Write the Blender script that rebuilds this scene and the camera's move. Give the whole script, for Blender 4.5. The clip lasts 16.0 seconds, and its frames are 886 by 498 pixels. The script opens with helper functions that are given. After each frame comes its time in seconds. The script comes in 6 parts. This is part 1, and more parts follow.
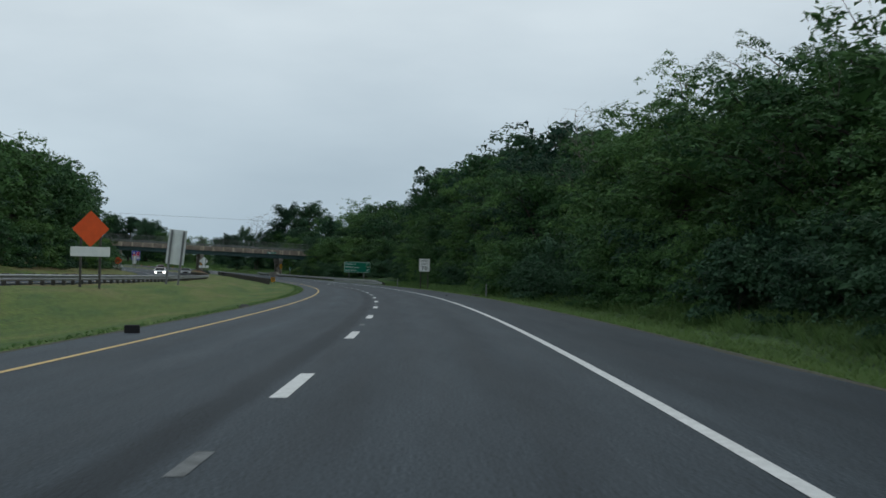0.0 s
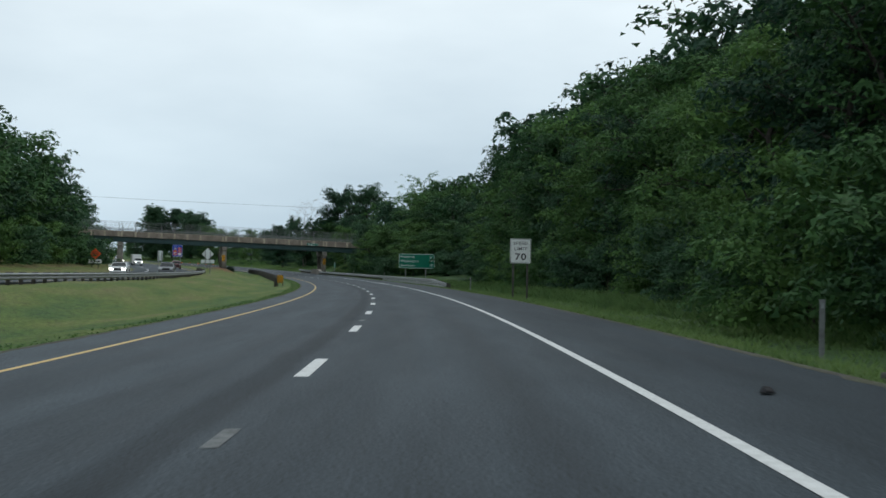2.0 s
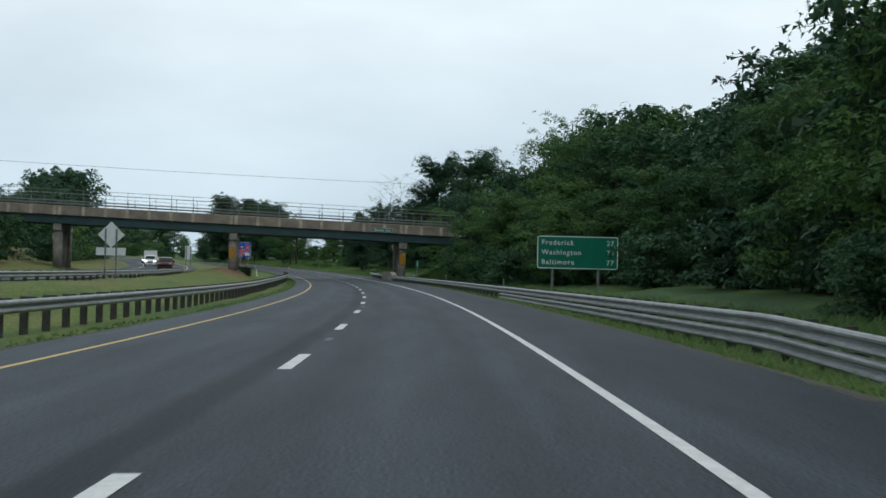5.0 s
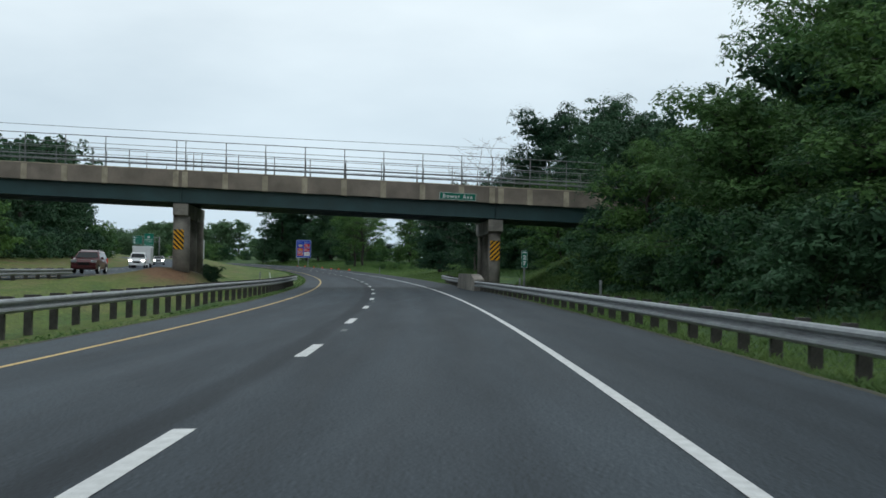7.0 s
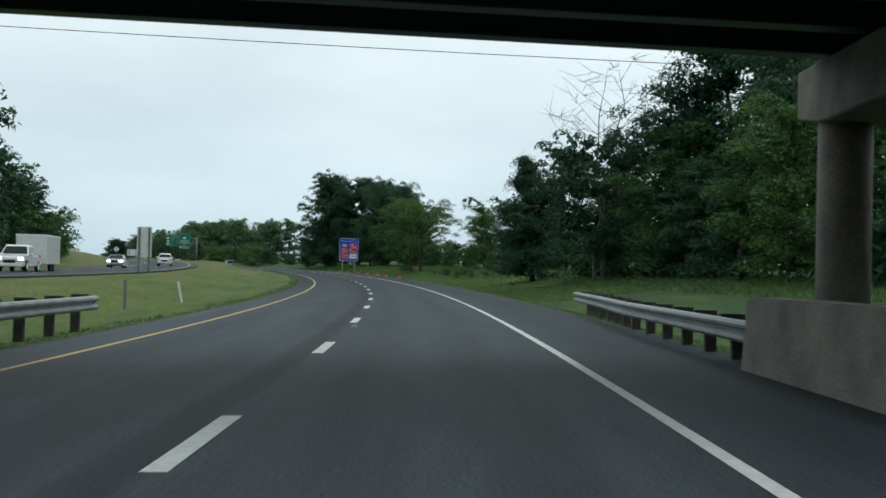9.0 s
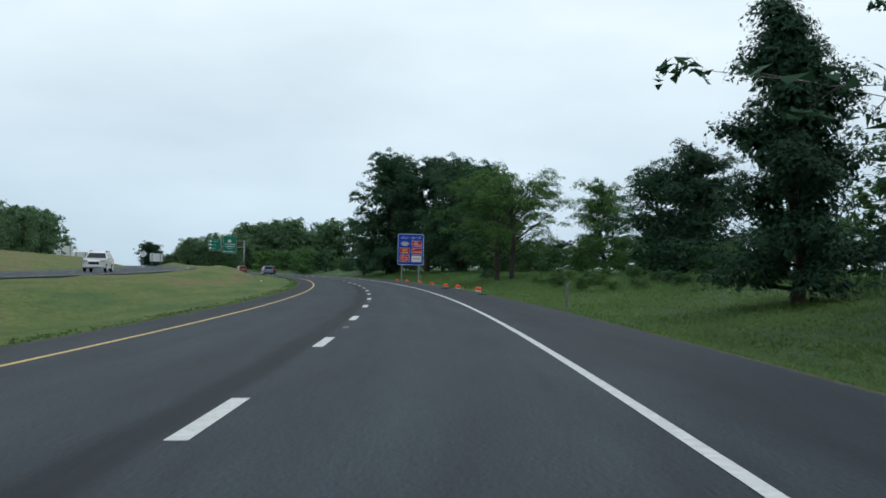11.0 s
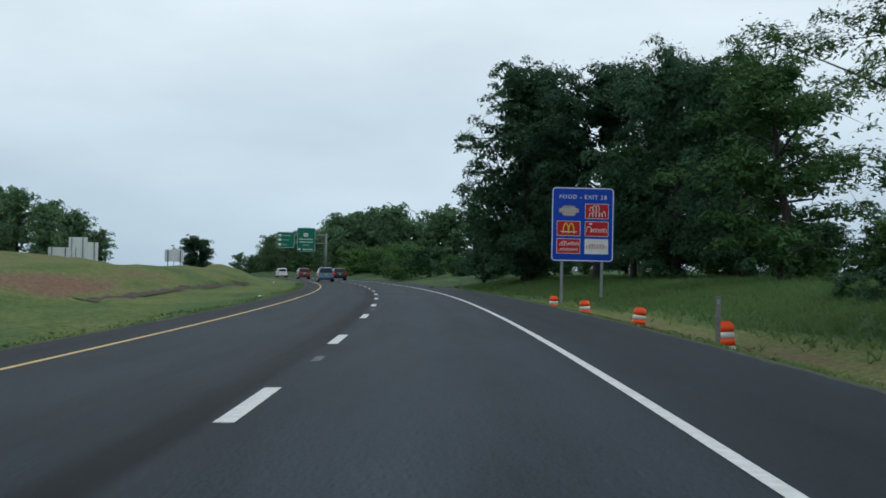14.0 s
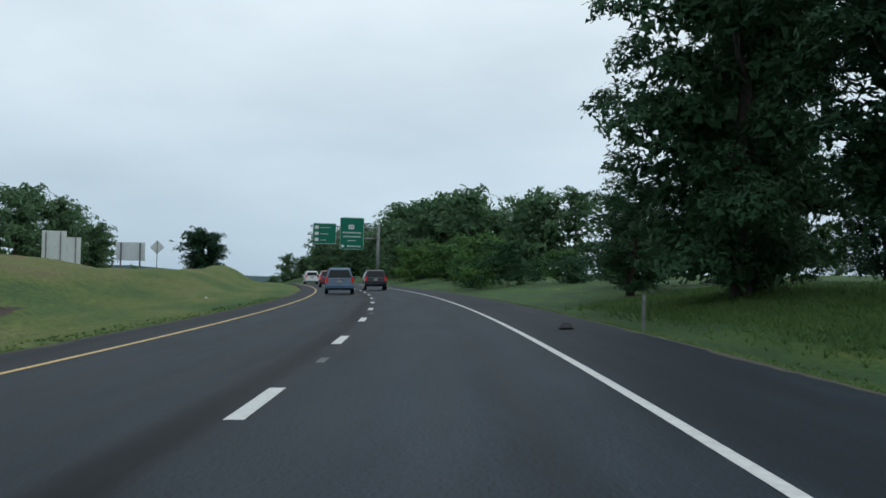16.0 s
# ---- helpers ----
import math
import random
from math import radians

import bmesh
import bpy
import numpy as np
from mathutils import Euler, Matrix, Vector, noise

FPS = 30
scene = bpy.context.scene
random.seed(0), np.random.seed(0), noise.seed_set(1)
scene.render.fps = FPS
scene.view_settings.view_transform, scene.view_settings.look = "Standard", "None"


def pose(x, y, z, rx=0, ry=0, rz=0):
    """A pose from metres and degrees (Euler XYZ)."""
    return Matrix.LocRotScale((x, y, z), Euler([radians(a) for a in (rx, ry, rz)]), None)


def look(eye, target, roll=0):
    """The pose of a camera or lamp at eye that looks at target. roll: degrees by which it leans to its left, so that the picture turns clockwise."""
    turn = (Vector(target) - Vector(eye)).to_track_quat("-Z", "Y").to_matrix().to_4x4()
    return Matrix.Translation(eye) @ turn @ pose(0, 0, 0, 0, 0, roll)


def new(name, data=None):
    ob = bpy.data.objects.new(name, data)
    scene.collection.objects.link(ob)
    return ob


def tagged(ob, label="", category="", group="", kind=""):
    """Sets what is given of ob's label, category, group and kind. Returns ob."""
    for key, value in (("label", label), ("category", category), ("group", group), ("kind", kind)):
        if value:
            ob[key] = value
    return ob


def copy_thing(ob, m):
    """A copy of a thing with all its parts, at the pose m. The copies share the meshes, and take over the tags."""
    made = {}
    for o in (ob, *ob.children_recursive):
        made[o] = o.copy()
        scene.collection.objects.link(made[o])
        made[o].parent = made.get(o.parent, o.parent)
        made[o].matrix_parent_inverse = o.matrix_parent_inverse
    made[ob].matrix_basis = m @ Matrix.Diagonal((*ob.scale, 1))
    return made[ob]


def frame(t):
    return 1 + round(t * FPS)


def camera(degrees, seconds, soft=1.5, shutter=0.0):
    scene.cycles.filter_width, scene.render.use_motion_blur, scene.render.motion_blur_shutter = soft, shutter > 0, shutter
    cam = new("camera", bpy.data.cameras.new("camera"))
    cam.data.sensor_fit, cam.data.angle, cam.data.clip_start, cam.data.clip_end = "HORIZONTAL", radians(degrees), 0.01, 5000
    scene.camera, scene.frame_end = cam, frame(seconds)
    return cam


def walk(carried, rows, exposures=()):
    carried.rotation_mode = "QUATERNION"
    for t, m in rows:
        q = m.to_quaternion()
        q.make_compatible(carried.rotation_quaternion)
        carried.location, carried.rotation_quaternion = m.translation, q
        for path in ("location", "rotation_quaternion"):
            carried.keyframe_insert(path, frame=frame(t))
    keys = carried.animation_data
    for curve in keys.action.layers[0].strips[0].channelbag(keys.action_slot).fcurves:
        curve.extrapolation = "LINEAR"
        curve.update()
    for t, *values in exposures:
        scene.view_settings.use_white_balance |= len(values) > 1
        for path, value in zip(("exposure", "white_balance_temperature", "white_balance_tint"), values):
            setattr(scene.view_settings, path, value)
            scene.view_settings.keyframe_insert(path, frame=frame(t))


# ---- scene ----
cam = camera(37.65, 16.0, soft=1.6, shutter=0.08)
# seconds, x, y, z of the eye in metres, then yaw, pitch, roll in degrees
ROWS = [
    (0.0, -0.201, 0.000, 1.135, -0.078, 1.065, -1.200),
    (0.5, -0.288, 17.747, 1.085, 0.874, 0.961, -1.275),
    (1.0, -0.664, 35.483, 1.013, 1.763, 0.952, -1.058),
    (1.5, -1.346, 53.200, 0.942, 2.511, 0.897, -1.086),
    (2.0, -2.258, 70.892, 0.846, 3.304, 0.896, -0.915),
    (2.5, -3.428, 88.562, 0.763, 4.137, 0.915, -1.034),
    (3.0, -4.856, 106.200, 0.667, 4.964, 0.925, -1.048),
    (3.5, -6.528, 123.802, 0.582, 5.891, 0.957, -1.229),
    (4.0, -8.524, 141.360, 0.537, 6.798, 0.873, -1.374),
    (4.5, -10.683, 158.884, 0.504, 7.655, 1.048, -1.269),
    (5.0, -13.112, 176.344, 0.476, 8.574, 1.068, -1.248),
    (5.5, -15.821, 193.731, 0.450, 9.534, 1.087, -1.252),
    (6.0, -18.824, 211.040, 0.421, 10.527, 1.086, -1.251),
    (6.5, -22.142, 228.275, 0.386, 11.572, 1.127, -1.260),
    (7.0, -25.771, 245.439, 0.413, 12.625, 1.143, -1.055),
    (7.5, -29.746, 262.537, 0.444, 13.544, 1.132, -1.409),
    (8.0, -34.016, 279.586, 0.485, 14.264, 1.276, -1.755),
    (8.5, -38.446, 296.613, 0.550, 15.019, 1.338, -1.573),
    (9.0, -43.080, 313.600, 0.651, 15.844, 1.395, -1.388),
    (9.5, -47.989, 330.517, 0.743, 16.685, 1.465, -1.402),
    (10.0, -53.144, 347.363, 0.847, 17.568, 1.498, -1.344),
    (10.5, -58.566, 364.127, 0.965, 18.517, 1.532, -1.282),
    (11.0, -64.270, 380.801, 1.101, 19.529, 1.657, -1.213),
    (11.5, -70.258, 397.380, 1.259, 20.559, 1.543, -1.028),
    (12.0, -76.509, 413.869, 1.436, 21.504, 1.669, -0.887),
    (12.5, -83.066, 430.250, 1.645, 22.447, 1.731, -1.130),
    (13.0, -89.892, 446.535, 1.853, 23.387, 1.753, -1.045),
    (13.5, -96.996, 462.722, 2.057, 24.386, 1.764, -1.086),
    (14.0, -104.369, 478.812, 2.279, 25.343, 1.729, -1.196),
    (14.5, -111.998, 494.794, 2.498, 26.209, 1.811, -1.282),
    (15.0, -119.868, 510.658, 2.713, 27.100, 1.750, -1.214),
    (15.5, -128.001, 526.397, 2.914, 27.993, 1.744, -1.261),
    (16.0, -136.427, 541.992, 3.112, 28.853, 1.856, -1.261),
]
EXPOSURES = [(0.0, -0.25, 6400, 10), (1.5, 0.06, 6450, 10), (3.5, 0.12, 6500, 10), (7.0, 0.12, 6450, 10), (8.5, 0.13, 6500, 9), (9.1, 0.18, 6600, 6), (11.5, 0.15, 6330, 10), (13.0, 0.06, 6330, 10), (14.0, 0.02, 6300, 10), (16.0, 0.0, 6330, 10)]
walk(cam, [(t, pose(x, y, z, 90 + pitch, roll, yaw)) for t, x, y, z, yaw, pitch, roll in ROWS], EXPOSURES)

# ---- world, sun, exposure ----
world = bpy.data.worlds.new("overcast_sky")
scene.world = world
world.use_nodes = True
wn = world.node_tree.nodes
wl = world.node_tree.links
wn.clear()
w_out = wn.new("ShaderNodeOutputWorld")
w_bg = wn.new("ShaderNodeBackground")
w_bg.inputs["Strength"].default_value = 0.1
w_sky = wn.new("ShaderNodeTexSky")
w_sky.sky_type = "NISHITA"
w_sky.sun_disc = False
w_sky.sun_elevation = radians(48)
w_sky.sun_rotation = radians(60)
w_tc = wn.new("ShaderNodeTexCoord")
w_map = wn.new("ShaderNodeMapping")
w_map.inputs["Scale"].default_value = (1.6, 1.6, 5.0)
w_noise = wn.new("ShaderNodeTexNoise")
w_noise.inputs["Scale"].default_value = 1.7
w_noise.inputs["Detail"].default_value = 7
w_noise.inputs["Roughness"].default_value = 0.5
w_ramp = wn.new("ShaderNodeValToRGB")
w_ramp.color_ramp.elements[0].position = 0.32
w_ramp.color_ramp.elements[0].color = (6.68, 7.68, 8.25, 1)
w_ramp.color_ramp.elements[1].position = 0.72
w_ramp.color_ramp.elements[1].color = (8.95, 9.92, 10.3, 1)
w_sep = wn.new("ShaderNodeSeparateXYZ")
w_low = wn.new("ShaderNodeMapRange")      # the cloud deck is darker and bluer low down
w_low.inputs["From Min"].default_value = 0.0
w_low.inputs["From Max"].default_value = 0.22
w_low.inputs["To Min"].default_value = 0.0
w_low.inputs["To Max"].default_value = 1.0
w_tint = wn.new("ShaderNodeMix")
w_tint.data_type = "RGBA"
w_tint.inputs[6].default_value = (0.60, 0.69, 0.77, 1)
w_tint.inputs[7].default_value = (1, 1, 1, 1)
w_mul = wn.new("ShaderNodeMix")
w_mul.data_type = "RGBA"
w_mul.blend_type = "MULTIPLY"
w_mul.inputs[0].default_value = 1
w_mix = wn.new("ShaderNodeMix")
w_mix.data_type = "RGBA"
w_mix.inputs[0].default_value = 0.94
wl.new(w_tc.outputs["Generated"], w_map.inputs["Vector"])
wl.new(w_map.outputs["Vector"], w_noise.inputs["Vector"])
wl.new(w_noise.outputs["Fac"], w_ramp.inputs["Fac"])
wl.new(w_tc.outputs["Generated"], w_sep.inputs[0])
wl.new(w_sep.outputs["Z"], w_low.inputs["Value"])
wl.new(w_low.outputs["Result"], w_tint.inputs[0])
wl.new(w_ramp.outputs["Color"], w_mul.inputs[6])
wl.new(w_tint.outputs[2], w_mul.inputs[7])
wl.new(w_sky.outputs["Color"], w_mix.inputs[6])
wl.new(w_mul.outputs[2], w_mix.inputs[7])
wl.new(w_mix.outputs[2], w_bg.inputs["Color"])
wl.new(w_bg.outputs["Background"], w_out.inputs["Surface"])

sun_data = bpy.data.lights.new("sun", "SUN")
sun_data.energy = 0.6
sun_data.angle = radians(25)
sun_data.color = (1.0, 0.97, 0.93)
sun = new("sun", sun_data)
sun.matrix_world = look((0, 0, 60), (-30, -20, 0))


# ---- materials ----
def mat(name, base, rough=0.6, metal=0.0, scale=4.0, vary=0.25, fine=60.0, bump=0.15, second=None, spec=0.5, coat=0.0, coords="Object", detail=5.0):
    """Principled surface whose colour varies at two scales, with fine relief. scale, fine: features per metre."""
    m = bpy.data.materials.new(name)
    m.use_nodes = True
    n, l = m.node_tree.nodes, m.node_tree.links
    p = n["Principled BSDF"]
    p.inputs["Roughness"].default_value = rough
    p.inputs["Metallic"].default_value = metal
    p.inputs["Specular IOR Level"].default_value = spec
    p.inputs["Coat Weight"].default_value = coat
    tc = n.new("ShaderNodeTexCoord")
    big = n.new("ShaderNodeTexNoise")
    big.inputs["Scale"].default_value = scale
    big.inputs["Detail"].default_value = detail
    small = n.new("ShaderNodeTexNoise")
    small.inputs["Scale"].default_value = fine
    small.inputs["Detail"].default_value = 3
    l.new(tc.outputs[coords], big.inputs["Vector"])
    l.new(tc.outputs[coords], small.inputs["Vector"])
    ramp = n.new("ShaderNodeValToRGB")
    b2 = second or tuple(c * (1 - vary) for c in base)
    ramp.color_ramp.elements[0].position, ramp.color_ramp.elements[1].position = 0.35, 0.68
    ramp.color_ramp.elements[0].color = (*b2, 1)
    ramp.color_ramp.elements[1].color = (*base, 1)
    l.new(big.outputs["Fac"], ramp.inputs["Fac"])
    mr = n.new("ShaderNodeMapRange")
    mr.inputs["From Min"].default_value, mr.inputs["From Max"].default_value = 0.3, 0.7
    mr.inputs["To Min"].default_value, mr.inputs["To Max"].default_value = 1 - vary * 0.6, 1 + vary * 0.4
    l.new(small.outputs["Fac"], mr.inputs["Value"])
    mul = n.new("ShaderNodeMix")
    mul.data_type, mul.blend_type = "RGBA", "MULTIPLY"
    mul.inputs[0].default_value = 1
    l.new(ramp.outputs["Color"], mul.inputs[6])
    l.new(mr.outputs["Result"], mul.inputs[7])
    l.new(mul.outputs[2], p.inputs["Base Color"])
    if bump:
        bp = n.new("ShaderNodeBump")
        bp.inputs["Strength"].default_value = bump
        bp.inputs["Distance"].default_value = 0.02
        l.new(small.outputs["Fac"], bp.inputs["Height"])
        l.new(bp.outputs["Normal"], p.inputs["Normal"])
    return m


def leaf_mat(name, dark, light, through_light=0.25):
    """Leaves: colour differs leaf by leaf and tree by tree, some light passes through."""
    m = bpy.data.materials.new(name)
    m.use_nodes = True
    n, l = m.node_tree.nodes, m.node_tree.links
    p = n["Principled BSDF"]
    p.inputs["Roughness"].default_value = 0.6
    p.inputs["Specular IOR Level"].default_value = 0.1
    geo = n.new("ShaderNodeNewGeometry")
    info = n.new("ShaderNodeObjectInfo")
    tc = n.new("ShaderNodeTexCoord")
    big = n.new("ShaderNodeTexNoise")
    big.inputs["Scale"].default_value = 0.45
    l.new(tc.outputs["Object"], big.inputs["Vector"])
    a = n.new("ShaderNodeMath")
    a.operation = "MULTIPLY_ADD"
    a.inputs[1].default_value = 0.28
    l.new(geo.outputs["Random Per Island"], a.inputs[0])
    b = n.new("ShaderNodeMath")
    b.operation = "MULTIPLY_ADD"
    b.inputs[1].default_value = 0.55
    l.new(info.outputs["Random"], b.inputs[0])
    c = n.new("ShaderNodeMath")
    c.operation = "MULTIPLY_ADD"
    c.inputs[1].default_value = 0.9
    c.inputs[2].default_value = -0.35
    l.new(big.outputs["Fac"], c.inputs[0])
    l.new(c.outputs[0], b.inputs[2])
    l.new(b.outputs[0], a.inputs[2])
    ramp = n.new("ShaderNodeValToRGB")
    ramp.color_ramp.elements[0].color = (*dark, 1)
    ramp.color_ramp.elements[1].color = (*light, 1)
    ramp.color_ramp.elements[1].position = 0.9
    l.new(a.outputs[0], ramp.inputs["Fac"])
    l.new(ramp.outputs["Color"], p.inputs["Base Color"])
    t = n.new("ShaderNodeBsdfTranslucent")
    l.new(ramp.outputs["Color"], t.inputs["Color"])
    mix = n.new("ShaderNodeMixShader")
    mix.inputs[0].default_value = through_light
    l.new(p.outputs[0], mix.inputs[1])
    l.new(t.outputs[0], mix.inputs[2])
    l.new(mix.outputs[0], n["Material Output"].inputs["Surface"])
    return m


def road_mat(plain=False):
    """Worn asphalt: the UV map holds metres across and along the road, for wheel tracks, the sealed joint and patches."""
    m = bpy.data.materials.new("pale_asphalt" if plain else "asphalt")
    m.use_nodes = True
    n, l = m.node_tree.nodes, m.node_tree.links
    p = n["Principled BSDF"]
    uv = n.new("ShaderNodeUVMap")
    sep = n.new("ShaderNodeSeparateXYZ")
    l.new(uv.outputs["UV"], sep.inputs[0])
    # cross profile, u in metres: one colour stop for each track and joint
    wob = n.new("ShaderNodeTexNoise")
    wob.inputs["Scale"].default_value = 0.35
    wob.inputs["Detail"].default_value = 4
    l.new(uv.outputs["UV"], wob.inputs["Vector"])
    add = n.new("ShaderNodeMath")
    add.operation = "MULTIPLY_ADD"
    add.inputs[1].default_value = 0.24
    l.new(wob.outputs["Fac"], add.inputs[0])
    l.new(sep.outputs["X"], add.inputs[2])
    mr = n.new("ShaderNodeMapRange")
    mr.inputs["From Min"].default_value, mr.inputs["From Max"].default_value = -7.25, 5.75
    l.new(add.outputs[0], mr.inputs["Value"])
    def across(stops, mean, contrast, gain, red, blue):
        ramp = n.new("ShaderNodeValToRGB")
        cr = ramp.color_ramp
        while len(cr.elements) < len(stops):
            cr.elements.new(0.5)
        for e, (u, v) in zip(cr.elements, stops):
            v = 0.036 if plain else v
            e.position = (u + 0.12 + 7.25) / 13.0
            v = mean * (v / 0.0262 if mean < 0.03 else v / mean) ** contrast
            v *= gain
            e.color = (v * red, v * 0.95, v * blue, 1)
        l.new(mr.outputs["Result"], ramp.inputs["Fac"])
        return ramp
    older = across([(-7.0, 0.0400), (-5.9, 0.0390), (-5.4, 0.0359), (-4.7, 0.0312), (-3.8, 0.0374), (-2.9, 0.0312), (-2.45, 0.0322), (-2.28, 0.0222), (-2.0, 0.0215), (-1.85, 0.0335),
                    (-1.0, 0.0289), (-0.25, 0.0359), (0.6, 0.0289), (1.2, 0.0351), (2.2, 0.0335), (3.0, 0.0281), (4.6, 0.0304)], 0.0325, 1.35, 1.62, 0.77, 1.10)
    newer = across([(-7.0, 0.0130), (-6.0, 0.0125), (-5.55, 0.0215), (-4.9, 0.0240), (-3.9, 0.0250), (-3.0, 0.0232), (-2.52, 0.0205), (-2.3, 0.0070), (-2.02, 0.0065), (-1.87, 0.0220),
                    (-1.0, 0.0267), (-0.25, 0.0310), (0.6, 0.0258), (1.2, 0.0292), (2.2, 0.0232), (2.9, 0.0189), (4.6, 0.0241)], 0.0242, 1.2, 1.36, 0.72, 1.20)
    change = n.new("ShaderNodeMapRange")
    change.interpolation_type = "SMOOTHSTEP"
    change.inputs["From Min"].default_value, change.inputs["From Max"].default_value = 322.0, 470.0
    l.new(sep.outputs["Y"], change.inputs["Value"])
    ramp = n.new("ShaderNodeMix")
    ramp.data_type = "RGBA"
    l.new(change.outputs["Result"], ramp.inputs[0])
    l.new(older.outputs["Color"], ramp.inputs[6])
    l.new(newer.outputs["Color"], ramp.inputs[7])
    grain = n.new("ShaderNodeTexNoise")
    grain.inputs["Scale"].default_value = 32
    grain.inputs["Detail"].default_value = 4
    l.new(uv.outputs["UV"], grain.inputs["Vector"])
    gm = n.new("ShaderNodeMapRange")
    gm.inputs["From Min"].default_value, gm.inputs["From Max"].default_value = 0.36, 0.64
    gm.inputs["To Min"].default_value, gm.inputs["To Max"].default_value = 0.5, 1.5
    l.new(grain.outputs["Fac"], gm.inputs["Value"])
    streak_map = n.new("ShaderNodeMapping")
    streak_map.inputs["Scale"].default_value = (1.6, 0.05, 1)
    l.new(uv.outputs["UV"], streak_map.inputs["Vector"])
    streak = n.new("ShaderNodeTexNoise")
    streak.inputs["Scale"].default_value = 1.5
    streak.inputs["Detail"].default_value = 6
    l.new(streak_map.outputs["Vector"], streak.inputs["Vector"])
    sm = n.new("ShaderNodeMapRange")
    sm.inputs["From Min"].default_value, sm.inputs["From Max"].default_value = 0.3, 0.7
    sm.inputs["To Min"].default_value, sm.inputs["To Max"].default_value = 0.84, 1.16
    l.new(streak.outputs["Fac"], sm.inputs["Value"])
    m1 = n.new("ShaderNodeMix")
    m1.data_type, m1.blend_type = "RGBA", "MULTIPLY"
    m1.inputs[0].default_value = 1
    m2 = n.new("ShaderNodeMix")
    m2.data_type, m2.blend_type = "RGBA", "MULTIPLY"
    m2.inputs[0].default_value = 1
    l.new(ramp.outputs[2], m1.inputs[6])
    l.new(gm.outputs["Result"], m1.inputs[7])
    l.new(m1.outputs[2], m2.inputs[6])
    l.new(sm.outputs["Result"], m2.inputs[7])
    blotch = n.new("ShaderNodeTexNoise")      # patches and coarse stone, decimetres to metres
    blotch.inputs["Scale"].default_value = 1.1
    blotch.inputs["Detail"].default_value = 9
    blotch.inputs["Roughness"].default_value = 0.72
    blotch_map = n.new("ShaderNodeMapping")
    blotch_map.inputs["Scale"].default_value = (1.0, 0.1, 1)
    l.new(uv.outputs["UV"], blotch_map.inputs["Vector"])
    l.new(blotch_map.outputs["Vector"], blotch.inputs["Vector"])
    bm_ = n.new("ShaderNodeMapRange")
    bm_.inputs["From Min"].default_value, bm_.inputs["From Max"].default_value = 0.32, 0.68
    bm_.inputs["To Min"].default_value, bm_.inputs["To Max"].default_value = 0.74, 1.26
    l.new(blotch.outputs["Fac"], bm_.inputs["Value"])
    m3 = n.new("ShaderNodeMix")
    m3.data_type, m3.blend_type = "RGBA", "MULTIPLY"
    m3.inputs[0].default_value = 1
    l.new(m2.outputs[2], m3.inputs[6])
    l.new(bm_.outputs["Result"], m3.inputs[7])
    l.new(m3.outputs[2], p.inputs["Base Color"])
    rr = n.new("ShaderNodeMapRange")
    rr.inputs["To Min"].default_value, rr.inputs["To Max"].default_value = 0.5, 0.64
    l.new(streak.outputs["Fac"], rr.inputs["Value"])
    l.new(rr.outputs["Result"], p.inputs["Roughness"])
    p.inputs["Specular IOR Level"].default_value = 0.03
    bp = n.new("ShaderNodeBump")
    bp.inputs["Strength"].default_value = 0.35
    bp.inputs["Distance"].default_value = 0.01
    l.new(grain.outputs["Fac"], bp.inputs["Height"])
    l.new(bp.outputs["Normal"], p.inputs["Normal"])
    return m


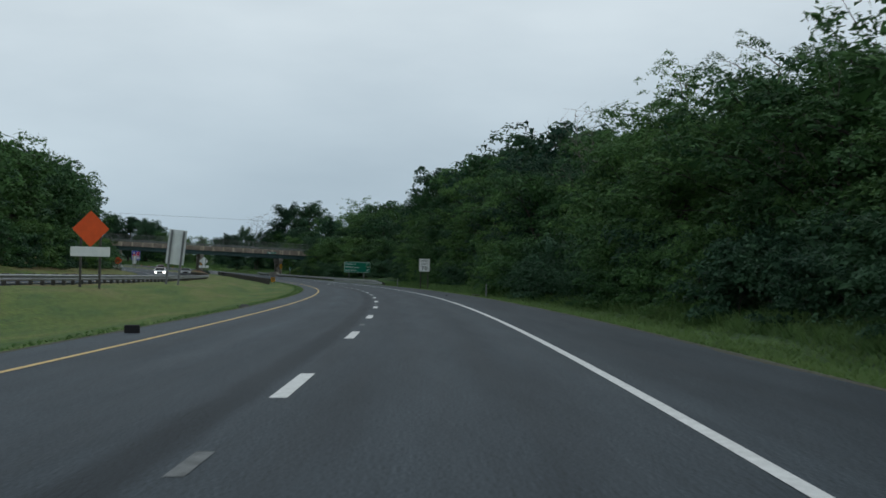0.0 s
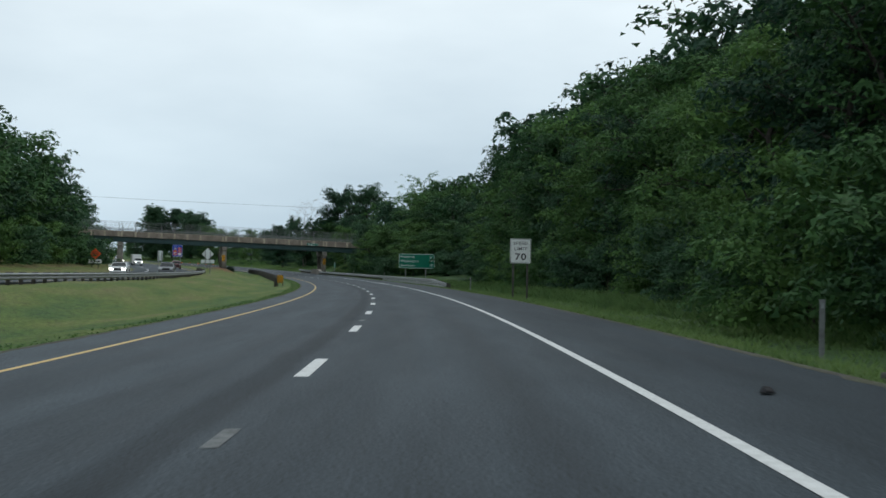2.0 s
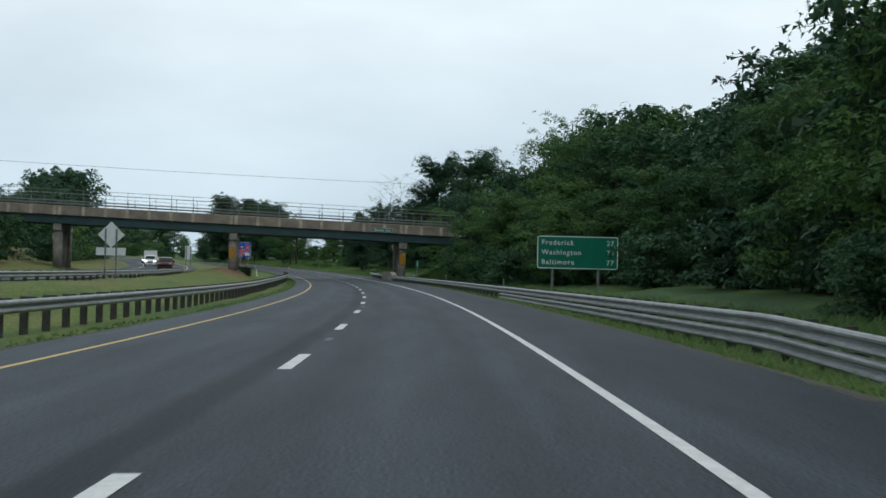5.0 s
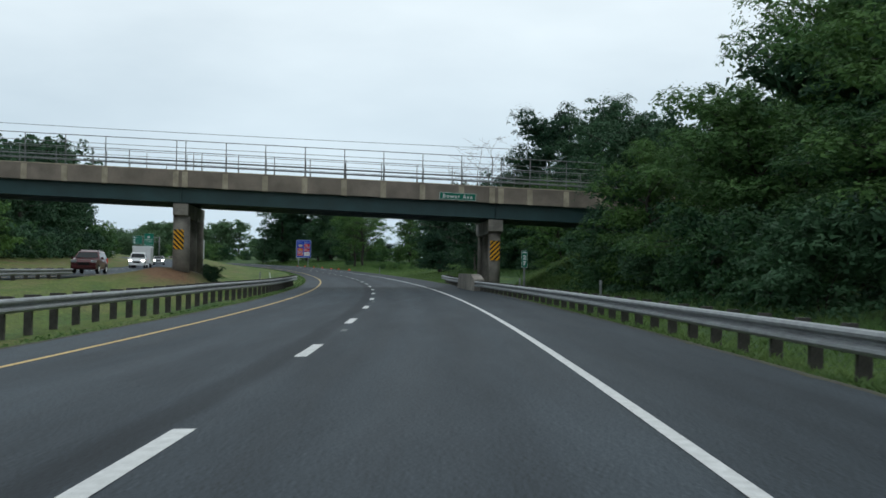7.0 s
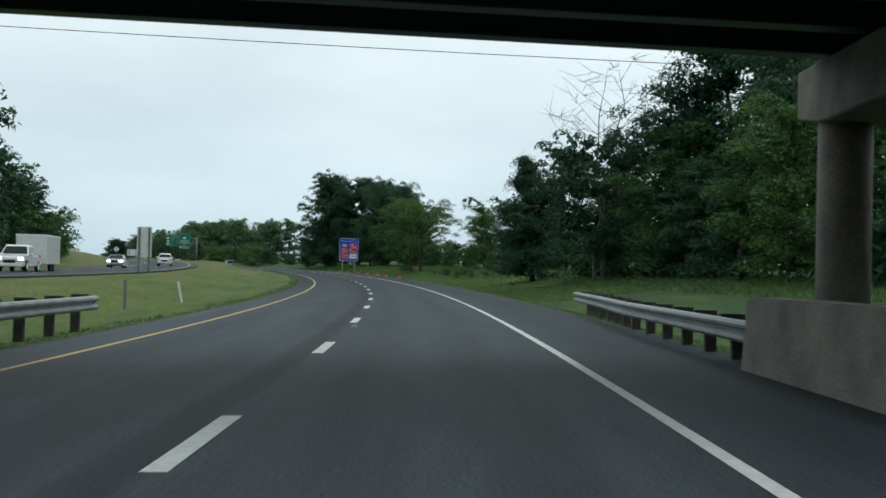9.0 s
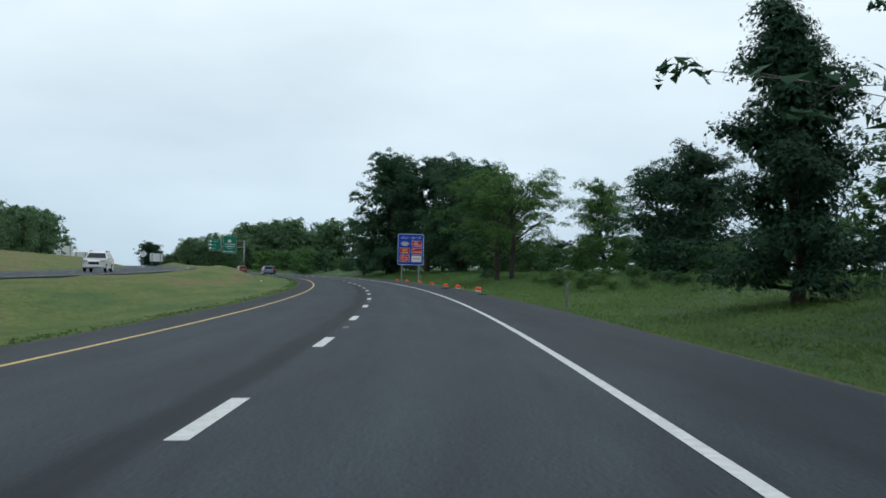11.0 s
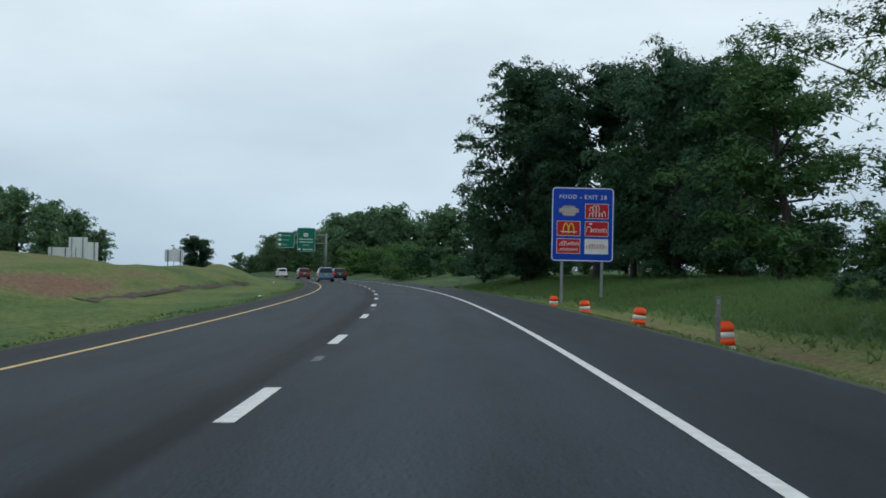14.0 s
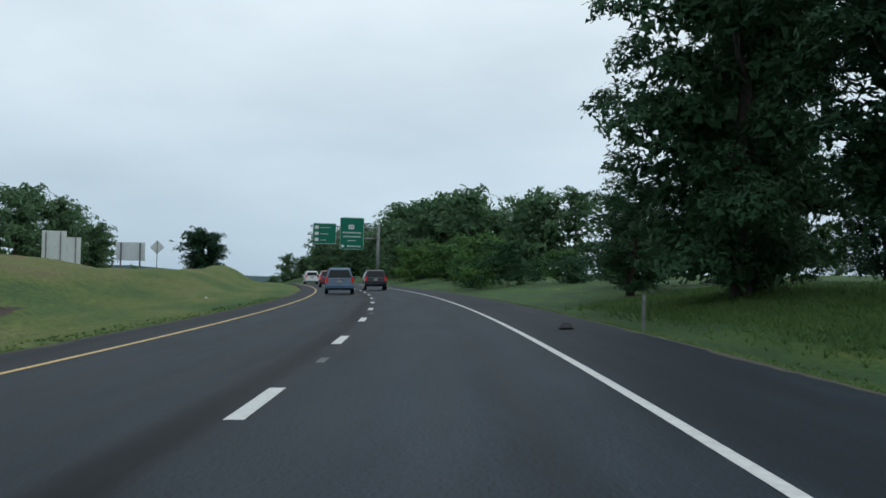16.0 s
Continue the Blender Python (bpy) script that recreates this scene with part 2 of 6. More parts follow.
def grass_mat():
    """Mown verge: green with straw and bare reddish patches, varied over metres and decimetres."""
    m = bpy.data.materials.new("verge_grass")
    m.use_nodes = True
    n, l = m.node_tree.nodes, m.node_tree.links
    p = n["Principled BSDF"]
    p.inputs["Roughness"].default_value = 0.85
    p.inputs["Specular IOR Level"].default_value = 0.2
    tc = n.new("ShaderNodeTexCoord")
    uv = n.new("ShaderNodeUVMap")
    long_map = n.new("ShaderNodeMapping")
    long_map.inputs["Scale"].default_value = (0.28, 0.045, 1)
    l.new(uv.outputs["UV"], long_map.inputs["Vector"])
    big = n.new("ShaderNodeTexNoise")
    big.inputs["Scale"].default_value = 1.6
    big.inputs["Detail"].default_value = 8
    big.inputs["Roughness"].default_value = 0.62
    l.new(long_map.outputs["Vector"], big.inputs["Vector"])
    sep = n.new("ShaderNodeSeparateXYZ")
    l.new(uv.outputs["UV"], sep.inputs[0])
    # median is drier than the outer verge
    side = n.new("ShaderNodeMapRange")
    side.inputs["From Min"].default_value, side.inputs["From Max"].default_value = -22.0, 6.0
    side.inputs["To Min"].default_value, side.inputs["To Max"].default_value = 0.14, -0.16
    l.new(sep.outputs["X"], side.inputs["Value"])
    spread = n.new("ShaderNodeMapRange")
    spread.clamp = False
    spread.inputs["From Min"].default_value, spread.inputs["From Max"].default_value = 0.35, 0.65
    spread.inputs["To Min"].default_value, spread.inputs["To Max"].default_value = 0.345, 0.635
    l.new(big.outputs["Fac"], spread.inputs["Value"])
    add = n.new("ShaderNodeMath")
    l.new(spread.outputs["Result"], add.inputs[0])
    l.new(side.outputs["Result"], add.inputs[1])
    ramp = n.new("ShaderNodeValToRGB")
    cr = ramp.color_ramp
    stops = [(0.26, (0.030, 0.068, 0.022)), (0.40, (0.047, 0.092, 0.020)), (0.52, (0.078, 0.114, 0.021)), (0.62, (0.108, 0.124, 0.034)), (0.72, (0.126, 0.110, 0.046)), (0.84, (0.148, 0.084, 0.048))]
    while len(cr.elements) < len(stops):
        cr.elements.new(0.5)
    for e, (x, c) in zip(cr.elements, stops):
        e.position, e.color = x, (*c, 1)
    strip = n.new("ShaderNodeMapRange")       # thin dry strip beside the paving
    strip.interpolation_type = "SMOOTHSTEP"
    strip.inputs["From Min"].default_value, strip.inputs["From Max"].default_value = 0.2, 1.4
    strip.inputs["To Min"].default_value, strip.inputs["To Max"].default_value = 0.27, 0.0
    off = n.new("ShaderNodeMath")
    off.operation = "SUBTRACT"
    off.inputs[1].default_value = 4.6
    l.new(sep.outputs["X"], off.inputs[0])
    ab = n.new("ShaderNodeMath")
    ab.operation = "ABSOLUTE"
    l.new(off.outputs[0], ab.inputs[0])
    l.new(ab.outputs[0], strip.inputs["Value"])
    begin = n.new("ShaderNodeMapRange")       # dry, bare stretch of verge beside the drums
    begin.interpolation_type = "SMOOTHSTEP"
    begin.inputs["From Min"].default_value, begin.inputs["From Max"].default_value = 497.0, 524.0
    l.new(sep.outputs["Y"], begin.inputs["Value"])
    finish = n.new("ShaderNodeMapRange")
    finish.interpolation_type = "SMOOTHSTEP"
    finish.inputs["From Min"].default_value, finish.inputs["From Max"].default_value = 560.0, 600.0
    finish.inputs["To Min"].default_value, finish.inputs["To Max"].default_value = 1.0, 0.0
    l.new(sep.outputs["Y"], finish.inputs["Value"])
    outer = n.new("ShaderNodeMapRange")
    outer.interpolation_type = "SMOOTHSTEP"
    outer.inputs["From Min"].default_value, outer.inputs["From Max"].default_value = 7.5, 12.5
    outer.inputs["To Min"].default_value, outer.inputs["To Max"].default_value = 0.36, -0.07
    l.new(sep.outputs["X"], outer.inputs["Value"])
    right_only = n.new("ShaderNodeMath")
    right_only.operation = "GREATER_THAN"
    right_only.inputs[1].default_value = 0.0
    l.new(sep.outputs["X"], right_only.inputs[0])
    dry = outer.outputs[0]
    for factor in (begin.outputs[0], finish.outputs[0], right_only.outputs[0]):
        times = n.new("ShaderNodeMath")
        times.operation = "MULTIPLY"
        l.new(dry, times.inputs[0])
        l.new(factor, times.inputs[1])
        dry = times.outputs[0]
    for s_mid, u_mid, half_s, half_u, amount in ((541, -12.9, 11, 1.9, 0.36), (515, 9.4, 14, 2.0, 0.16), (507, -12.2, 9, 1.6, 0.24), (575, -20.5, 18, 2.0, 0.16), (552, -19.5, 9, 1.6, 0.14), (560, -13.4, 14, 0.9, 0.15), (327, -14.0, 11, 3.0, 0.32), (478, -13.0, 14, 1.8, 0.16), (462, -16.5, 9, 1.6, 0.14)):   # bare reddish earth
        place = n.new("ShaderNodeMapping")
        place.inputs["Location"].default_value = (-u_mid / half_u, -s_mid / half_s, 0)
        place.inputs["Scale"].default_value = (1 / half_u, 1 / half_s, 0)
        l.new(uv.outputs["UV"], place.inputs["Vector"])
        away = n.new("ShaderNodeVectorMath")
        away.operation = "LENGTH"
        l.new(place.outputs["Vector"], away.inputs[0])
        bare = n.new("ShaderNodeMapRange")
        bare.interpolation_type = "SMOOTHSTEP"
        bare.inputs["From Min"].default_value, bare.inputs["From Max"].default_value = 0.2, 1.25
        bare.inputs["To Min"].default_value, bare.inputs["To Max"].default_value = amount, 0.0
        l.new(away.outputs["Value"], bare.inputs["Value"])
        sum_ = n.new("ShaderNodeMath")
        l.new(dry, sum_.inputs[0])
        l.new(bare.outputs[0], sum_.inputs[1])
        dry = sum_.outputs[0]
    drier = n.new("ShaderNodeMath")
    l.new(add.outputs[0], drier.inputs[0])
    l.new(dry, drier.inputs[1])
    add = drier
    fade = n.new("ShaderNodeMapRange")        # the strip is greener past the bridge
    fade.inputs["From Min"].default_value, fade.inputs["From Max"].default_value = 200.0, 330.0
    fade.inputs["To Min"].default_value, fade.inputs["To Max"].default_value = 1.0, 0.35
    l.new(sep.outputs["Y"], fade.inputs["Value"])
    thin = n.new("ShaderNodeMath")
    thin.operation = "MULTIPLY"
    l.new(strip.outputs["Result"], thin.inputs[0])
    l.new(fade.outputs["Result"], thin.inputs[1])
    add2 = n.new("ShaderNodeMath")
    l.new(add.outputs[0], add2.inputs[0])
    l.new(thin.outputs[0], add2.inputs[1])
    l.new(add2.outputs[0], ramp.inputs["Fac"])
    small = n.new("ShaderNodeTexNoise")
    small.inputs["Scale"].default_value = 5.0
    small.inputs["Detail"].default_value = 8
    small.inputs["Roughness"].default_value = 0.7
    l.new(tc.outputs["Object"], small.inputs["Vector"])
    sm = n.new("ShaderNodeMapRange")
    sm.inputs["From Min"].default_value, sm.inputs["From Max"].default_value = 0.36, 0.64
    sm.inputs["To Min"].default_value, sm.inputs["To Max"].default_value = 0.5, 1.45
    l.new(small.outputs["Fac"], sm.inputs["Value"])
    tiny = n.new("ShaderNodeTexNoise")
    tiny.inputs["Scale"].default_value = 17.0
    tiny.inputs["Detail"].default_value = 5
    l.new(tc.outputs["Object"], tiny.inputs["Vector"])
    tm = n.new("ShaderNodeMapRange")
    tm.inputs["From Min"].default_value, tm.inputs["From Max"].default_value = 0.36, 0.64
    tm.inputs["To Min"].default_value, tm.inputs["To Max"].default_value = 0.55, 1.45
    l.new(tiny.outputs["Fac"], tm.inputs["Value"])
    both = n.new("ShaderNodeMath")
    both.operation = "MULTIPLY"
    l.new(sm.outputs["Result"], both.inputs[0])
    l.new(tm.outputs["Result"], both.inputs[1])
    mul = n.new("ShaderNodeMix")
    mul.data_type, mul.blend_type = "RGBA", "MULTIPLY"
    mul.inputs[0].default_value = 1
    l.new(ramp.outputs["Color"], mul.inputs[6])
    l.new(both.outputs[0], mul.inputs[7])
    l.new(mul.outputs[2], p.inputs["Base Color"])
    bp = n.new("ShaderNodeBump")
    bp.inputs["Strength"].default_value = 0.7
    bp.inputs["Distance"].default_value = 0.08
    l.new(small.outputs["Fac"], bp.inputs["Height"])
    l.new(bp.outputs["Normal"], p.inputs["Normal"])
    return m


ASPHALT = road_mat()
ASPHALT_PALE = road_mat(True)
GRASS = grass_mat()
LINE_WHITE = mat("line_paint_white", (0.62, 0.63, 0.62), 0.7, vary=0.22, scale=9, fine=40)
LINE_YELLOW = mat("line_paint_yellow", (0.60, 0.42, 0.16), 0.7, vary=0.22, scale=9, fine=40)
LINE_WORN = mat("worn_marker_paint", (0.15, 0.16, 0.16), 0.8, vary=0.5, scale=6, fine=50)
CONCRETE = mat("weathered_concrete", (0.30, 0.275, 0.24), 0.85, vary=0.45, scale=1.1, fine=25, bump=0.25)
PARAPET = mat("brown_stained_concrete", (0.30, 0.25, 0.205), 0.9, vary=0.42, scale=0.7, fine=60, bump=0.2)
CONCRETE_PALE = mat("pale_concrete", (0.50, 0.43, 0.32), 0.85, vary=0.4, scale=1.4, fine=25, bump=0.25)
GIRDER = mat("green_girder_paint", (0.021, 0.068, 0.072), 0.5, vary=0.3, scale=0.8, fine=20, bump=0.05)
STEEL = mat("galvanised_steel", (0.30, 0.32, 0.33), 0.55, 0.25, vary=0.3, scale=2.5, fine=30, bump=0.06)
STEEL_DULL = mat("dull_steel", (0.22, 0.23, 0.235), 0.6, 0.4, vary=0.35, scale=3, fine=30, bump=0.06)
POST_BROWN = mat("weathered_post", (0.075, 0.07, 0.062), 0.85, vary=0.45, scale=6, fine=40)
BARK = mat("bark", (0.050, 0.043, 0.036), 0.95, vary=0.5, scale=5, fine=30, bump=0.5)
BARK_PALE = mat("grey_bark", (0.16, 0.145, 0.125), 0.95, vary=0.5, scale=5, fine=30, bump=0.5)
LEAF = leaf_mat("leaves", (0.012, 0.042, 0.026), (0.065, 0.140, 0.042), 0.24)
LEAF_DARK = leaf_mat("dark_leaves", (0.013, 0.039, 0.027), (0.055, 0.117, 0.056), 0.22)
# distant trees only: haze is put into this paler, bluer leaf colour
LEAF_HAZED = leaf_mat("hazed_leaves", (0.052, 0.110, 0.064), (0.122, 0.208, 0.098), 0.32)
LEAF_LIGHT = leaf_mat("pale_leaves", (0.020, 0.062, 0.030), (0.100, 0.190, 0.050), 0.28)


# ---- the line of the road ----
# s: metres along the camera's line, u: metres to its right; the road bends left all the way
S0, S1 = -400.0, 3600.0
_ss = np.arange(S0, S1 + 1, 1.0)
_xx = np.clip(_ss / 500.0, -0.6, 2.0)
_hh = 0.01526747 * _xx ** 2 + 0.42770069 * _xx - 0.00170345
_mid = (_hh[1:] + _hh[:-1]) / 2
_px = np.concatenate([[0], np.cumsum(-np.sin(_mid))])
_py = np.concatenate([[0], np.cumsum(np.cos(_mid))])
_zero = int(-S0)
_px -= _px[_zero]
_py -= _py[_zero]
BANK = math.tan(radians(1.1))


def heading(s):
    return np.interp(s, _ss, _hh)


def plan(s, u):
    h = heading(s)
    return np.interp(s, _ss, _px) + u * np.cos(h), np.interp(s, _ss, _py) + u * np.sin(h)


def grade(s):
    """Height of the road along the camera's line."""
    s = np.asarray(s, float)
    x = np.clip(s / 500.0, 0.0, 1.12)
    z = (((-6.80111532 * x + 16.07075989) * x - 6.82806887) * x - 1.26331721) * x - 0.04781207
    z = np.where(s < 0, z - 1.2633 / 500.0 * np.maximum(s, -300), z)
    return z + np.where(s > 560, 0.0105 * np.minimum(s - 560, 420), 0) - beyond(s)


def beyond(s):
    """How far the road falls away behind its last crest."""
    return 0.00035 * np.clip(np.asarray(s, float) - 752, 0, 190) ** 2


def opposite(s):
    """Height of the far carriageway over the near one's line."""
    return np.interp(s, [-400, 440, 516, 600, 720, 900], [0.4, 0.42, 0.6, 0.9, 1.1, 1.0])


def smooth(x, a, b):
    t = np.clip((x - a) / (b - a), 0, 1)
    return t * t * (3 - 2 * t)


def relief(s, u):
    """Height of the ground over the camera's line."""
    s, u = np.broadcast_arrays(np.asarray(s, float), np.asarray(u, float))
    wood = np.interp(u, [4.6, 5.4, 6.6, 8.5, 14, 25, 60, 200, 900], [0.06, -0.05, -0.25, -0.2, 0.5, 1.5, 3, 5, 5])
    open_ = np.interp(u, [4.6, 5.4, 7.2, 9.0, 13, 18, 30, 80, 900], [0.06, -0.12, -0.62, -0.5, 0.1, 0.9, 1.5, 3, 4])
    r = wood + (open_ - wood) * smooth(s, 335, 380)
    far_edge = opposite(s)
    crest = np.interp(s, [-400, 430, 488, 508, 573, 615, 637, 670, 700, 736, 765, 790, 900], [0.36, 0.42, 0.62, 0.86, 1.28, 1.34, 1.26, 1.28, 1.5, 2.1, 1.2, 0.4, 0.0]) + 0.06 * np.sin(s / 17.0) + 0.05 * np.sin(s / 7.3 + 1)
    c = np.clip(u, -200, 0)
    dip = np.interp(s, [-400, 400, 500], [-0.5, -0.45, -0.1])
    t1 = smooth(-c, 6.9, 10.5)
    t2 = smooth(-c, 10.5, 15.5)
    t3 = smooth(-c, 17.0, 19.2)
    med = -0.17 + (dip + 0.17) * t1 + (crest - dip) * t2 + (far_edge - 0.02 - crest) * t3
    left = far_edge - 0.1 + np.interp(-u, [31, 34, 40, 60, 200, 900], [0, 0.5, 1.6, 3.0, 6, 8])
    z = np.where(u > 0, r, np.where(u > -31, med, left))
    inside = (u > -6.85) & (u < 4.65)
    z = np.where(inside, u * BANK - 0.12, z)
    z = np.where((u < -19.4) & (u > -30.9), far_edge - 0.12, z)
    # banks that carry the crossing road on both sides
    along = np.maximum(np.abs(s - 333.5) - 6.5, 0)
    z = np.where(u > 8, np.maximum(z, np.minimum(5.3 - 0.03 * u, (u - 8.2) * 0.52) - along * 0.55), z)
    z = np.where(u < -34.5, np.maximum(z, np.minimum(6.9, (-34.5 - u) * 0.52) - along * 0.55), z)
    # the roads and the grass between them go down behind the crest, the field later
    z = z + beyond(s) * np.where(u > 0, smooth(u, 5, 15) * (1 - smooth(s, 890, 1010)), smooth(-u, 36, 70))
    # small mound of earth round the middle pier
    z = z + 0.75 * np.exp(-((s - 331) / 10.0) ** 2 - ((u + 14) / 3.0) ** 2)
    return z


def ground_z(s, u):
    return float(grade(s) + relief(s, u))


def spot(s, u, turn=0.0, dz=0.0, z=None):
    """Pose on the ground at (s, u): local y runs along the road, x to its right."""
    x, y = plan(s, u)
    return pose(float(x), float(y), (ground_z(s, u) if z is None else z) + dz, 0, 0, math.degrees(float(heading(s))) + turn)


# ---- mesh helpers ----
def mesh_object(name, verts, faces, material, parent=None, label="", smooth_faces=False, uvs=None):
    me = bpy.data.meshes.new(name)
    me.from_pydata([tuple(map(float, v)) for v in verts], [], faces)
    if material:
        for m in (material if isinstance(material, (list, tuple)) else (material,)):
            me.materials.append(m)
    if uvs is not None:
        layer = me.uv_layers.new(name="UVMap")
        idx = np.empty(len(me.loops), dtype=np.int32)
        me.loops.foreach_get("vertex_index", idx)
        layer.data.foreach_set("uv", np.asarray(uvs, np.float32)[idx].ravel())
    if smooth_faces:
        me.polygons.foreach_set("use_smooth", [True] * len(me.polygons))
    ob = new(name, me)
    if parent is not None:
        ob.parent = parent
    if label:
        tagged(ob, label)
    return ob


def part(name, bm, material, parent=None, label="", smooth_faces=False):
    me = bpy.data.meshes.new(name)
    bm.to_mesh(me)
    bm.free()
    me.materials.append(material)
    if smooth_faces:
        me.polygons.foreach_set("use_smooth", [True] * len(me.polygons))
    ob = new(name, me)
    if parent is not None:
        ob.parent = parent
    if label:
        tagged(ob, label)
    return ob


def thing(name, m, label, category, group="", kind=""):
    e = new(name)
    e.empty_display_size = 0.3
    e.matrix_world = m
    return tagged(e, label, category, group, kind)


def box(bm, x0, x1, y0, y1, z0, z1, bevel=0.0):
    r = bmesh.ops.create_cube(bm, size=1, matrix=Matrix.Translation(((x0 + x1) / 2, (y0 + y1) / 2, (z0 + z1) / 2)) @ Matrix.Diagonal((x1 - x0, y1 - y0, z1 - z0, 1)))
    if bevel:
        edges = {e for v in r["verts"] for e in v.link_edges}
        bmesh.ops.bevel(bm, geom=list(edges), offset=bevel, segments=2, affect="EDGES", profile=0.6)
    return bm


def boxed(*a, **k):
    return box(bmesh.new(), *a, **k)


def cyl(bm, p, q, r0, r1=None, n=10, caps=True):
    p, q = Vector(p), Vector(q)
    d = q - p
    m = Matrix.Translation((p + q) / 2) @ d.to_track_quat("Z", "Y").to_matrix().to_4x4()
    bmesh.ops.create_cone(bm, cap_ends=caps, segments=n, radius1=r0, radius2=r0 if r1 is None else r1, depth=d.length, matrix=m)
    return bm


def ribbon(name, s0, s1, u0, u1, height, material, step=2.0, cross=1, lift=0.0, thick=0.0, **tags):
    """A strip of the road between two lines, with metres across and along as its UV map."""
    ns = max(2, int(math.ceil((s1 - s0) / step)) + 1)
    ss = np.linspace(s0, s1, ns)
    us = np.linspace(u0, u1, cross + 1)
    verts, uvs, faces = [], [], []
    for s in ss:
        for u in us:
            x, y = plan(s, u)
            verts.append((x, y, height(s, u) + lift))
            uvs.append((u, s))
    k = cross + 1
    for i in range(ns - 1):
        for j in range(cross):
            a = i * k + j
            faces.append((a, a + 1, a + 1 + k, a + k))
    if thick:
        base = len(verts)
        for i in range(ns):
            for j in (0, cross):
                v = verts[i * k + j]
                verts.append((v[0], v[1], v[2] - thick))
                uvs.append(uvs[i * k + j])
        for i in range(ns - 1):
            faces.append((base + 2 * i, i * k, (i + 1) * k, base + 2 * i + 2))
            faces.append((i * k + cross, base + 2 * i + 1, base + 2 * i + 3, (i + 1) * k + cross))
    return tagged(mesh_object(name, verts, faces, material, uvs=uvs), **tags)


def near_top(s, u):
    return float(grade(s)) + u * BANK


def far_top(s, u):
    return float(grade(s)) + float(opposite(s)) + (u + 25.2) * 0.012


# ---- ground, roads and their lines ----
def build_ground():
    ss = np.concatenate([np.arange(-380, -60, 20), np.arange(-60, 300, 4.0), np.arange(300, 370, 1.5), np.arange(370, 820, 4.0), np.arange(820, 1200, 20), np.arange(1200, 3500, 120)])
    us = np.concatenate([[-900, -600, -350, -200, -120, -80, -60, -52, -47], np.arange(-44, -34, 1.0), [-34, -32.5, -31, -30.8, -25, -19.5, -19.3], np.arange(-18.5, -7, 0.75), [-6.9, -6.8, -3, 0, 3, 4.6, 4.75],
                         np.arange(5.3, 14, 0.7), np.arange(14, 26, 1.5), [28, 32, 38, 46, 60, 80, 120, 200, 350, 600, 1000, 1700, 2600]])
    sg, ug = np.meshgrid(ss, us, indexing="ij")
    x, y = plan(sg, ug)
    z = grade(sg) + relief(sg, ug)
    near = (np.abs(ug + 1) > 6.5) & (np.abs(ug) < 50)
    bumps = 0.05 * np.sin(sg * 0.9 + ug * 1.7) * np.sin(ug * 1.3 - sg * 0.37) + 0.04 * np.sin(sg * 0.31 + 2 * ug)
    edge = np.minimum(np.clip(ug - 4.9, 0, 1) + np.clip(-6.9 - ug, 0, 1), 1)
    z = z + np.where(near, bumps * edge, 0)
    n, k = sg.shape
    i, j = np.meshgrid(np.arange(n - 1), np.arange(k - 1), indexing="ij")
    a = (i * k + j).ravel()
    faces = np.stack([a, a + 1, a + 1 + k, a + k], 1).tolist()
    verts = np.stack([x.ravel(), y.ravel(), z.ravel()], 1)
    uvs = np.stack([ug.ravel(), sg.ravel()], 1)
    ob = mesh_object("ground", verts, faces, GRASS, smooth_faces=True, uvs=uvs)
    tagged(ob, "rough mown grass verge and median with dry patches", "ground", kind="structure")


build_ground()
ribbon("road", -120, 1000, -6.8, 4.5, near_top, ASPHALT, 4, 10, thick=0.1, label="worn dark grey asphalt two-lane carriageway with shoulders", category="road", kind="structure")
ribbon("road", -200, 1100, -30.8, -19.5, far_top, ASPHALT_PALE, 5, 6, thick=0.1, label="grey asphalt opposite carriageway beyond the grass median", category="road", kind="structure")
ribbon("road_line", -60, 900, 1.815, 1.945, near_top, LINE_WHITE, 3, 1, 0.006, label="solid white painted shoulder line on asphalt", category="road line", kind="structure")
ribbon("road_line", -60, 900, -5.565, -5.455, near_top, LINE_YELLOW, 3, 1, 0.006, label="solid yellow painted median line on asphalt", category="road line", kind="structure")
ribbon("road_line", -100, 1000, -20.75, -20.6, far_top, LINE_YELLOW, 5, 1, 0.008, label="yellow painted line on the opposite carriageway", category="road line", kind="structure")
ribbon("road_line", -100, 1000, -28.2, -28.05, far_top, LINE_WHITE, 5, 1, 0.008, label="white painted line on the opposite carriageway", category="road line", kind="structure")


def dash_start(k):
    """Near end of the k-th lane dash."""
    return float(np.interp(k, [-10, -4, 0, 2, 3, 6, 8, 15, 17, 21, 22, 30, 33, 34, 35, 36, 38, 39, 41, 43, 44, 70], [-59.3, 12.7, 61.7, 86.0, 97.95, 133.8, 157.6, 242.3, 266.1, 314.3, 325.7, 421.3, 457.2, 468.4, 480.6, 493.0, 516.1, 528.4, 551.7, 575.9, 588.4, 897.0]))


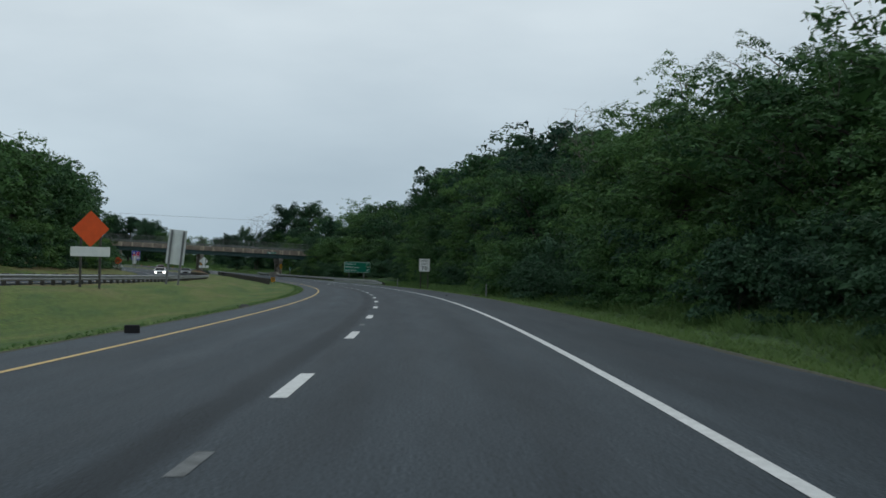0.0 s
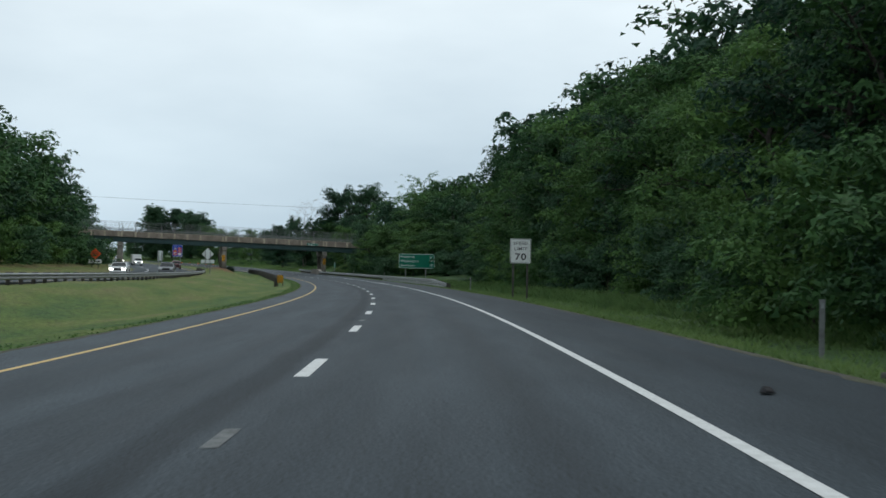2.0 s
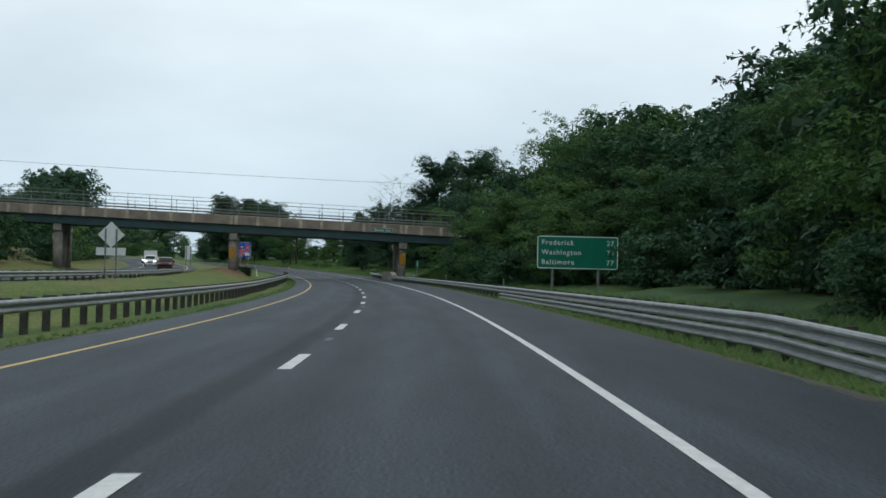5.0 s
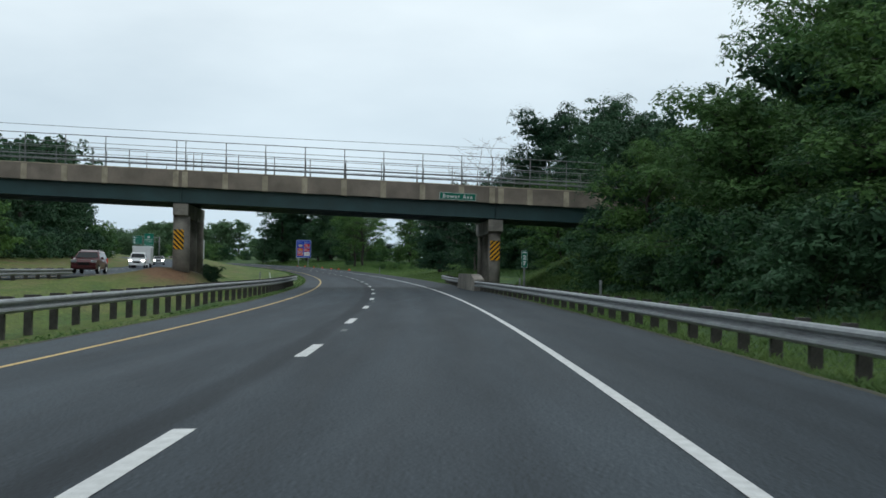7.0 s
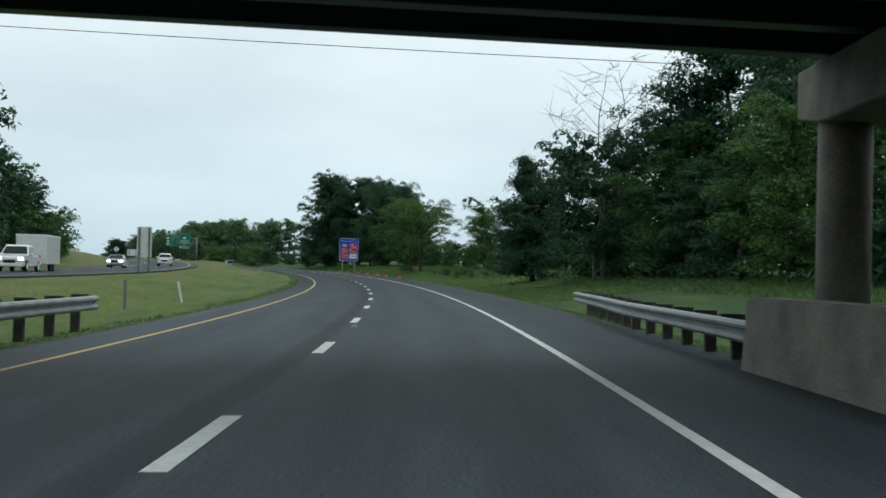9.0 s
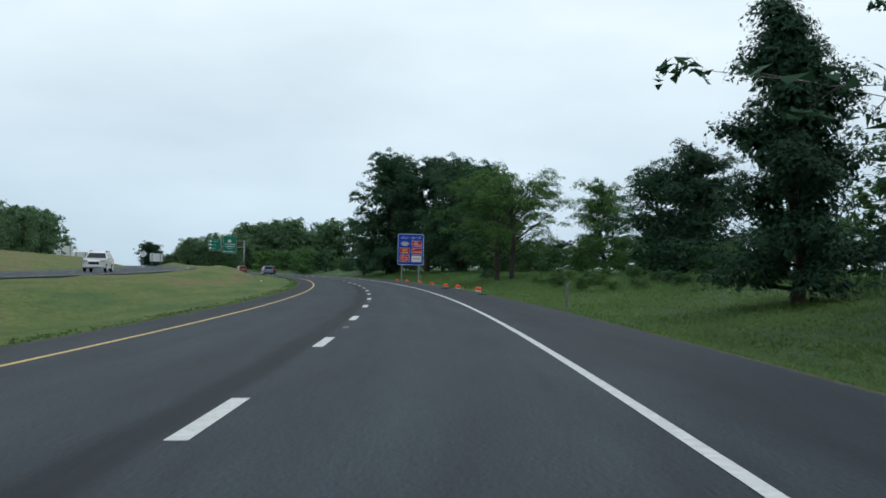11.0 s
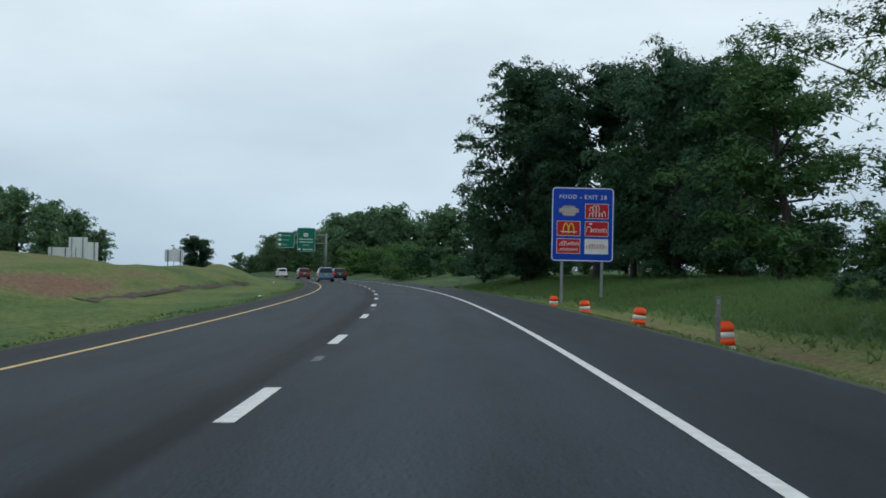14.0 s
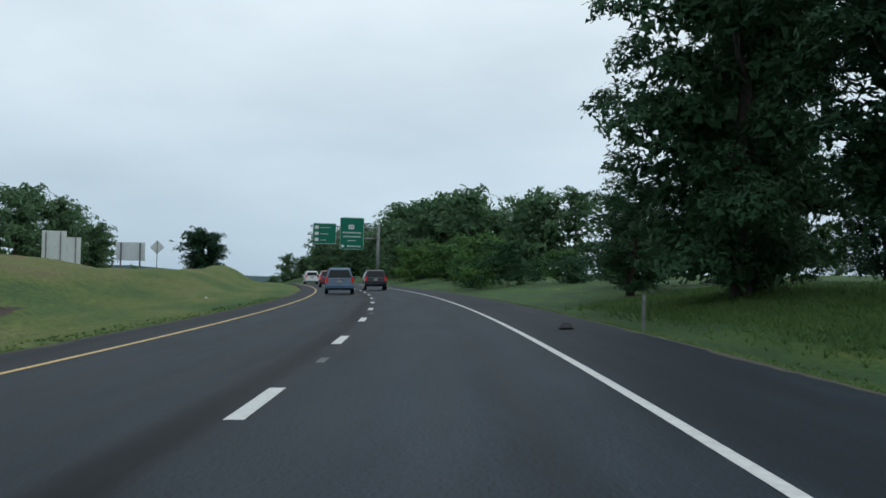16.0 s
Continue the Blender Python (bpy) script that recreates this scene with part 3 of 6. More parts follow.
for k in range(-9, 66):
    s = dash_start(k)
    mid = float(np.interp(s, [100, 240, 300, 420, 470, 560], [-1.72, -1.84, -1.87, -1.80, -1.79, -1.85]))
    d = ribbon("lane_dash", s, s + 3.2, mid - 0.09, mid + 0.09, near_top, LINE_WHITE, 1.7, 1, 0.006, label="white painted lane dash on asphalt", category="lane dash", group="lane dashes", kind="structure")
for s in [float(np.interp(k, [-2, 0, 3, 10, 14, 17, 20, 24, 40], [-40, 8.2, 80.3, 250.3, 347.7, 417.0, 488.5, 583.8, 968.0])) for k in range(-2, 34)]:
    ribbon("lane_marker", s - 0.5, s + 0.6, -1.81, -1.68, near_top, LINE_WORN, 1.0, 1, 0.005, label="worn grey pavement marker groove between dashes", category="road marker", group="lane markers", kind="structure")
for k in range(-9, 60):
    s = 12.19 * k + 4
    ribbon("lane_dash", s, s + 3.1, -24.5, -24.35, far_top, LINE_WHITE, 1.6, 1, 0.008, label="white painted lane dash on the opposite carriageway", category="lane dash", group="opposite lane dashes", kind="structure")


# ---- trees ----
def tube(verts, faces, pts, radii, n=5):
    """Adds a tapered, bent branch to the lists."""
    base = len(verts)
    for i, (p, r) in enumerate(zip(pts, radii)):
        d = (pts[min(i + 1, len(pts) - 1)] - pts[max(i - 1, 0)])
        d = d / (np.linalg.norm(d) + 1e-9)
        a = np.cross(d, (0.31, 0.95, 0.05))
        a /= np.linalg.norm(a) + 1e-9
        b = np.cross(d, a)
        for k in range(n):
            t = 2 * math.pi * k / n
            verts.append(p + r * (math.cos(t) * a + math.sin(t) * b))
    for i in range(len(pts) - 1):
        for k in range(n):
            q = base + i * n + k
            w = base + i * n + (k + 1) % n
            faces.append((q, w, w + n, q + n))


def leaf_cloud(rng, centres, sizes, count, leaf, soft, fill):
    """Leaves in domed pads round the twig ends, facing outwards and up, with larger ones inside; returns vertices and faces."""
    centres = np.asarray(centres)
    sizes = np.asarray(sizes)
    pick = rng.choice(len(centres), count, p=sizes ** 1.8 / np.sum(sizes ** 1.8))
    inner = rng.random(count) < fill
    d = rng.normal(size=(count, 3))
    d /= np.linalg.norm(d, axis=1, keepdims=True)
    low = d[:, 2] < -0.3
    d[low, 2] *= -0.6
    deep = 0.45 + 0.55 * np.sqrt(rng.random(count)) + soft * np.abs(rng.normal(size=count))
    # a ragged rim: the pad's radius differs from side to side
    az = np.arctan2(d[:, 1], d[:, 0])
    rag = 1 + 0.22 * np.sin(3 * az + pick * 1.7) + 0.14 * np.sin(7 * az + pick * 2.9)
    off = d * (sizes[pick] * deep * rag)[:, None] * np.array([1.0, 1.0, 0.58])
    off[:, 2] -= 0.34 * (off[:, 0] ** 2 + off[:, 1] ** 2) / sizes[pick]
    pos = centres[pick] + off
    mid = np.array([0, 0, 1.0]) * pos[:, 2:3]
    pos = np.where(inner[:, None], mid + (pos - mid) * rng.uniform(0.3, 0.85, (count, 1)) - np.array([0, 0, 0.05]) * pos[:, 2:3], pos)
    nrm = d * 0.85 + rng.normal(size=(count, 3)) * 0.38 + np.array([0, 0, 0.42])
    nrm /= np.linalg.norm(nrm, axis=1, keepdims=True)
    a = np.cross(nrm, rng.normal(size=(count, 3)))
    a /= np.linalg.norm(a, axis=1, keepdims=True)
    b = np.cross(nrm, a)
    L = (leaf * (0.55 + 0.9 * rng.random(count)) * np.where(inner, 1.9, 1.0))[:, None]
    W = L * (0.38 + 0.26 * rng.random(count))[:, None]
    v = np.empty((count, 3, 3))
    v[:, 0] = pos - a * L * 0.45 + b * W * 0.5
    v[:, 1] = pos - a * L * 0.3 - b * W * 0.5
    v[:, 2] = pos + a * L * 0.6 - nrm * L * 0.12
    return v.reshape(-1, 3), np.arange(count * 3).reshape(-1, 3)


def quick_mesh(name, verts, faces, material, parent, smooth_faces=False):
    verts = np.asarray(verts, np.float32)
    faces = np.asarray(faces, np.int32)
    me = bpy.data.meshes.new(name)
    me.vertices.add(len(verts))
    me.vertices.foreach_set("co", verts.ravel())
    k = faces.shape[1]
    me.loops.add(faces.size)
    me.loops.foreach_set("vertex_index", faces.ravel())
    me.polygons.add(len(faces))
    me.polygons.foreach_set("loop_start", np.arange(0, faces.size, k, dtype=np.int32))
    me.polygons.foreach_set("loop_total", np.full(len(faces), k, dtype=np.int32))
    me.update(calc_edges=True)
    me.materials.append(material)
    ob = new(name, me)
    ob.parent = parent
    return ob


def tree(seed, height, spread, bare, shape, leaves, leaf, leaf_material, bark, label, stems=1, sparse=0.0, category="tree", twigs=3, far=False, pad=0.27, soft=0.05, fill=0.18, trim=False):
    """Trunk with limbs and twigs, and a crown of leaf clumps on the limbs' outer parts.
    bare: share of the height without leaves; shape: 'round', 'cone', 'vase', 'bush'."""
    rng = np.random.default_rng(seed)
    root = thing("tree" if category == "tree" else "bush", pose(0, 0, 0), label, category)
    verts, faces, centres, sizes = [], [], [], []

    def hold(p):
        """Keeps a limb of a trimmed or conical crown within its outline."""
        rel = min(max((p[2] / height - bare) / (1 - bare), 0), 1)
        most = spread * ((1.14 - rel) ** 0.8 if shape == "cone" else math.sqrt(max(0.06, 1 - (2 * rel - 0.85) ** 2 / 1.5)))
        r = math.hypot(p[0], p[1])
        return p * np.array([most / r, most / r, 1]) if (trim or shape == "cone") and r > most else p

    for st in range(stems):
        lean = rng.normal(size=2) * (0.04 if stems == 1 else 0.10)
        top = height * (0.93 if st == 0 else rng.uniform(0.65, 0.9))
        foot = np.array([rng.normal() * 0.25 * (stems > 1), rng.normal() * 0.25 * (stems > 1), -0.25])
        hs = np.linspace(0, 1, 7)
        wob = rng.normal(size=(7, 2)) * height * 0.012
        trunk = np.array([[foot[0] + lean[0] * top * h + wob[i, 0] * (h > 0), foot[1] + lean[1] * top * h + wob[i, 1] * (h > 0), foot[2] + top * h] for i, h in enumerate(hs)])
        r0 = height * (0.012 if shape == "bush" or stems == 3 else 0.02) / math.sqrt(stems)
        tube(verts, faces, trunk, r0 * np.array([1.35, 1.0, 0.85, 0.68, 0.48, 0.28, 0.1]), 8)
        n = int((30 if shape != "bush" else 16) / math.sqrt(stems))
        for i in range(n):
            h = bare + (0.97 - bare) * (i + rng.random() * 0.8) / n
            rel = (h - bare) / (1 - bare)
            if shape == "cone":
                reach = spread * (1.05 - rel) ** 0.8 * rng.uniform(0.75, 1.1)
                rise = 0.1 + 0.5 * rel
            elif shape == "vase":
                reach = spread * (0.55 + 0.5 * math.sin(math.pi * min(rel * 0.9 + 0.15, 1))) * rng.uniform(0.6, 1.1)
                rise = 0.75
            else:
                reach = spread * math.sqrt(max(0.06, 1 - (2 * rel - 0.85) ** 2 / 1.5)) * rng.uniform(0.6, 1.1)
                rise = 0.02 + 0.85 * rel
            az = i * 2.4 + rng.normal() * 0.4
            if 0 < sparse < 0.5 and rng.random() < sparse:
                continue
            p0 = np.array([np.interp(h, hs, trunk[:, k]) for k in range(3)])
            out = np.array([math.cos(az), math.sin(az), rise])
            mid = hold(p0 + out * reach * 0.55 + rng.normal(size=3) * 0.12 * reach)
            end = hold(p0 + out * reach * np.array([1, 1, 0.85]) + rng.normal(size=3) * 0.12 * reach)
            tube(verts, faces, np.array([p0, mid, end]), r0 * np.array([0.36, 0.2, 0.05]) * (1.1 - 0.6 * rel), 3 if far else 4)
            for k in range(twigs):
                f = rng.uniform(0.3, 1.0)
                q0 = mid + (end - mid) * (f - 0.3) / 0.7
                q1 = hold(q0 + rng.normal(size=3) * reach * np.array([0.26, 0.26, 0.17]) + np.array([0, 0, 0.06 * reach]))
                if k < 3 and sparse == 0 or sparse > 0.5:
                    tube(verts, faces, np.array([q0, q1]), r0 * np.array([0.1, 0.02]) * (1.8 if sparse > 0.5 else 1.0), 3)
                if rng.random() >= sparse:
                    centres.append(q1)
                    sizes.append(rng.uniform(0.5, 1.1) * max(pad * 0.62 * spread, 0.3))
            if rng.random() >= sparse + 0.35:
                centres.append(mid + rng.normal(size=3) * 0.1 * reach)
                sizes.append(rng.uniform(0.7, 1.15) * max(pad * spread, 0.4))
            if sparse < 0.5 or rng.random() >= sparse:
                centres.append(end)
                sizes.append(rng.uniform(0.75, 1.35) * max(pad * spread, 0.45))
        if rng.random() >= sparse:
            centres.append(trunk[-1])
            sizes.append(0.8 * pad * spread)
    if sparse > 0.5:       # only the lower crown is alive
        alive = [k for k, p in enumerate(centres) if p[2] < 0.62 * height]
        centres, sizes = [centres[k] for k in alive], [sizes[k] for k in alive]
    v, f = leaf_cloud(rng, centres, sizes, leaves, leaf, soft, fill)
    f = f[v[:, 2].reshape(-1, 3).min(1) > 0.02]
    top = max(np.percentile(v[:, 2], 99.7), 0.0 if sparse < 0.5 else max(p[2] for p in verts))
    fix = np.array([1, 1, height / top])
    t = quick_mesh("trunk", np.asarray(verts) * fix, faces, bark, root)
    t.data.polygons.foreach_set("use_smooth", [True] * len(t.data.polygons))
    quick_mesh("crown", v * fix, f, leaf_material, root)
    TALL[root] = height
    return root


TALL = {}
KINDS = {
    "maple": [tree(11, 15, 4.6, 0.08, "round", 21000, 0.25, LEAF, BARK, "tall leafy green roadside tree with dense crown"),
              tree(12, 16, 5.0, 0.10, "round", 21000, 0.25, LEAF_DARK, BARK, "tall dark green broadleaf tree with dense crown", pad=0.24),
              tree(13, 14, 4.4, 0.08, "vase", 20000, 0.25, LEAF, BARK, "upright leafy green tree of the roadside wood", 2),
              tree(14, 15, 4.8, 0.08, "round", 21000, 0.25, LEAF_LIGHT, BARK, "tall bright green roadside tree with layered crown", pad=0.3)],
    "back": [tree(15, 16, 5.2, 0.25, "round", 4600, 0.56, LEAF, BARK, "tall green tree deep in the wood", far=True),
             tree(16, 17, 5.4, 0.25, "round", 4600, 0.56, LEAF_DARK, BARK, "tall dark green tree deep in the wood", far=True),
             tree(17, 16, 5.0, 0.25, "vase", 4600, 0.56, LEAF, BARK, "tall upright green tree deep in the wood", 2, far=True)],
    "far": [tree(18, 14, 5.0, 0.03, "round", 2000, 0.78, LEAF_HAZED, BARK, "distant green tree of the woods ahead", twigs=2, far=True, pad=0.3, fill=0.3),
            tree(19, 15, 5.4, 0.03, "round", 2000, 0.78, LEAF_HAZED, BARK, "distant green tree of the woods ahead", twigs=2, far=True, pad=0.3, fill=0.3)],
    "oak": [tree(21, 17, 5.4, 0.04, "cone", 40000, 0.25, LEAF_DARK, BARK, "large dark green oak with sweeping lower limbs", twigs=5, pad=0.24, soft=0.1, fill=0.3),
            tree(22, 17, 6.6, 0.06, "round", 40000, 0.25, LEAF_DARK, BARK, "large dark green spreading oak in the grass", twigs=5, pad=0.22, soft=0.1, fill=0.3),
            tree(23, 17, 5.6, 0.05, "round", 52000, 0.25, LEAF_DARK, BARK, "large dark green oak with broad crown and low limbs", twigs=7, pad=0.23, soft=0.08, fill=0.3, trim=True),
            tree(24, 17, 6.0, 0.26, "round", 44000, 0.26, LEAF_DARK, BARK, "dark green oak with open crown and gaps between its limbs", 1, 0.04, twigs=6, pad=0.22, soft=0.08, fill=0.2, trim=True)],
    "locust": [tree(31, 17, 5.0, 0.3, "vase", 15000, 0.16, LEAF_LIGHT, BARK_PALE, "tall thin locust tree with sparse pale leaves", 2, 0.25, twigs=6, pad=0.16, soft=0.1),
               tree(32, 13, 6.2, 0.28, "vase", 27000, 0.16, LEAF_LIGHT, BARK, "open-crowned tree with slender forking limbs and airy leaves", 1, 0.24, twigs=5, pad=0.2, soft=0.03, fill=0.05)],
    "shrub": [tree(54, 4.2, 2.6, 0.02, "bush", 7000, 0.18, LEAF, BARK, "dense green bush at the wood's edge", 2, category="bush"),
              tree(55, 3.4, 2.3, 0.02, "bush", 6000, 0.175, LEAF_DARK, BARK, "dark green shrub at the wood's edge", 2, category="bush"),
              tree(56, 5.5, 2.9, 0.02, "bush", 8000, 0.185, LEAF_LIGHT, BARK, "bright green young tree at the wood's edge", 2, category="bush")],
    "lone": [tree(61, 7, 3.1, 0.10, "round", 22000, 0.26, LEAF_DARK, BARK, "small round dark green tree beside the opposite carriageway", twigs=5, pad=0.34, fill=0.35)],
    "dead": [tree(41, 12, 3.6, 0.08, "vase", 12000, 0.2, LEAF_DARK, BARK_PALE, "half-dead tree with bare grey branches", 3, 0.52, twigs=8, pad=0.2)],
    "bush": [tree(51, 4.2, 2.6, 0.02, "bush", 2600, 0.3, LEAF, BARK, "dense green bush at the wood's edge", 2, category="bush"),
             tree(52, 3.4, 2.3, 0.02, "bush", 2400, 0.29, LEAF_DARK, BARK, "dark green shrub at the wood's edge", 2, category="bush"),
             tree(53, 5.5, 2.9, 0.02, "bush", 2900, 0.31, LEAF_LIGHT, BARK, "bright green young tree at the wood's edge", 2, category="bush")],
}
_used = set()
FAR_SPOTS = []
_rng = random.Random(7)


def plant(kind, s, u, size=1.0, which=None, wide=1.0, group=""):
    """Sets a tree of that kind on the ground; the first use takes the built one, later ones copy it."""
    pool = KINDS[kind]
    if kind == "far":
        FAR_SPOTS.append((_rng.randrange(len(pool)), spot(s, u, _rng.uniform(0, 360), -0.05) @ Matrix.Diagonal((size, size, size, 1))))
        return None
    src = pool[_rng.randrange(len(pool)) if which is None else which]
    m = spot(s, u, _rng.uniform(0, 360), -0.05)
    if src in _used:
        ob = copy_thing(src, m)
    else:
        _used.add(src)
        src.matrix_basis = m
        ob = src
    ob.scale = (size * wide, size * wide, size)
    if group:
        tagged(ob, group=group)
    return ob


def grow(kind, s, u, height, which=None, wide=1.0, group=""):
    """Plants a tree of that many metres' height."""
    pool = KINDS[kind]
    which = _rng.randrange(len(pool)) if which is None else which
    return plant(kind, s, u, height / TALL[pool[which]], which, wide, group)


# wood beside the near carriageway, up to the bridge
s = -14.0
while s < 326:
    g = "trees of the roadside wood"
    inset = float(np.interp(s, [30, 50, 112, 124, 132, 160, 175, 200, 215, 232, 240, 262, 270, 280, 300, 326], [-0.3, -1.0, -1.1, 1.2, 1.8, 1.8, 0.8, 1.6, 1.4, 3.5, 5.8, 5.8, 1.0, 0.4, -1.6, -1.6]))
    front = float(np.interp(s, [0, 43, 67, 100, 128, 157, 198, 220, 240, 254, 274, 292, 305, 326], [7.6, 8.2, 9.0, 10.0, 12.2, 13.4, 13.3, 12.2, 10.8, 10.0, 7.6, 8.0, 9.6, 10.4]))
    behind = float(np.interp(s, [0, 43, 67, 100, 128, 157, 198, 220, 240, 254, 285, 326], [8.2, 9.6, 10.8, 12.4, 15.8, 18.6, 18.8, 18.2, 15.2, 13.4, 11, 11]))
    if s < 212:
        # dark-leaved shrubs favoured: their colour stands in for shade under the canopy
        plant("shrub", s + _rng.uniform(-1, 1), _rng.uniform(10.0, 11.4) + inset, _rng.uniform(0.5, 0.9), 1 if _rng.random() < 0.5 else None, group="bushes at the wood's edge")
        plant("shrub", s + 3 + _rng.uniform(-1, 1), _rng.uniform(11.4, 13) + inset, _rng.uniform(0.8, 1.2), 1 if _rng.random() < 0.5 else None, group="bushes at the wood's edge")
        # dark bush added behind to close off sky low between the trunks
        plant("bush", s + _rng.uniform(-2, 2), 18 + inset, _rng.uniform(0.9, 1.3), 1, group="bushes at the wood's edge")
    elif s > 276:
        plant("shrub", s + 3 + _rng.uniform(-1, 1), _rng.uniform(10.5, 12.5), _rng.uniform(0.7, 1.0), group="bushes at the wood's edge")
        plant("shrub", s + _rng.uniform(-1, 1), _rng.uniform(12.5, 15), _rng.uniform(0.8, 1.2), 1, group="bushes at the wood's edge")
    else:
        # dark bush added further in, blocking light and standing in for shade below the crowns
        plant("bush", s + 3 + _rng.uniform(-1, 1), _rng.uniform(15.5, 18), _rng.uniform(0.9, 1.3), 1, group="bushes at the wood's edge")
    grow("maple", s + _rng.uniform(-2, 2), _rng.uniform(13.5, 16) + inset, front * _rng.uniform(0.76, 1.14), 3 if 272 < s < 312 else None, wide=1.1 if front > 9 else 1.4, group=g)
    grow("back", s + 3.5 + _rng.uniform(-2, 2), _rng.uniform(19, 24) + inset, behind * _rng.uniform(0.78, 1.06), wide=1.1, group=g)
    s += 6.8
for i in range(15):
    grow("back", -5 + 21 * i + _rng.uniform(-4, 4), _rng.uniform(30, 37), _rng.uniform(10, 14), group="trees of the roadside wood")
grow("locust", 72, 15.8, 13.2, 0)
grow("locust", 52, 14.5, 11.0, 0)
grow("locust", 89, 16.2, 13.0, 0)
for ss_, uu, up, which_ in ((290, 21, 13.6, 0), (299, 22, 14.6, 3), (306, 21, 14.0, 3), (314, 23.5, 15.6, 2)):
    grow("maple", ss_, uu, up, which_, 1.1, group="trees of the roadside wood")
grow("locust", 324, 24.6, 17.6, 0)
grow("locust", 306, 22, 14, 0)
grow("dead", 105, 17, 15.0)
grow("locust", 44, 14, 9.2, 0, 0.9)
grow("locust", 30, 13, 9.4, 0, 0.85)
for i in range(5):
    plant("bush", 317 + 2.6 * i, 10.5 + 1.1 * i, _rng.uniform(0.3, 0.55), group="bushes on the bridge bank")
grow("maple", 216, 16.5, 16.4, 2, 0.6)
for i in range(8):
    grow("back", 268 + 7.5 * i, _rng.uniform(25, 31), _rng.uniform(14, 17.5), wide=1.1, group="trees of the roadside wood")

# wood beyond the opposite carriageway
s = 40.0
while s < 322:
    g = "trees beyond the opposite carriageway"
    up = float(np.interp(s, [40, 120, 160, 217, 285, 305, 322], [10, 13.4, 15.2, 16, 16, 11, 9]))
    if s > 90:
        plant("bush", s, _rng.uniform(-39, -37), _rng.uniform(0.8, 1.4), group="bushes beyond the opposite carriageway")
    grow("back", s + _rng.uniform(-2, 2), _rng.uniform(-47, -42.5), up * _rng.uniform(0.85, 1.1), wide=1.1, group=g)
    if s > 200:
        grow("back", s + 4, _rng.uniform(-58, -52), up * _rng.uniform(0.95, 1.1), group=g)
    s += 8.0

# past the bridge, near side
grow("oak", 412, 25.4, 20.8, 1, 0.85)
grow("oak", 404, 30, 21, 1, 0.9)
grow("maple", 412, 21.4, 11.5, 3, 1.25)
grow("maple", 414, 23, 14, 0, 1.1)
grow("dead", 421, 17.4, 18.4, None, 1.1)
grow("maple", 427, 19.5, 8.5, 1, 1.3)
grow("oak", 437, 14.6, 11.6, 0, 1.0)
grow("maple", 385, 20.4, 10.2, 3, 1.15)
grow("back", 376, 24, 12, 0, 1.15)
grow("maple", 392, 24.5, 13, 1, 1.15)
grow("maple", 398, 21.5, 9, 1, 1.3)
grow("maple", 408, 21, 8.5, 1, 1.3)
grow("back", 366, 27, 15, 1)
grow("back", 388, 32, 16, 0)
grow("back", 446, 25, 9, 1, 1.3)
grow("back", 455, 28, 8.5, 0, 1.3)
grow("oak", 471, 25.4, 14.5, 1, 0.55)
for ds, uu in ((368, 20), (374, 18.5), (380, 22), (389, 21), (395, 23), (402, 20), (409, 18.5), (415, 20), (421, 17.5), (429, 17.5), (433, 19.5), (441, 21), (449, 23), (458, 25)):
    plant("bush", ds, uu + 1.5, _rng.uniform(0.75, 1.15), 1 if _rng.random() < 0.6 else None, group="bushes past the bridge")
grow("oak", 502, 28.7, 12.0, 1, 1.05)
grow("oak", 510, 31, 10.0, 1, 0.8)
for ds, uu in ((499, 26.5), (503, 25.5), (507, 27), (496, 29)):
    plant("bush", ds, uu, _rng.uniform(0.9, 1.2), 1, group="bushes at the field's edge")
grow("maple", 540, 29.8, 11.2, 3, 1.0)
grow("maple", 512, 28.2, 10.6, 0, 1.3)
grow("back", 518, 33, 10.5, 0, 1.3)
grow("locust", 546, 31.5, 9.5, 1)
for i in range(20):
    plant("bush", 470 + 7.5 * i + _rng.uniform(-2, 2), 29 + _rng.uniform(-2.5, 3.5), _rng.uniform(0.45, 0.8), group="bushes at the field's edge")
for i in range(7):
    grow("back", 556 + 7 * i, 30 + _rng.uniform(-2, 5), _rng.uniform(3.2, 4.8), wide=1.5, group="trees at the field's edge")
plant("bush", 538.5, 15.9, 0.36, 1)
plant("bush", 541.5, 15.6, 0.32, 1)
grow("locust", 526, 14.3, 10.6, 1, 1.08)
grow("locust", 523.5, 15.6, 12.0, 1, 0.95)
grow("locust", 532, 17, 9.6, 1, 1.0)
grow("oak", 626, 15.7, 22.4, 2, 0.95)
grow("oak", 641, 20.5, 21, 3, 0.7)
grow("oak", 617, 21, 20.5, 3, 1.05)
grow("oak", 608, 26, 19.5, 1, 0.9)
grow("oak", 597, 23, 19, 1, 0.9)
grow("oak", 588, 25.4, 17.2, 1, 0.85)
grow("oak", 655, 24, 18, 0, 0.8)
grow("maple", 568, 21.8, 13.6, 0, 1.25)
grow("back", 603, 21, 12, 0, 1.1)
grow("back", 604, 30, 15, 1)
grow("maple", 646, 14.6, 7.5, 1, 1.5)
grow("back", 664, 18, 7, 0, 1.4)
for i in range(8):
    plant("bush", 656 + 9 * i, 19 + _rng.uniform(-2, 4), _rng.uniform(0.5, 0.9), group="bushes at the field's edge")
grow("oak", 650, 33, 11, 0)
grow("back", 662, 31, 12, 1)
grow("back", 640, 42, 10, 1)
for i in range(14):
    plant("bush", 580 + 10 * i, 33 + _rng.uniform(-3, 8), _rng.uniform(0.5, 0.9), group="bushes at the field's edge")
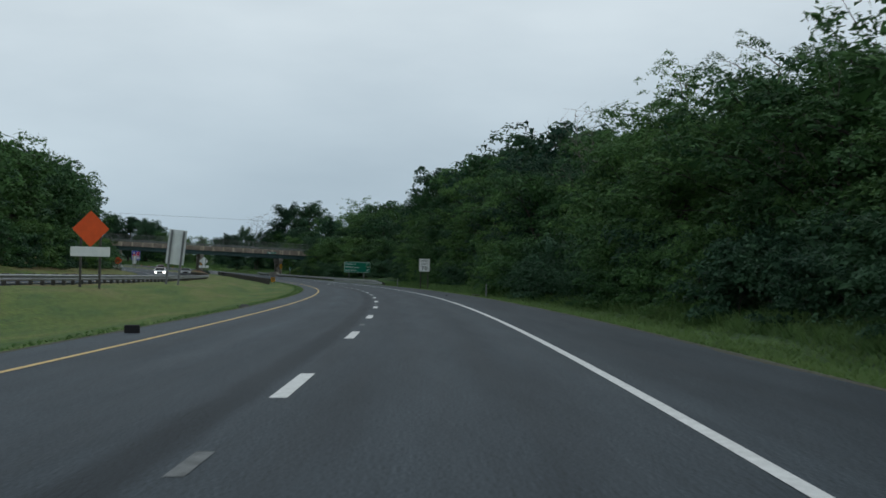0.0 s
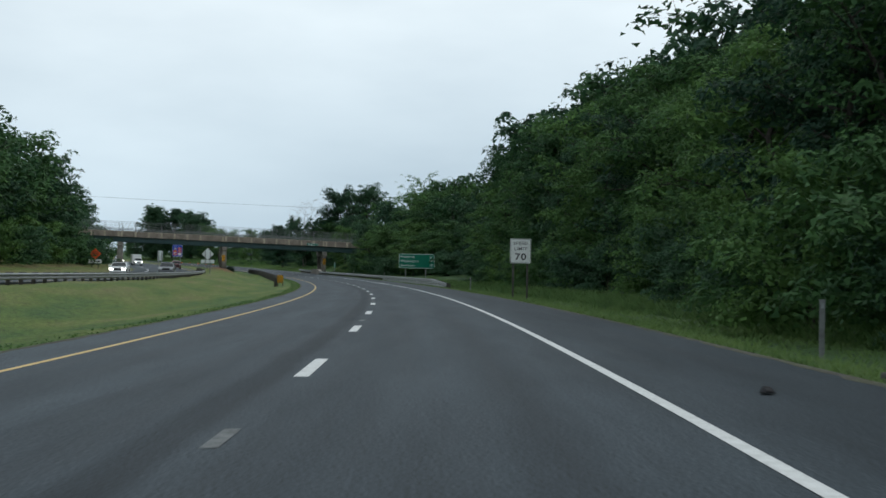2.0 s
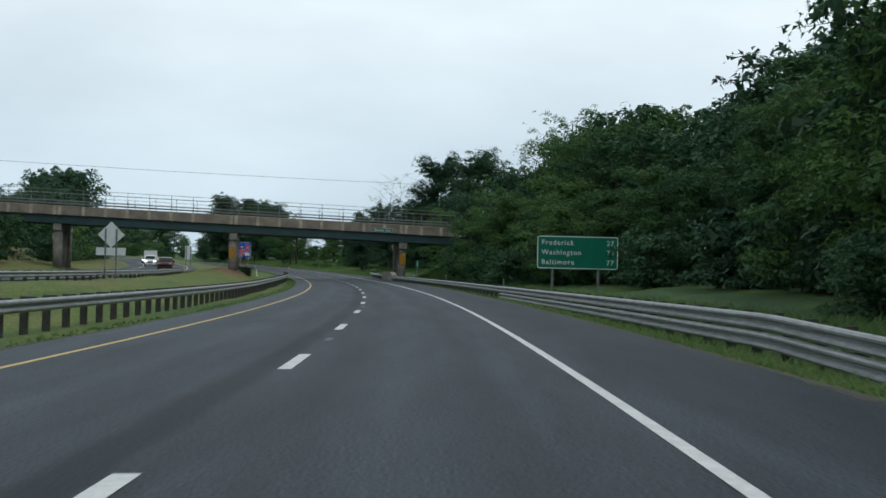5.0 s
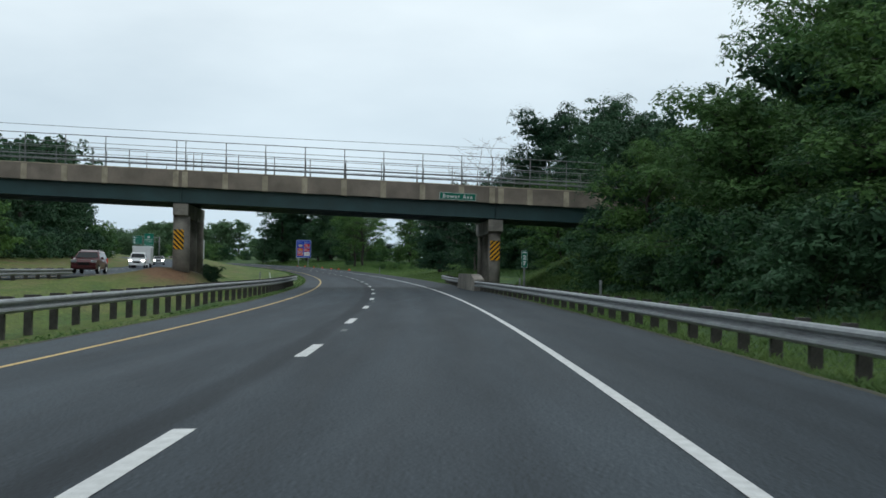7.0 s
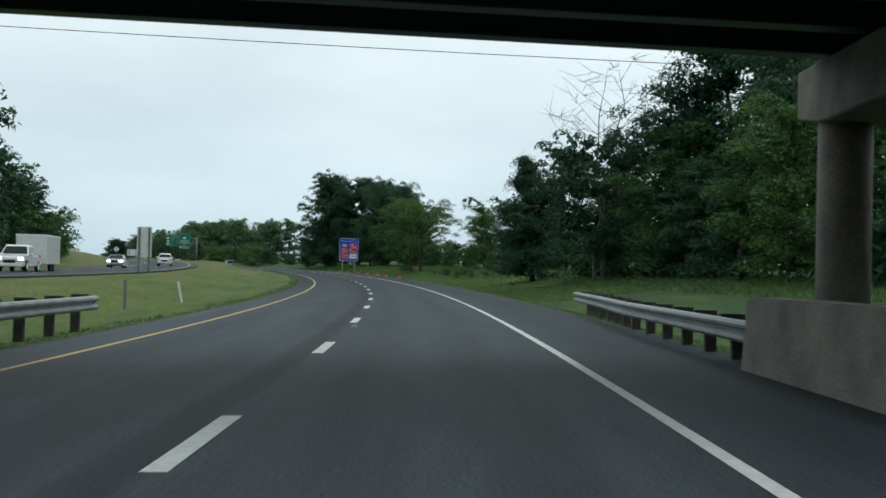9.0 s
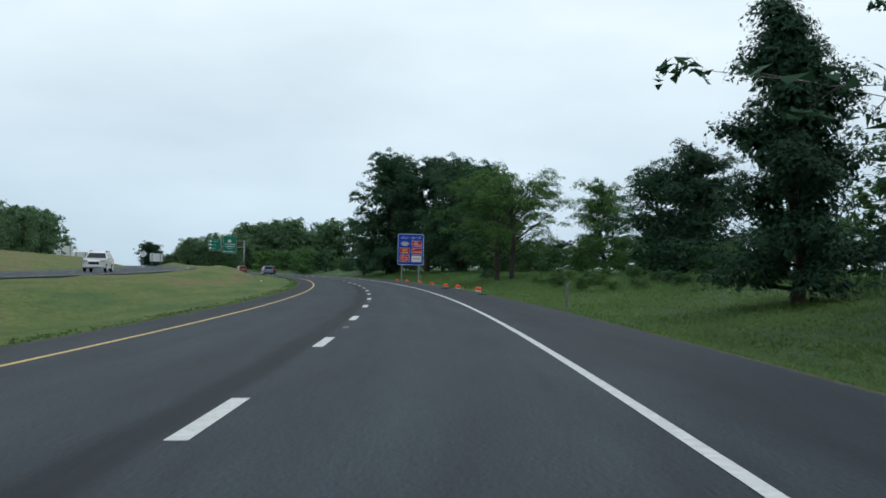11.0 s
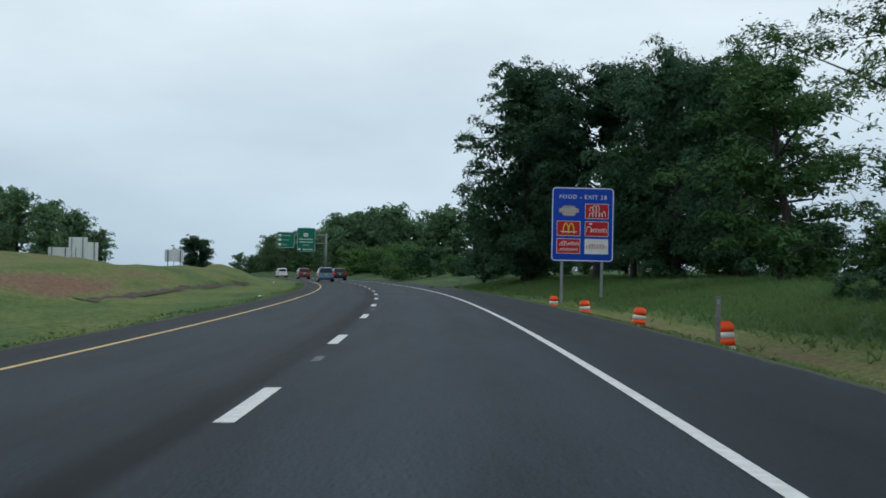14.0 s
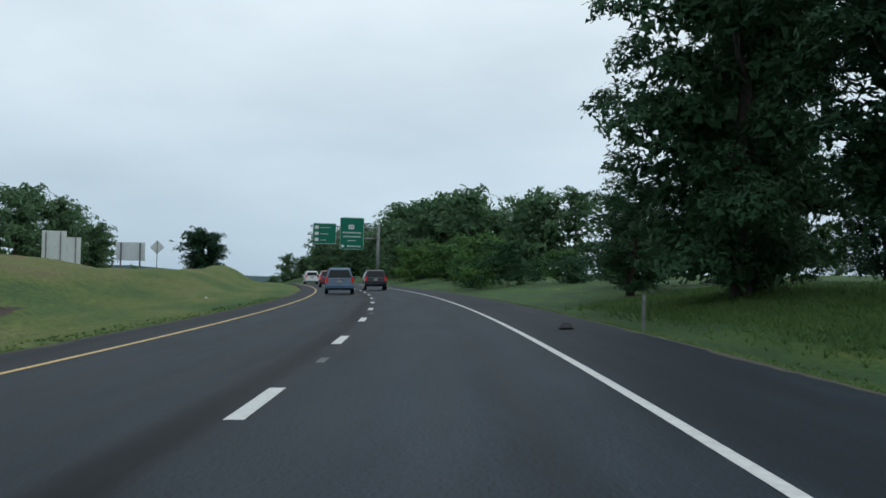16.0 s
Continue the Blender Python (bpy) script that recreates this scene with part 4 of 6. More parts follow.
for i in range(20):
    plant("far", 380 + 14 * i, 58 + _rng.uniform(-4, 14), _rng.uniform(0.34, 0.56), group="distant trees")
for i in range(26):
    plant("bush", 344 + 6.2 * i, -36.6 - _rng.uniform(0, 2), _rng.uniform(0.7, 1.2), 1 if _rng.random() < 0.6 else None, group="bushes beyond the opposite carriageway")
for i in range(30):
    plant("far", 600 + 11 * i, 66 + _rng.uniform(0, 40), _rng.uniform(0.4, 0.65), group="distant trees")
# far woods ahead
for i in range(78):
    ss_ = 780 + 2.0 * i
    plant("far", ss_ + _rng.uniform(-3, 3), 22 + _rng.uniform(-4, 10) + (i % 3) * 8, _rng.choice((0.7, 0.9, 1.05, 1.3)) * float(np.interp(ss_, [780, 880, 936], [0.8, 0.8, 0.5])), group="distant trees")
for i in range(26):
    plant("bush", 700 + 7 * i, 15 + _rng.uniform(-3, 6) + i * 0.3, _rng.uniform(0.7, 1.3), group="bushes at the field's edge")
for i in range(25):
    ss_ = 346 + 6.5 * i
    up = float(np.interp(ss_, [346, 390, 425, 460, 480, 505], [8.2, 8.4, 14.6, 17, 13, 8]))
    grow("back", ss_ + _rng.uniform(-3, 3), -38.5 - _rng.uniform(0, 8) - 2.5 * (ss_ < 455), up * _rng.uniform(0.88, 1.08), 1, 1.1, group="trees beyond the opposite carriageway")
for i in range(70):
    ss_ = 500 + 7 * i
    up = float(np.interp(ss_, [500, 640, 700, 780, 830, 850, 880, 985], [7, 8.5, 10, 10.5, 14, 14, 11, 9]))
    edge = float(np.interp(ss_, [500, 795, 815, 985], [47, 47, 37, 34]))
    plant("far", ss_ + _rng.uniform(-4, 4), -edge - _rng.uniform(0, 14), up / 15.0 * _rng.uniform(0.75, 1.15), group="distant trees")
for i in range(38):
    plant("far", 1085 + _rng.uniform(0, 60), -70 + 2.2 * i, _rng.uniform(0.75, 1.15) * 1.05, group="distant trees")
grow("lone", 768, -18.4, 6.9)
for i in range(16):
    plant("far", 926 + 2.4 * i + _rng.uniform(-3, 3), 17 + _rng.uniform(0, 14), 0.62 - 0.018 * i, group="distant trees")
for i in range(26):
    ss_ = 462 + 1.7 * i
    plant("bush", ss_, 12.6 + _rng.uniform(0, 7) + 0.05 * i, _rng.uniform(0.13, 0.24), 2 if i % 4 else 0, 1.3, group="weeds on the slope")


def join_far_woods():
    """All distant trees as one object: trunks and leaves of the two built trees, set at every spot."""
    verts, faces, slots, base = [], [], [], 0
    for i, m in FAR_SPOTS:
        a = np.array(m)
        for slot, child in enumerate(sorted(KINDS["far"][i].children, key=lambda o: o.name.startswith("crown"))):
            me = child.data
            co = np.empty(len(me.vertices) * 3, np.float32)
            me.vertices.foreach_get("co", co)
            co = co.reshape(-1, 3) @ a[:3, :3].T + a[:3, 3]
            me.calc_loop_triangles()
            tri = np.empty(len(me.loop_triangles) * 3, np.int32)
            me.loop_triangles.foreach_get("vertices", tri)
            verts.append(co)
            faces.append(tri.reshape(-1, 3) + base)
            slots.append(np.full(len(tri) // 3, slot, np.int32))
            base += len(co)
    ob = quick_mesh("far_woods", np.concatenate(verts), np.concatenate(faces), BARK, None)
    ob.data.materials.append(LEAF_HAZED)
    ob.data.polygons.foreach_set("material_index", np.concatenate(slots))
    tagged(ob, "distant green woods, leaves paled for haze, beyond the fields and carriageways", "woods", kind="stuff")
    for t in KINDS["far"]:
        for o in (*t.children, t):
            bpy.data.objects.remove(o)


join_far_woods()


# far ridge on the horizon; its blue-green paint stands in for distance haze
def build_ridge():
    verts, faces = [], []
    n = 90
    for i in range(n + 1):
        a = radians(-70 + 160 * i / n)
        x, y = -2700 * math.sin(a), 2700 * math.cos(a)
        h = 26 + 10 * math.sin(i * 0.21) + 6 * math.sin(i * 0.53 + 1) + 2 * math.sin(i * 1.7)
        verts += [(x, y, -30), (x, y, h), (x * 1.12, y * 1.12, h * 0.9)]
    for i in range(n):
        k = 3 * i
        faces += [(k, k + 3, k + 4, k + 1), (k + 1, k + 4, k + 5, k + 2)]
    ob = mesh_object("backdrop", verts, faces, mat("haze_tinted_ridge", (0.16, 0.23, 0.26), 0.95, scale=0.02, fine=0.1, vary=0.2, bump=0))
    tagged(ob, "ridge on the horizon, haze put into its blue-green colour", "hills", kind="structure")


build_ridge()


# ---- grass tufts along the verges ----
TUFT = leaf_mat("grass_blades", (0.048, 0.110, 0.038), (0.132, 0.205, 0.066), 0.5)


def tufts(name, s0, s1, u_of, count, height, seed, label):
    """Small tufts of three blades, scattered on the ground."""
    rng = np.random.default_rng(seed)
    ss = rng.uniform(s0, s1, count)
    uu = u_of(rng, ss)
    x, y = plan(ss, uu)
    z = grade(ss) + relief(ss, uu) - 0.02
    base = np.stack([x, y, z], 1)
    verts = np.empty((count, 3, 3, 3))
    hh = height * (0.5 + rng.random(count))
    for k in range(3):
        az = rng.uniform(0, 2 * math.pi, count)
        d = np.stack([np.cos(az), np.sin(az), np.zeros(count)], 1)
        w = np.stack([-np.sin(az), np.cos(az), np.zeros(count)], 1)
        verts[:, k, 0] = base + w * 0.03
        verts[:, k, 1] = base - w * 0.03
        verts[:, k, 2] = base + d * (hh * 1.3)[:, None] + np.array([0, 0, 1]) * hh[:, None]
    ob = quick_mesh(name, verts.reshape(-1, 3), np.arange(count * 9).reshape(-1, 3), TUFT, None)
    tagged(ob, label, "grass", kind="stuff")


tufts("verge_grass", 0, 330, lambda r, s: 5.0 + 5.0 * r.random(len(s)), 24000, 0.14, 3, "uneven green grass between shoulder and wood")
tufts("median_grass", 0, 640, lambda r, s: -6.9 - 0.9 * r.random(len(s)) ** 1.5, 9000, 0.06, 5, "short grass along the median edge")
tufts("tall_weeds", 10, 330, lambda r, s: 8.4 + 2.4 * r.random(len(s)), 12000, 0.42, 6, "tall weeds at the wood's edge")
tufts("tall_weeds", 344, 640, lambda r, s: 15 + 13 * r.random(len(s)), 16000, 0.3, 7, "bright tall weeds before the hedgerow")
tufts("edge_grass", 0, 640, lambda r, s: 4.42 + 0.8 * r.random(len(s)), 22000, 0.09, 9, "ragged grass along the shoulder's edge")
tufts("edge_grass", 0, 640, lambda r, s: -6.72 - 0.4 * r.random(len(s)), 9000, 0.06, 10, "ragged grass along the shoulder's edge")
tufts("verge_grass", 395, 506, lambda r, s: 5.0 + 10.5 * r.random(len(s)), 34000, 0.11, 12, "uneven green grass on the verge past the bridge")
tufts("verge_grass", 500, 640, lambda r, s: 5.2 + 3.0 * r.random(len(s)), 8000, 0.055, 15, "short thin grass on the dry verge beside the drums")
tufts("slope_grass", 455, 640, lambda r, s: np.interp(s, [455, 505], [14.5, 10.2]) + 0.7 * r.normal(size=len(s)) + 8.0 * r.random(len(s)), 28000, 0.22, 13, "long green grass on the slope behind the drums")
tufts("bank_grass", 319, 347, lambda r, s: 8.6 + 11 * r.random(len(s)), 12000, 0.28, 8, "long grass on the bridge bank")


# ---- eroded cut along the foot of the median bank ----
def gully(s0, s1):
    rng = np.random.default_rng(21)
    ss = np.arange(s0, s1, 0.4)
    n = len(ss)
    smooth_noise = lambda k: np.convolve(rng.normal(size=n + k), np.ones(k) / math.sqrt(k), "valid")[:n]
    line = -11.45 - 0.35 * np.sin((ss - s0) / 19.0) + 0.10 * smooth_noise(5)
    deep = np.clip(0.09 + 0.08 * smooth_noise(9) + 0.05 * smooth_noise(2), 0.0, 0.2) * np.interp(ss, [s0, s0 + 25, s0 + 40], [0.35, 0.5, 1.0]) * np.minimum(1, np.minimum(ss - s0, s1 - ss) / 6)
    verts, faces = [], []
    for s, u, d in zip(ss, line, deep):
        for du, up in ((0.34, 0.015), (0.12, 0.02), (0.02, d * 0.6), (-0.06, d), (-0.30, d * 0.9), (-0.75, -0.02)):
            x, y = plan(s, u + du)
            verts.append((float(x), float(y), ground_z(s, u + du) + up + (0.03 if du < 0.5 and du > -0.7 else -0.01)))
    for i in range(n - 1):
        for j in range(5):
            a = i * 6 + j
            faces.append((a, a + 6, a + 7, a + 1))
    ob = mesh_object("eroded_gully", verts, faces, [SOIL, GRASS], uvs=np.repeat(np.stack([line, ss], 1), 6, 0))
    ob.data.polygons.foreach_set("material_index", [1 if k % 5 > 2 else 0 for k in range(len(faces))])
    tagged(ob, "eroded brown earth cut at the foot of the grass bank", "gully", kind="structure")


SOIL = mat("bare_earth", (0.070, 0.046, 0.030), 0.95, vary=0.6, scale=2.5, fine=30, bump=0.5)
gully(538, 603)


# ---- crumbled soil along the edges of the paving ----
def ragged_edge(u_pave, side, seed):
    rng = np.random.default_rng(seed)
    ss = np.arange(-10, 680, 0.45)
    n = len(ss)
    wander = np.convolve(rng.normal(size=n + 8), np.ones(9) / 3, "valid")[:n] * 0.05 + rng.normal(size=n) * 0.035
    inner = u_pave - side * np.clip(0.03 + wander * 0.8, 0.0, 0.2)
    verts, faces = [], []
    for s, u in zip(ss, inner):
        for uu, lift in ((u, 0.001), (u + side * 0.05, 0.018), (u_pave + side * 0.06, 0.012), (u_pave + side * 0.2, -0.1)):
            x, y = plan(s, uu)
            verts.append((float(x), float(y), near_top(s, uu) + lift))
    for i in range(n - 1):
        for j in range(3):
            a = i * 4 + j
            faces.append((a, a + 4, a + 5, a + 1) if side < 0 else (a, a + 1, a + 5, a + 4))
    ob = mesh_object("soil_edge", verts, faces, GRIT)
    tagged(ob, "crumbled dark soil and grit along the shoulder's edge", "soil edge", kind="structure")


GRIT = mat("dark_grit", (0.045, 0.042, 0.034), 0.95, vary=0.6, scale=1.6, fine=35, bump=0.6, second=(0.052, 0.056, 0.028))
ragged_edge(4.5, 1, 31)
ragged_edge(-6.8, -1, 32)


# ---- bridge over both carriageways ----
def flat(name, rgb, rough=0.5, vary=0.12, **k):
    return mat(name, rgb, rough, vary=vary, spec=k.pop("spec", 0.25), scale=k.pop("scale", 3.0), fine=k.pop("fine", 40.0), bump=k.pop("bump", 0.03), **k)


SIGN_GREEN = flat("sign_green", (0.004, 0.150, 0.095), 0.4)
SIGN_BLUE = flat("sign_blue", (0.003, 0.052, 0.43), 0.4)
SIGN_WHITE = flat("sign_white", (0.72, 0.74, 0.73), 0.45)
SIGN_BLACK = flat("sign_black", (0.015, 0.015, 0.016), 0.5)
SIGN_ORANGE = flat("sign_orange", (0.75, 0.10, 0.02), 0.45)
SIGN_YELLOW = flat("sign_yellow", (0.80, 0.38, 0.01), 0.45)
SIGN_RED = flat("sign_red", (0.50, 0.014, 0.022), 0.45)
SIGN_BACK = flat("sign_back_aluminium", (0.72, 0.76, 0.76), 0.55, 0.12, metal=0.1)
SIGN_GOLD = flat("sign_gold", (0.75, 0.50, 0.06), 0.45)
SIGN_TAN = flat("sign_tan", (0.38, 0.30, 0.24), 0.5)
DRUM_ORANGE = flat("drum_orange", (0.95, 0.095, 0.018), 0.45, 0.2)
DRUM_WHITE = flat("drum_white", (0.75, 0.75, 0.73), 0.5, 0.3)
RUBBER = flat("rubber", (0.018, 0.018, 0.02), 0.8)
DARK_UNDER = mat("deck_underside", (0.26, 0.25, 0.225), 0.9, vary=0.5, scale=0.8, fine=15)
RAIL_GREY = flat("railing_paint", (0.19, 0.20, 0.20), 0.6, 0.3)


def soffit(u):
    return 4.72 - 0.030 * u


def sloped(bm, u0, u1, y0, y1, z0, z1, step=None):
    """A box along the crossing road whose top and bottom keep that distance from the soffit line."""
    us = [u0, u1]
    v = []
    for u in us:
        for y, z in ((y0, z0), (y1, z0), (y1, z1), (y0, z1)):
            v.append(bm.verts.new((u, y, soffit(u) + z)))
    for a in range(4):
        b = (a + 1) % 4
        bm.faces.new((v[a], v[b], v[4 + b], v[4 + a]))
    bm.faces.new((v[3], v[2], v[1], v[0]))
    bm.faces.new((v[4], v[5], v[6], v[7]))
    bmesh.ops.recalc_face_normals(bm, faces=bm.faces)
    return bm


def build_bridge():
    root = thing("bridge", spot(328.2, 0, 0, z=float(grade(328.2))), "weathered concrete and green steel girder overpass with railings", "bridge")
    UA, UB, DEPTH = -62.0, 34.0, 8.5
    part("deck", sloped(bmesh.new(), UA, UB, 0.12, DEPTH - 0.12, 0.93, 1.2), DARK_UNDER, root)
    for i, y in enumerate((0.45, 2.35, 4.25, 6.15, DEPTH - 0.45)):
        # one rolled I-section
        sec = [(-0.2, 0.0), (0.2, 0.0), (0.2, 0.035), (0.012, 0.035), (0.012, 0.895), (0.17, 0.895), (0.17, 0.925), (-0.17, 0.925), (-0.17, 0.895), (-0.012, 0.895), (-0.012, 0.035), (-0.2, 0.035)]
        bm = bmesh.new()
        ends = [[bm.verts.new((u, y + dy, soffit(u) + dz)) for dy, dz in sec] for u in (UA, UB)]
        for q in range(12):
            w = (q + 1) % 12
            bm.faces.new((ends[0][q], ends[0][w], ends[1][w], ends[1][q]))
        bm.faces.new(ends[0])
        bm.faces.new(ends[1][::-1])
        bmesh.ops.recalc_face_normals(bm, faces=bm.faces)
        part("girder", bm, GIRDER, root)
    # cross frames between the girders and bearing stiffeners over the piers
    for u in (-33.45, -13.8, 5.8):
        bm = bmesh.new()
        for y in (0.45, 2.35, 4.25, 6.15, DEPTH - 0.45):
            sloped(bm, u - 0.012, u + 0.012, y - 0.17, y + 0.17, 0.04, 0.9)
        sloped(bm, u - 0.05, u + 0.05, 0.5, DEPTH - 0.5, 0.2, 0.3)
        sloped(bm, u - 0.05, u + 0.05, 0.5, DEPTH - 0.5, 0.65, 0.75)
        part("cross_frame", bm, GIRDER, root)
    for y0, y1 in ((-0.02, 0.26), (DEPTH - 0.26, DEPTH + 0.02)):
        part("parapet", sloped(bmesh.new(), UA, UB, y0, y1, 0.96, 1.94), PARAPET, root, "stained grey-brown concrete parapet")
        part("coping", sloped(bmesh.new(), UA, UB, y0 - 0.015, y1 + 0.015, 1.94, 2.0), CONCRETE_PALE, root)
    singles = [-11.05 + 2.44 * k for k in range(7)] + [7.9 + 2.3 * k for k in range(11)] + [-30.6 + 2.44 * k for k in range(6)] + [-36.3 - 2.5 * k for k in range(10)]
    pil = sorted(singles + [p + du for p in (-33.45, -13.8, 5.8) for du in (-0.28, 0.28)])
    for u in pil:
        part("pilaster", sloped(bmesh.new(), u - 0.17, u + 0.17, -0.07, -0.021, 0.93, 1.90), CONCRETE_PALE, root, "pale concrete pilaster strip")
    for yy in (0.12, DEPTH - 0.12):
        for p in pil:
            bm = bmesh.new()
            z = soffit(p) + 1.99
            cyl(bm, (p, yy, z), (p, yy, z + 1.85), 0.034, 0.028, 6)
            box(bm, p - 0.08, p + 0.08, yy - 0.08, yy + 0.08, z, z + 0.03)
            part("fence_post", bm, RAIL_GREY, root)
        for h, r in ((0.28, 0.05), (0.55, 0.05), (1.0, 0.016), (1.38, 0.016), (1.82, 0.024)):
            bm = bmesh.new()
            cyl(bm, (UA, yy - 0.05, soffit(UA) + 1.99 + h), (UB, yy - 0.05, soffit(UB) + 1.99 + h), r, None, 6)
            part("fence_rail", bm, RAIL_GREY, root)
        for p in np.arange(UA + 2.2, UB, 2.44):
            bm = bmesh.new()
            z = soffit(p) + 1.99
            cyl(bm, (p, yy - 0.05, z), (p, yy - 0.05, z + 0.95), 0.022, None, 5)
            part("rail_post", bm, RAIL_GREY, root)
    # piers: a cap on three round columns
    for uc in (-33.45, -13.8, 5.82):
        top = soffit(uc)
        bm = bmesh.new()
        prof = [(0.3, top - 0.78), (1.4, top - 0.95), (DEPTH - 0.5, top - 0.95), (DEPTH + 0.6, top - 0.78), (DEPTH + 0.6, top - 0.06), (0.3, top - 0.06)]
        a = [bm.verts.new((uc - 0.46, y, z)) for y, z in prof]
        b = [bm.verts.new((uc + 0.46, y, z)) for y, z in prof]
        bm.faces.new(a)
        bm.faces.new(b[::-1])
        for i in range(6):
            j = (i + 1) % 6
            bm.faces.new((a[i], b[i], b[j], a[j]))
        bmesh.ops.recalc_face_normals(bm, faces=bm.faces)
        bmesh.ops.bevel(bm, geom=list(bm.edges), offset=0.025, segments=1, affect="EDGES")
        part("pier_cap", bm, CONCRETE, root, "weathered concrete pier cap")
        for y in (1.1, 4.7, DEPTH - 0.3):
            foot = float(relief(328.2 + y, uc)) - 0.4 + float(grade(328.2 + y) - grade(328.2))
            bm = bmesh.new()
            cyl(bm, (uc, y, foot), (uc, y, top - 0.8), 0.39 if uc > 0 else 0.53, None, 24)
            part("column", bm, CONCRETE, root, "stained round concrete column", True)
            bm = bmesh.new()
            box(bm, uc - 0.2, uc + 0.2, y - 0.2, y + 0.2, top - 0.07, top + 0.0)
            part("bearing", bm, GIRDER, root)
    # abutment walls inside the banks
    for uc in (17.5, -45.5):
        part("abutment", boxed(uc - 0.6, uc + 0.6, 0.1, DEPTH - 0.1, soffit(uc) - 3.2, soffit(uc) - 0.02), CONCRETE, root)
    return root


bridge = build_bridge()
for s_, u_, k_ in ((333, -12.2, 0.3), (336, -12.6, 0.24), (330, -12.0, 0.2), (338.5, -13.4, 0.26)):
    plant("bush", s_, u_, k_, 1, group="bushes at the middle pier")


def rounded(bm, w, h, r, y0, y1, seg=4, cx=0.0, cz=0.0):
    """A plate with rounded corners standing in the x-z plane."""
    pts = []
    for qx, qz, a0 in ((1, 1, 0), (-1, 1, 90), (-1, -1, 180), (1, -1, 270)):
        for i in range(seg + 1):
            a = radians(a0 + 90 * i / seg)
            pts.append((cx + qx * (w / 2 - r) + r * math.cos(a), cz + qz * (h / 2 - r) + r * math.sin(a)))
    f = [bm.verts.new((x, y0, z)) for x, z in pts]
    b = [bm.verts.new((x, y1, z)) for x, z in pts]
    bm.faces.new(f[::-1])
    bm.faces.new(b)
    n = len(pts)
    for i in range(n):
        j = (i + 1) % n
        bm.faces.new((f[i], f[j], b[j], b[i]))
    bmesh.ops.recalc_face_normals(bm, faces=bm.faces)
    return bm


def plate(name, parent, w, h, material, x=0.0, z=0.0, y0=-0.004, y1=0.0, r=0.04, label=""):
    return part(name, rounded(bmesh.new(), w, h, r, y0, y1, cx=x, cz=z), material, parent, label)


def border(name, parent, w, h, t, material, x=0.0, z=0.0, y0=-0.003, r=0.06):
    """A thin raised rim round a plate."""
    bm = bmesh.new()
    def ring(w, h, r):
        pts = []
        for qx, qz, a0 in ((1, 1, 0), (-1, 1, 90), (-1, -1, 180), (1, -1, 270)):
            for i in range(5):
                a = radians(a0 + 90 * i / 4)
                pts.append(bm.verts.new((x + qx * (w / 2 - r) + r * math.cos(a), y0, z + qz * (h / 2 - r) + r * math.sin(a))))
        return pts
    o, i = ring(w, h, r), ring(w - 2 * t, h - 2 * t, max(r - t, 0.01))
    n = len(o)
    for k in range(n):
        j = (k + 1) % n
        bm.faces.new((o[k], i[k], i[j], o[j]))
    g = bmesh.ops.extrude_face_region(bm, geom=list(bm.faces))
    bmesh.ops.translate(bm, vec=(0, 0.003, 0), verts=[v for v in g["geom"] if isinstance(v, bmesh.types.BMVert)])
    bmesh.ops.recalc_face_normals(bm, faces=bm.faces)
    return part(name, bm, material, parent)


def lettering(text, parent, height, material, x=0.0, z=0.0, y=-0.006, align="CENTER", weight=0.012, space=1.0, width=1.0):
    """Raised letters in Blender's own font, cap height in metres, as a mesh."""
    cu = bpy.data.curves.new("lettering", "FONT")
    cu.body, cu.size, cu.align_x, cu.extrude, cu.offset, cu.space_character, cu.resolution_u = text, height / 0.70, align, 0.002, weight, space, 3
    tmp = new("lettering_source", cu)
    me = bpy.data.meshes.new_from_object(tmp.evaluated_get(bpy.context.evaluated_depsgraph_get()))
    bpy.data.objects.remove(tmp)
    bpy.data.curves.remove(cu)
    me.name = "lettering"
    me.materials.clear()
    me.materials.append(material)
    ob = new("lettering", me)
    ob.parent = parent
    ob.matrix_basis = pose(x, y, z, 90, 0, 0) @ Matrix.Diagonal((width, 1, 1, 1))
    return ob


def upright(parent, x, z0, z1, y=0.03, kind="beam", material=None):
    """A sign post: I-beam, or a square timber."""
    bm = bmesh.new()
    if kind == "beam":
        box(bm, x - 0.075, x + 0.075, y, y + 0.012, z0, z1)
        box(bm, x - 0.075, x + 0.075, y + 0.13, y + 0.142, z0, z1)
        box(bm, x - 0.006, x + 0.006, y + 0.012, y + 0.13, z0, z1)
    else:
        box(bm, x - 0.05, x + 0.05, y, y + 0.1, z0, z1, 0.006)
    return part("post", bm, material or STEEL_DULL, parent)


def sign_at(name, s, u, label, category="road sign", turn=0.0, group=""):
    """An Empty on the ground; returns it and the height of the road's line over that ground."""
    root = thing(name, spot(s, u, turn), label, category, group)
    return root, float(grade(s)) - ground_z(s, u)


# speed limit sign on two timber posts
sg, base = sign_at("speed_limit_sign", 147.2, 7.0, "white speed limit sign with black letters on two posts")
zc = base + 2.65
plate("panel", sg, 1.24, 1.46, SIGN_WHITE, 0, zc, -0.004, 0.0, 0.06)
border("border", sg, 1.19, 1.41, 0.022, SIGN_BLACK, 0, zc, -0.008, 0.06)
lettering("SPEED", sg, 0.18, SIGN_BLACK, 0, zc + 0.37, -0.008, weight=0.002, space=1.16, width=1.1)
lettering("LIMIT", sg, 0.18, SIGN_BLACK, 0, zc + 0.04, -0.008, weight=0.002, space=1.16, width=1.1)
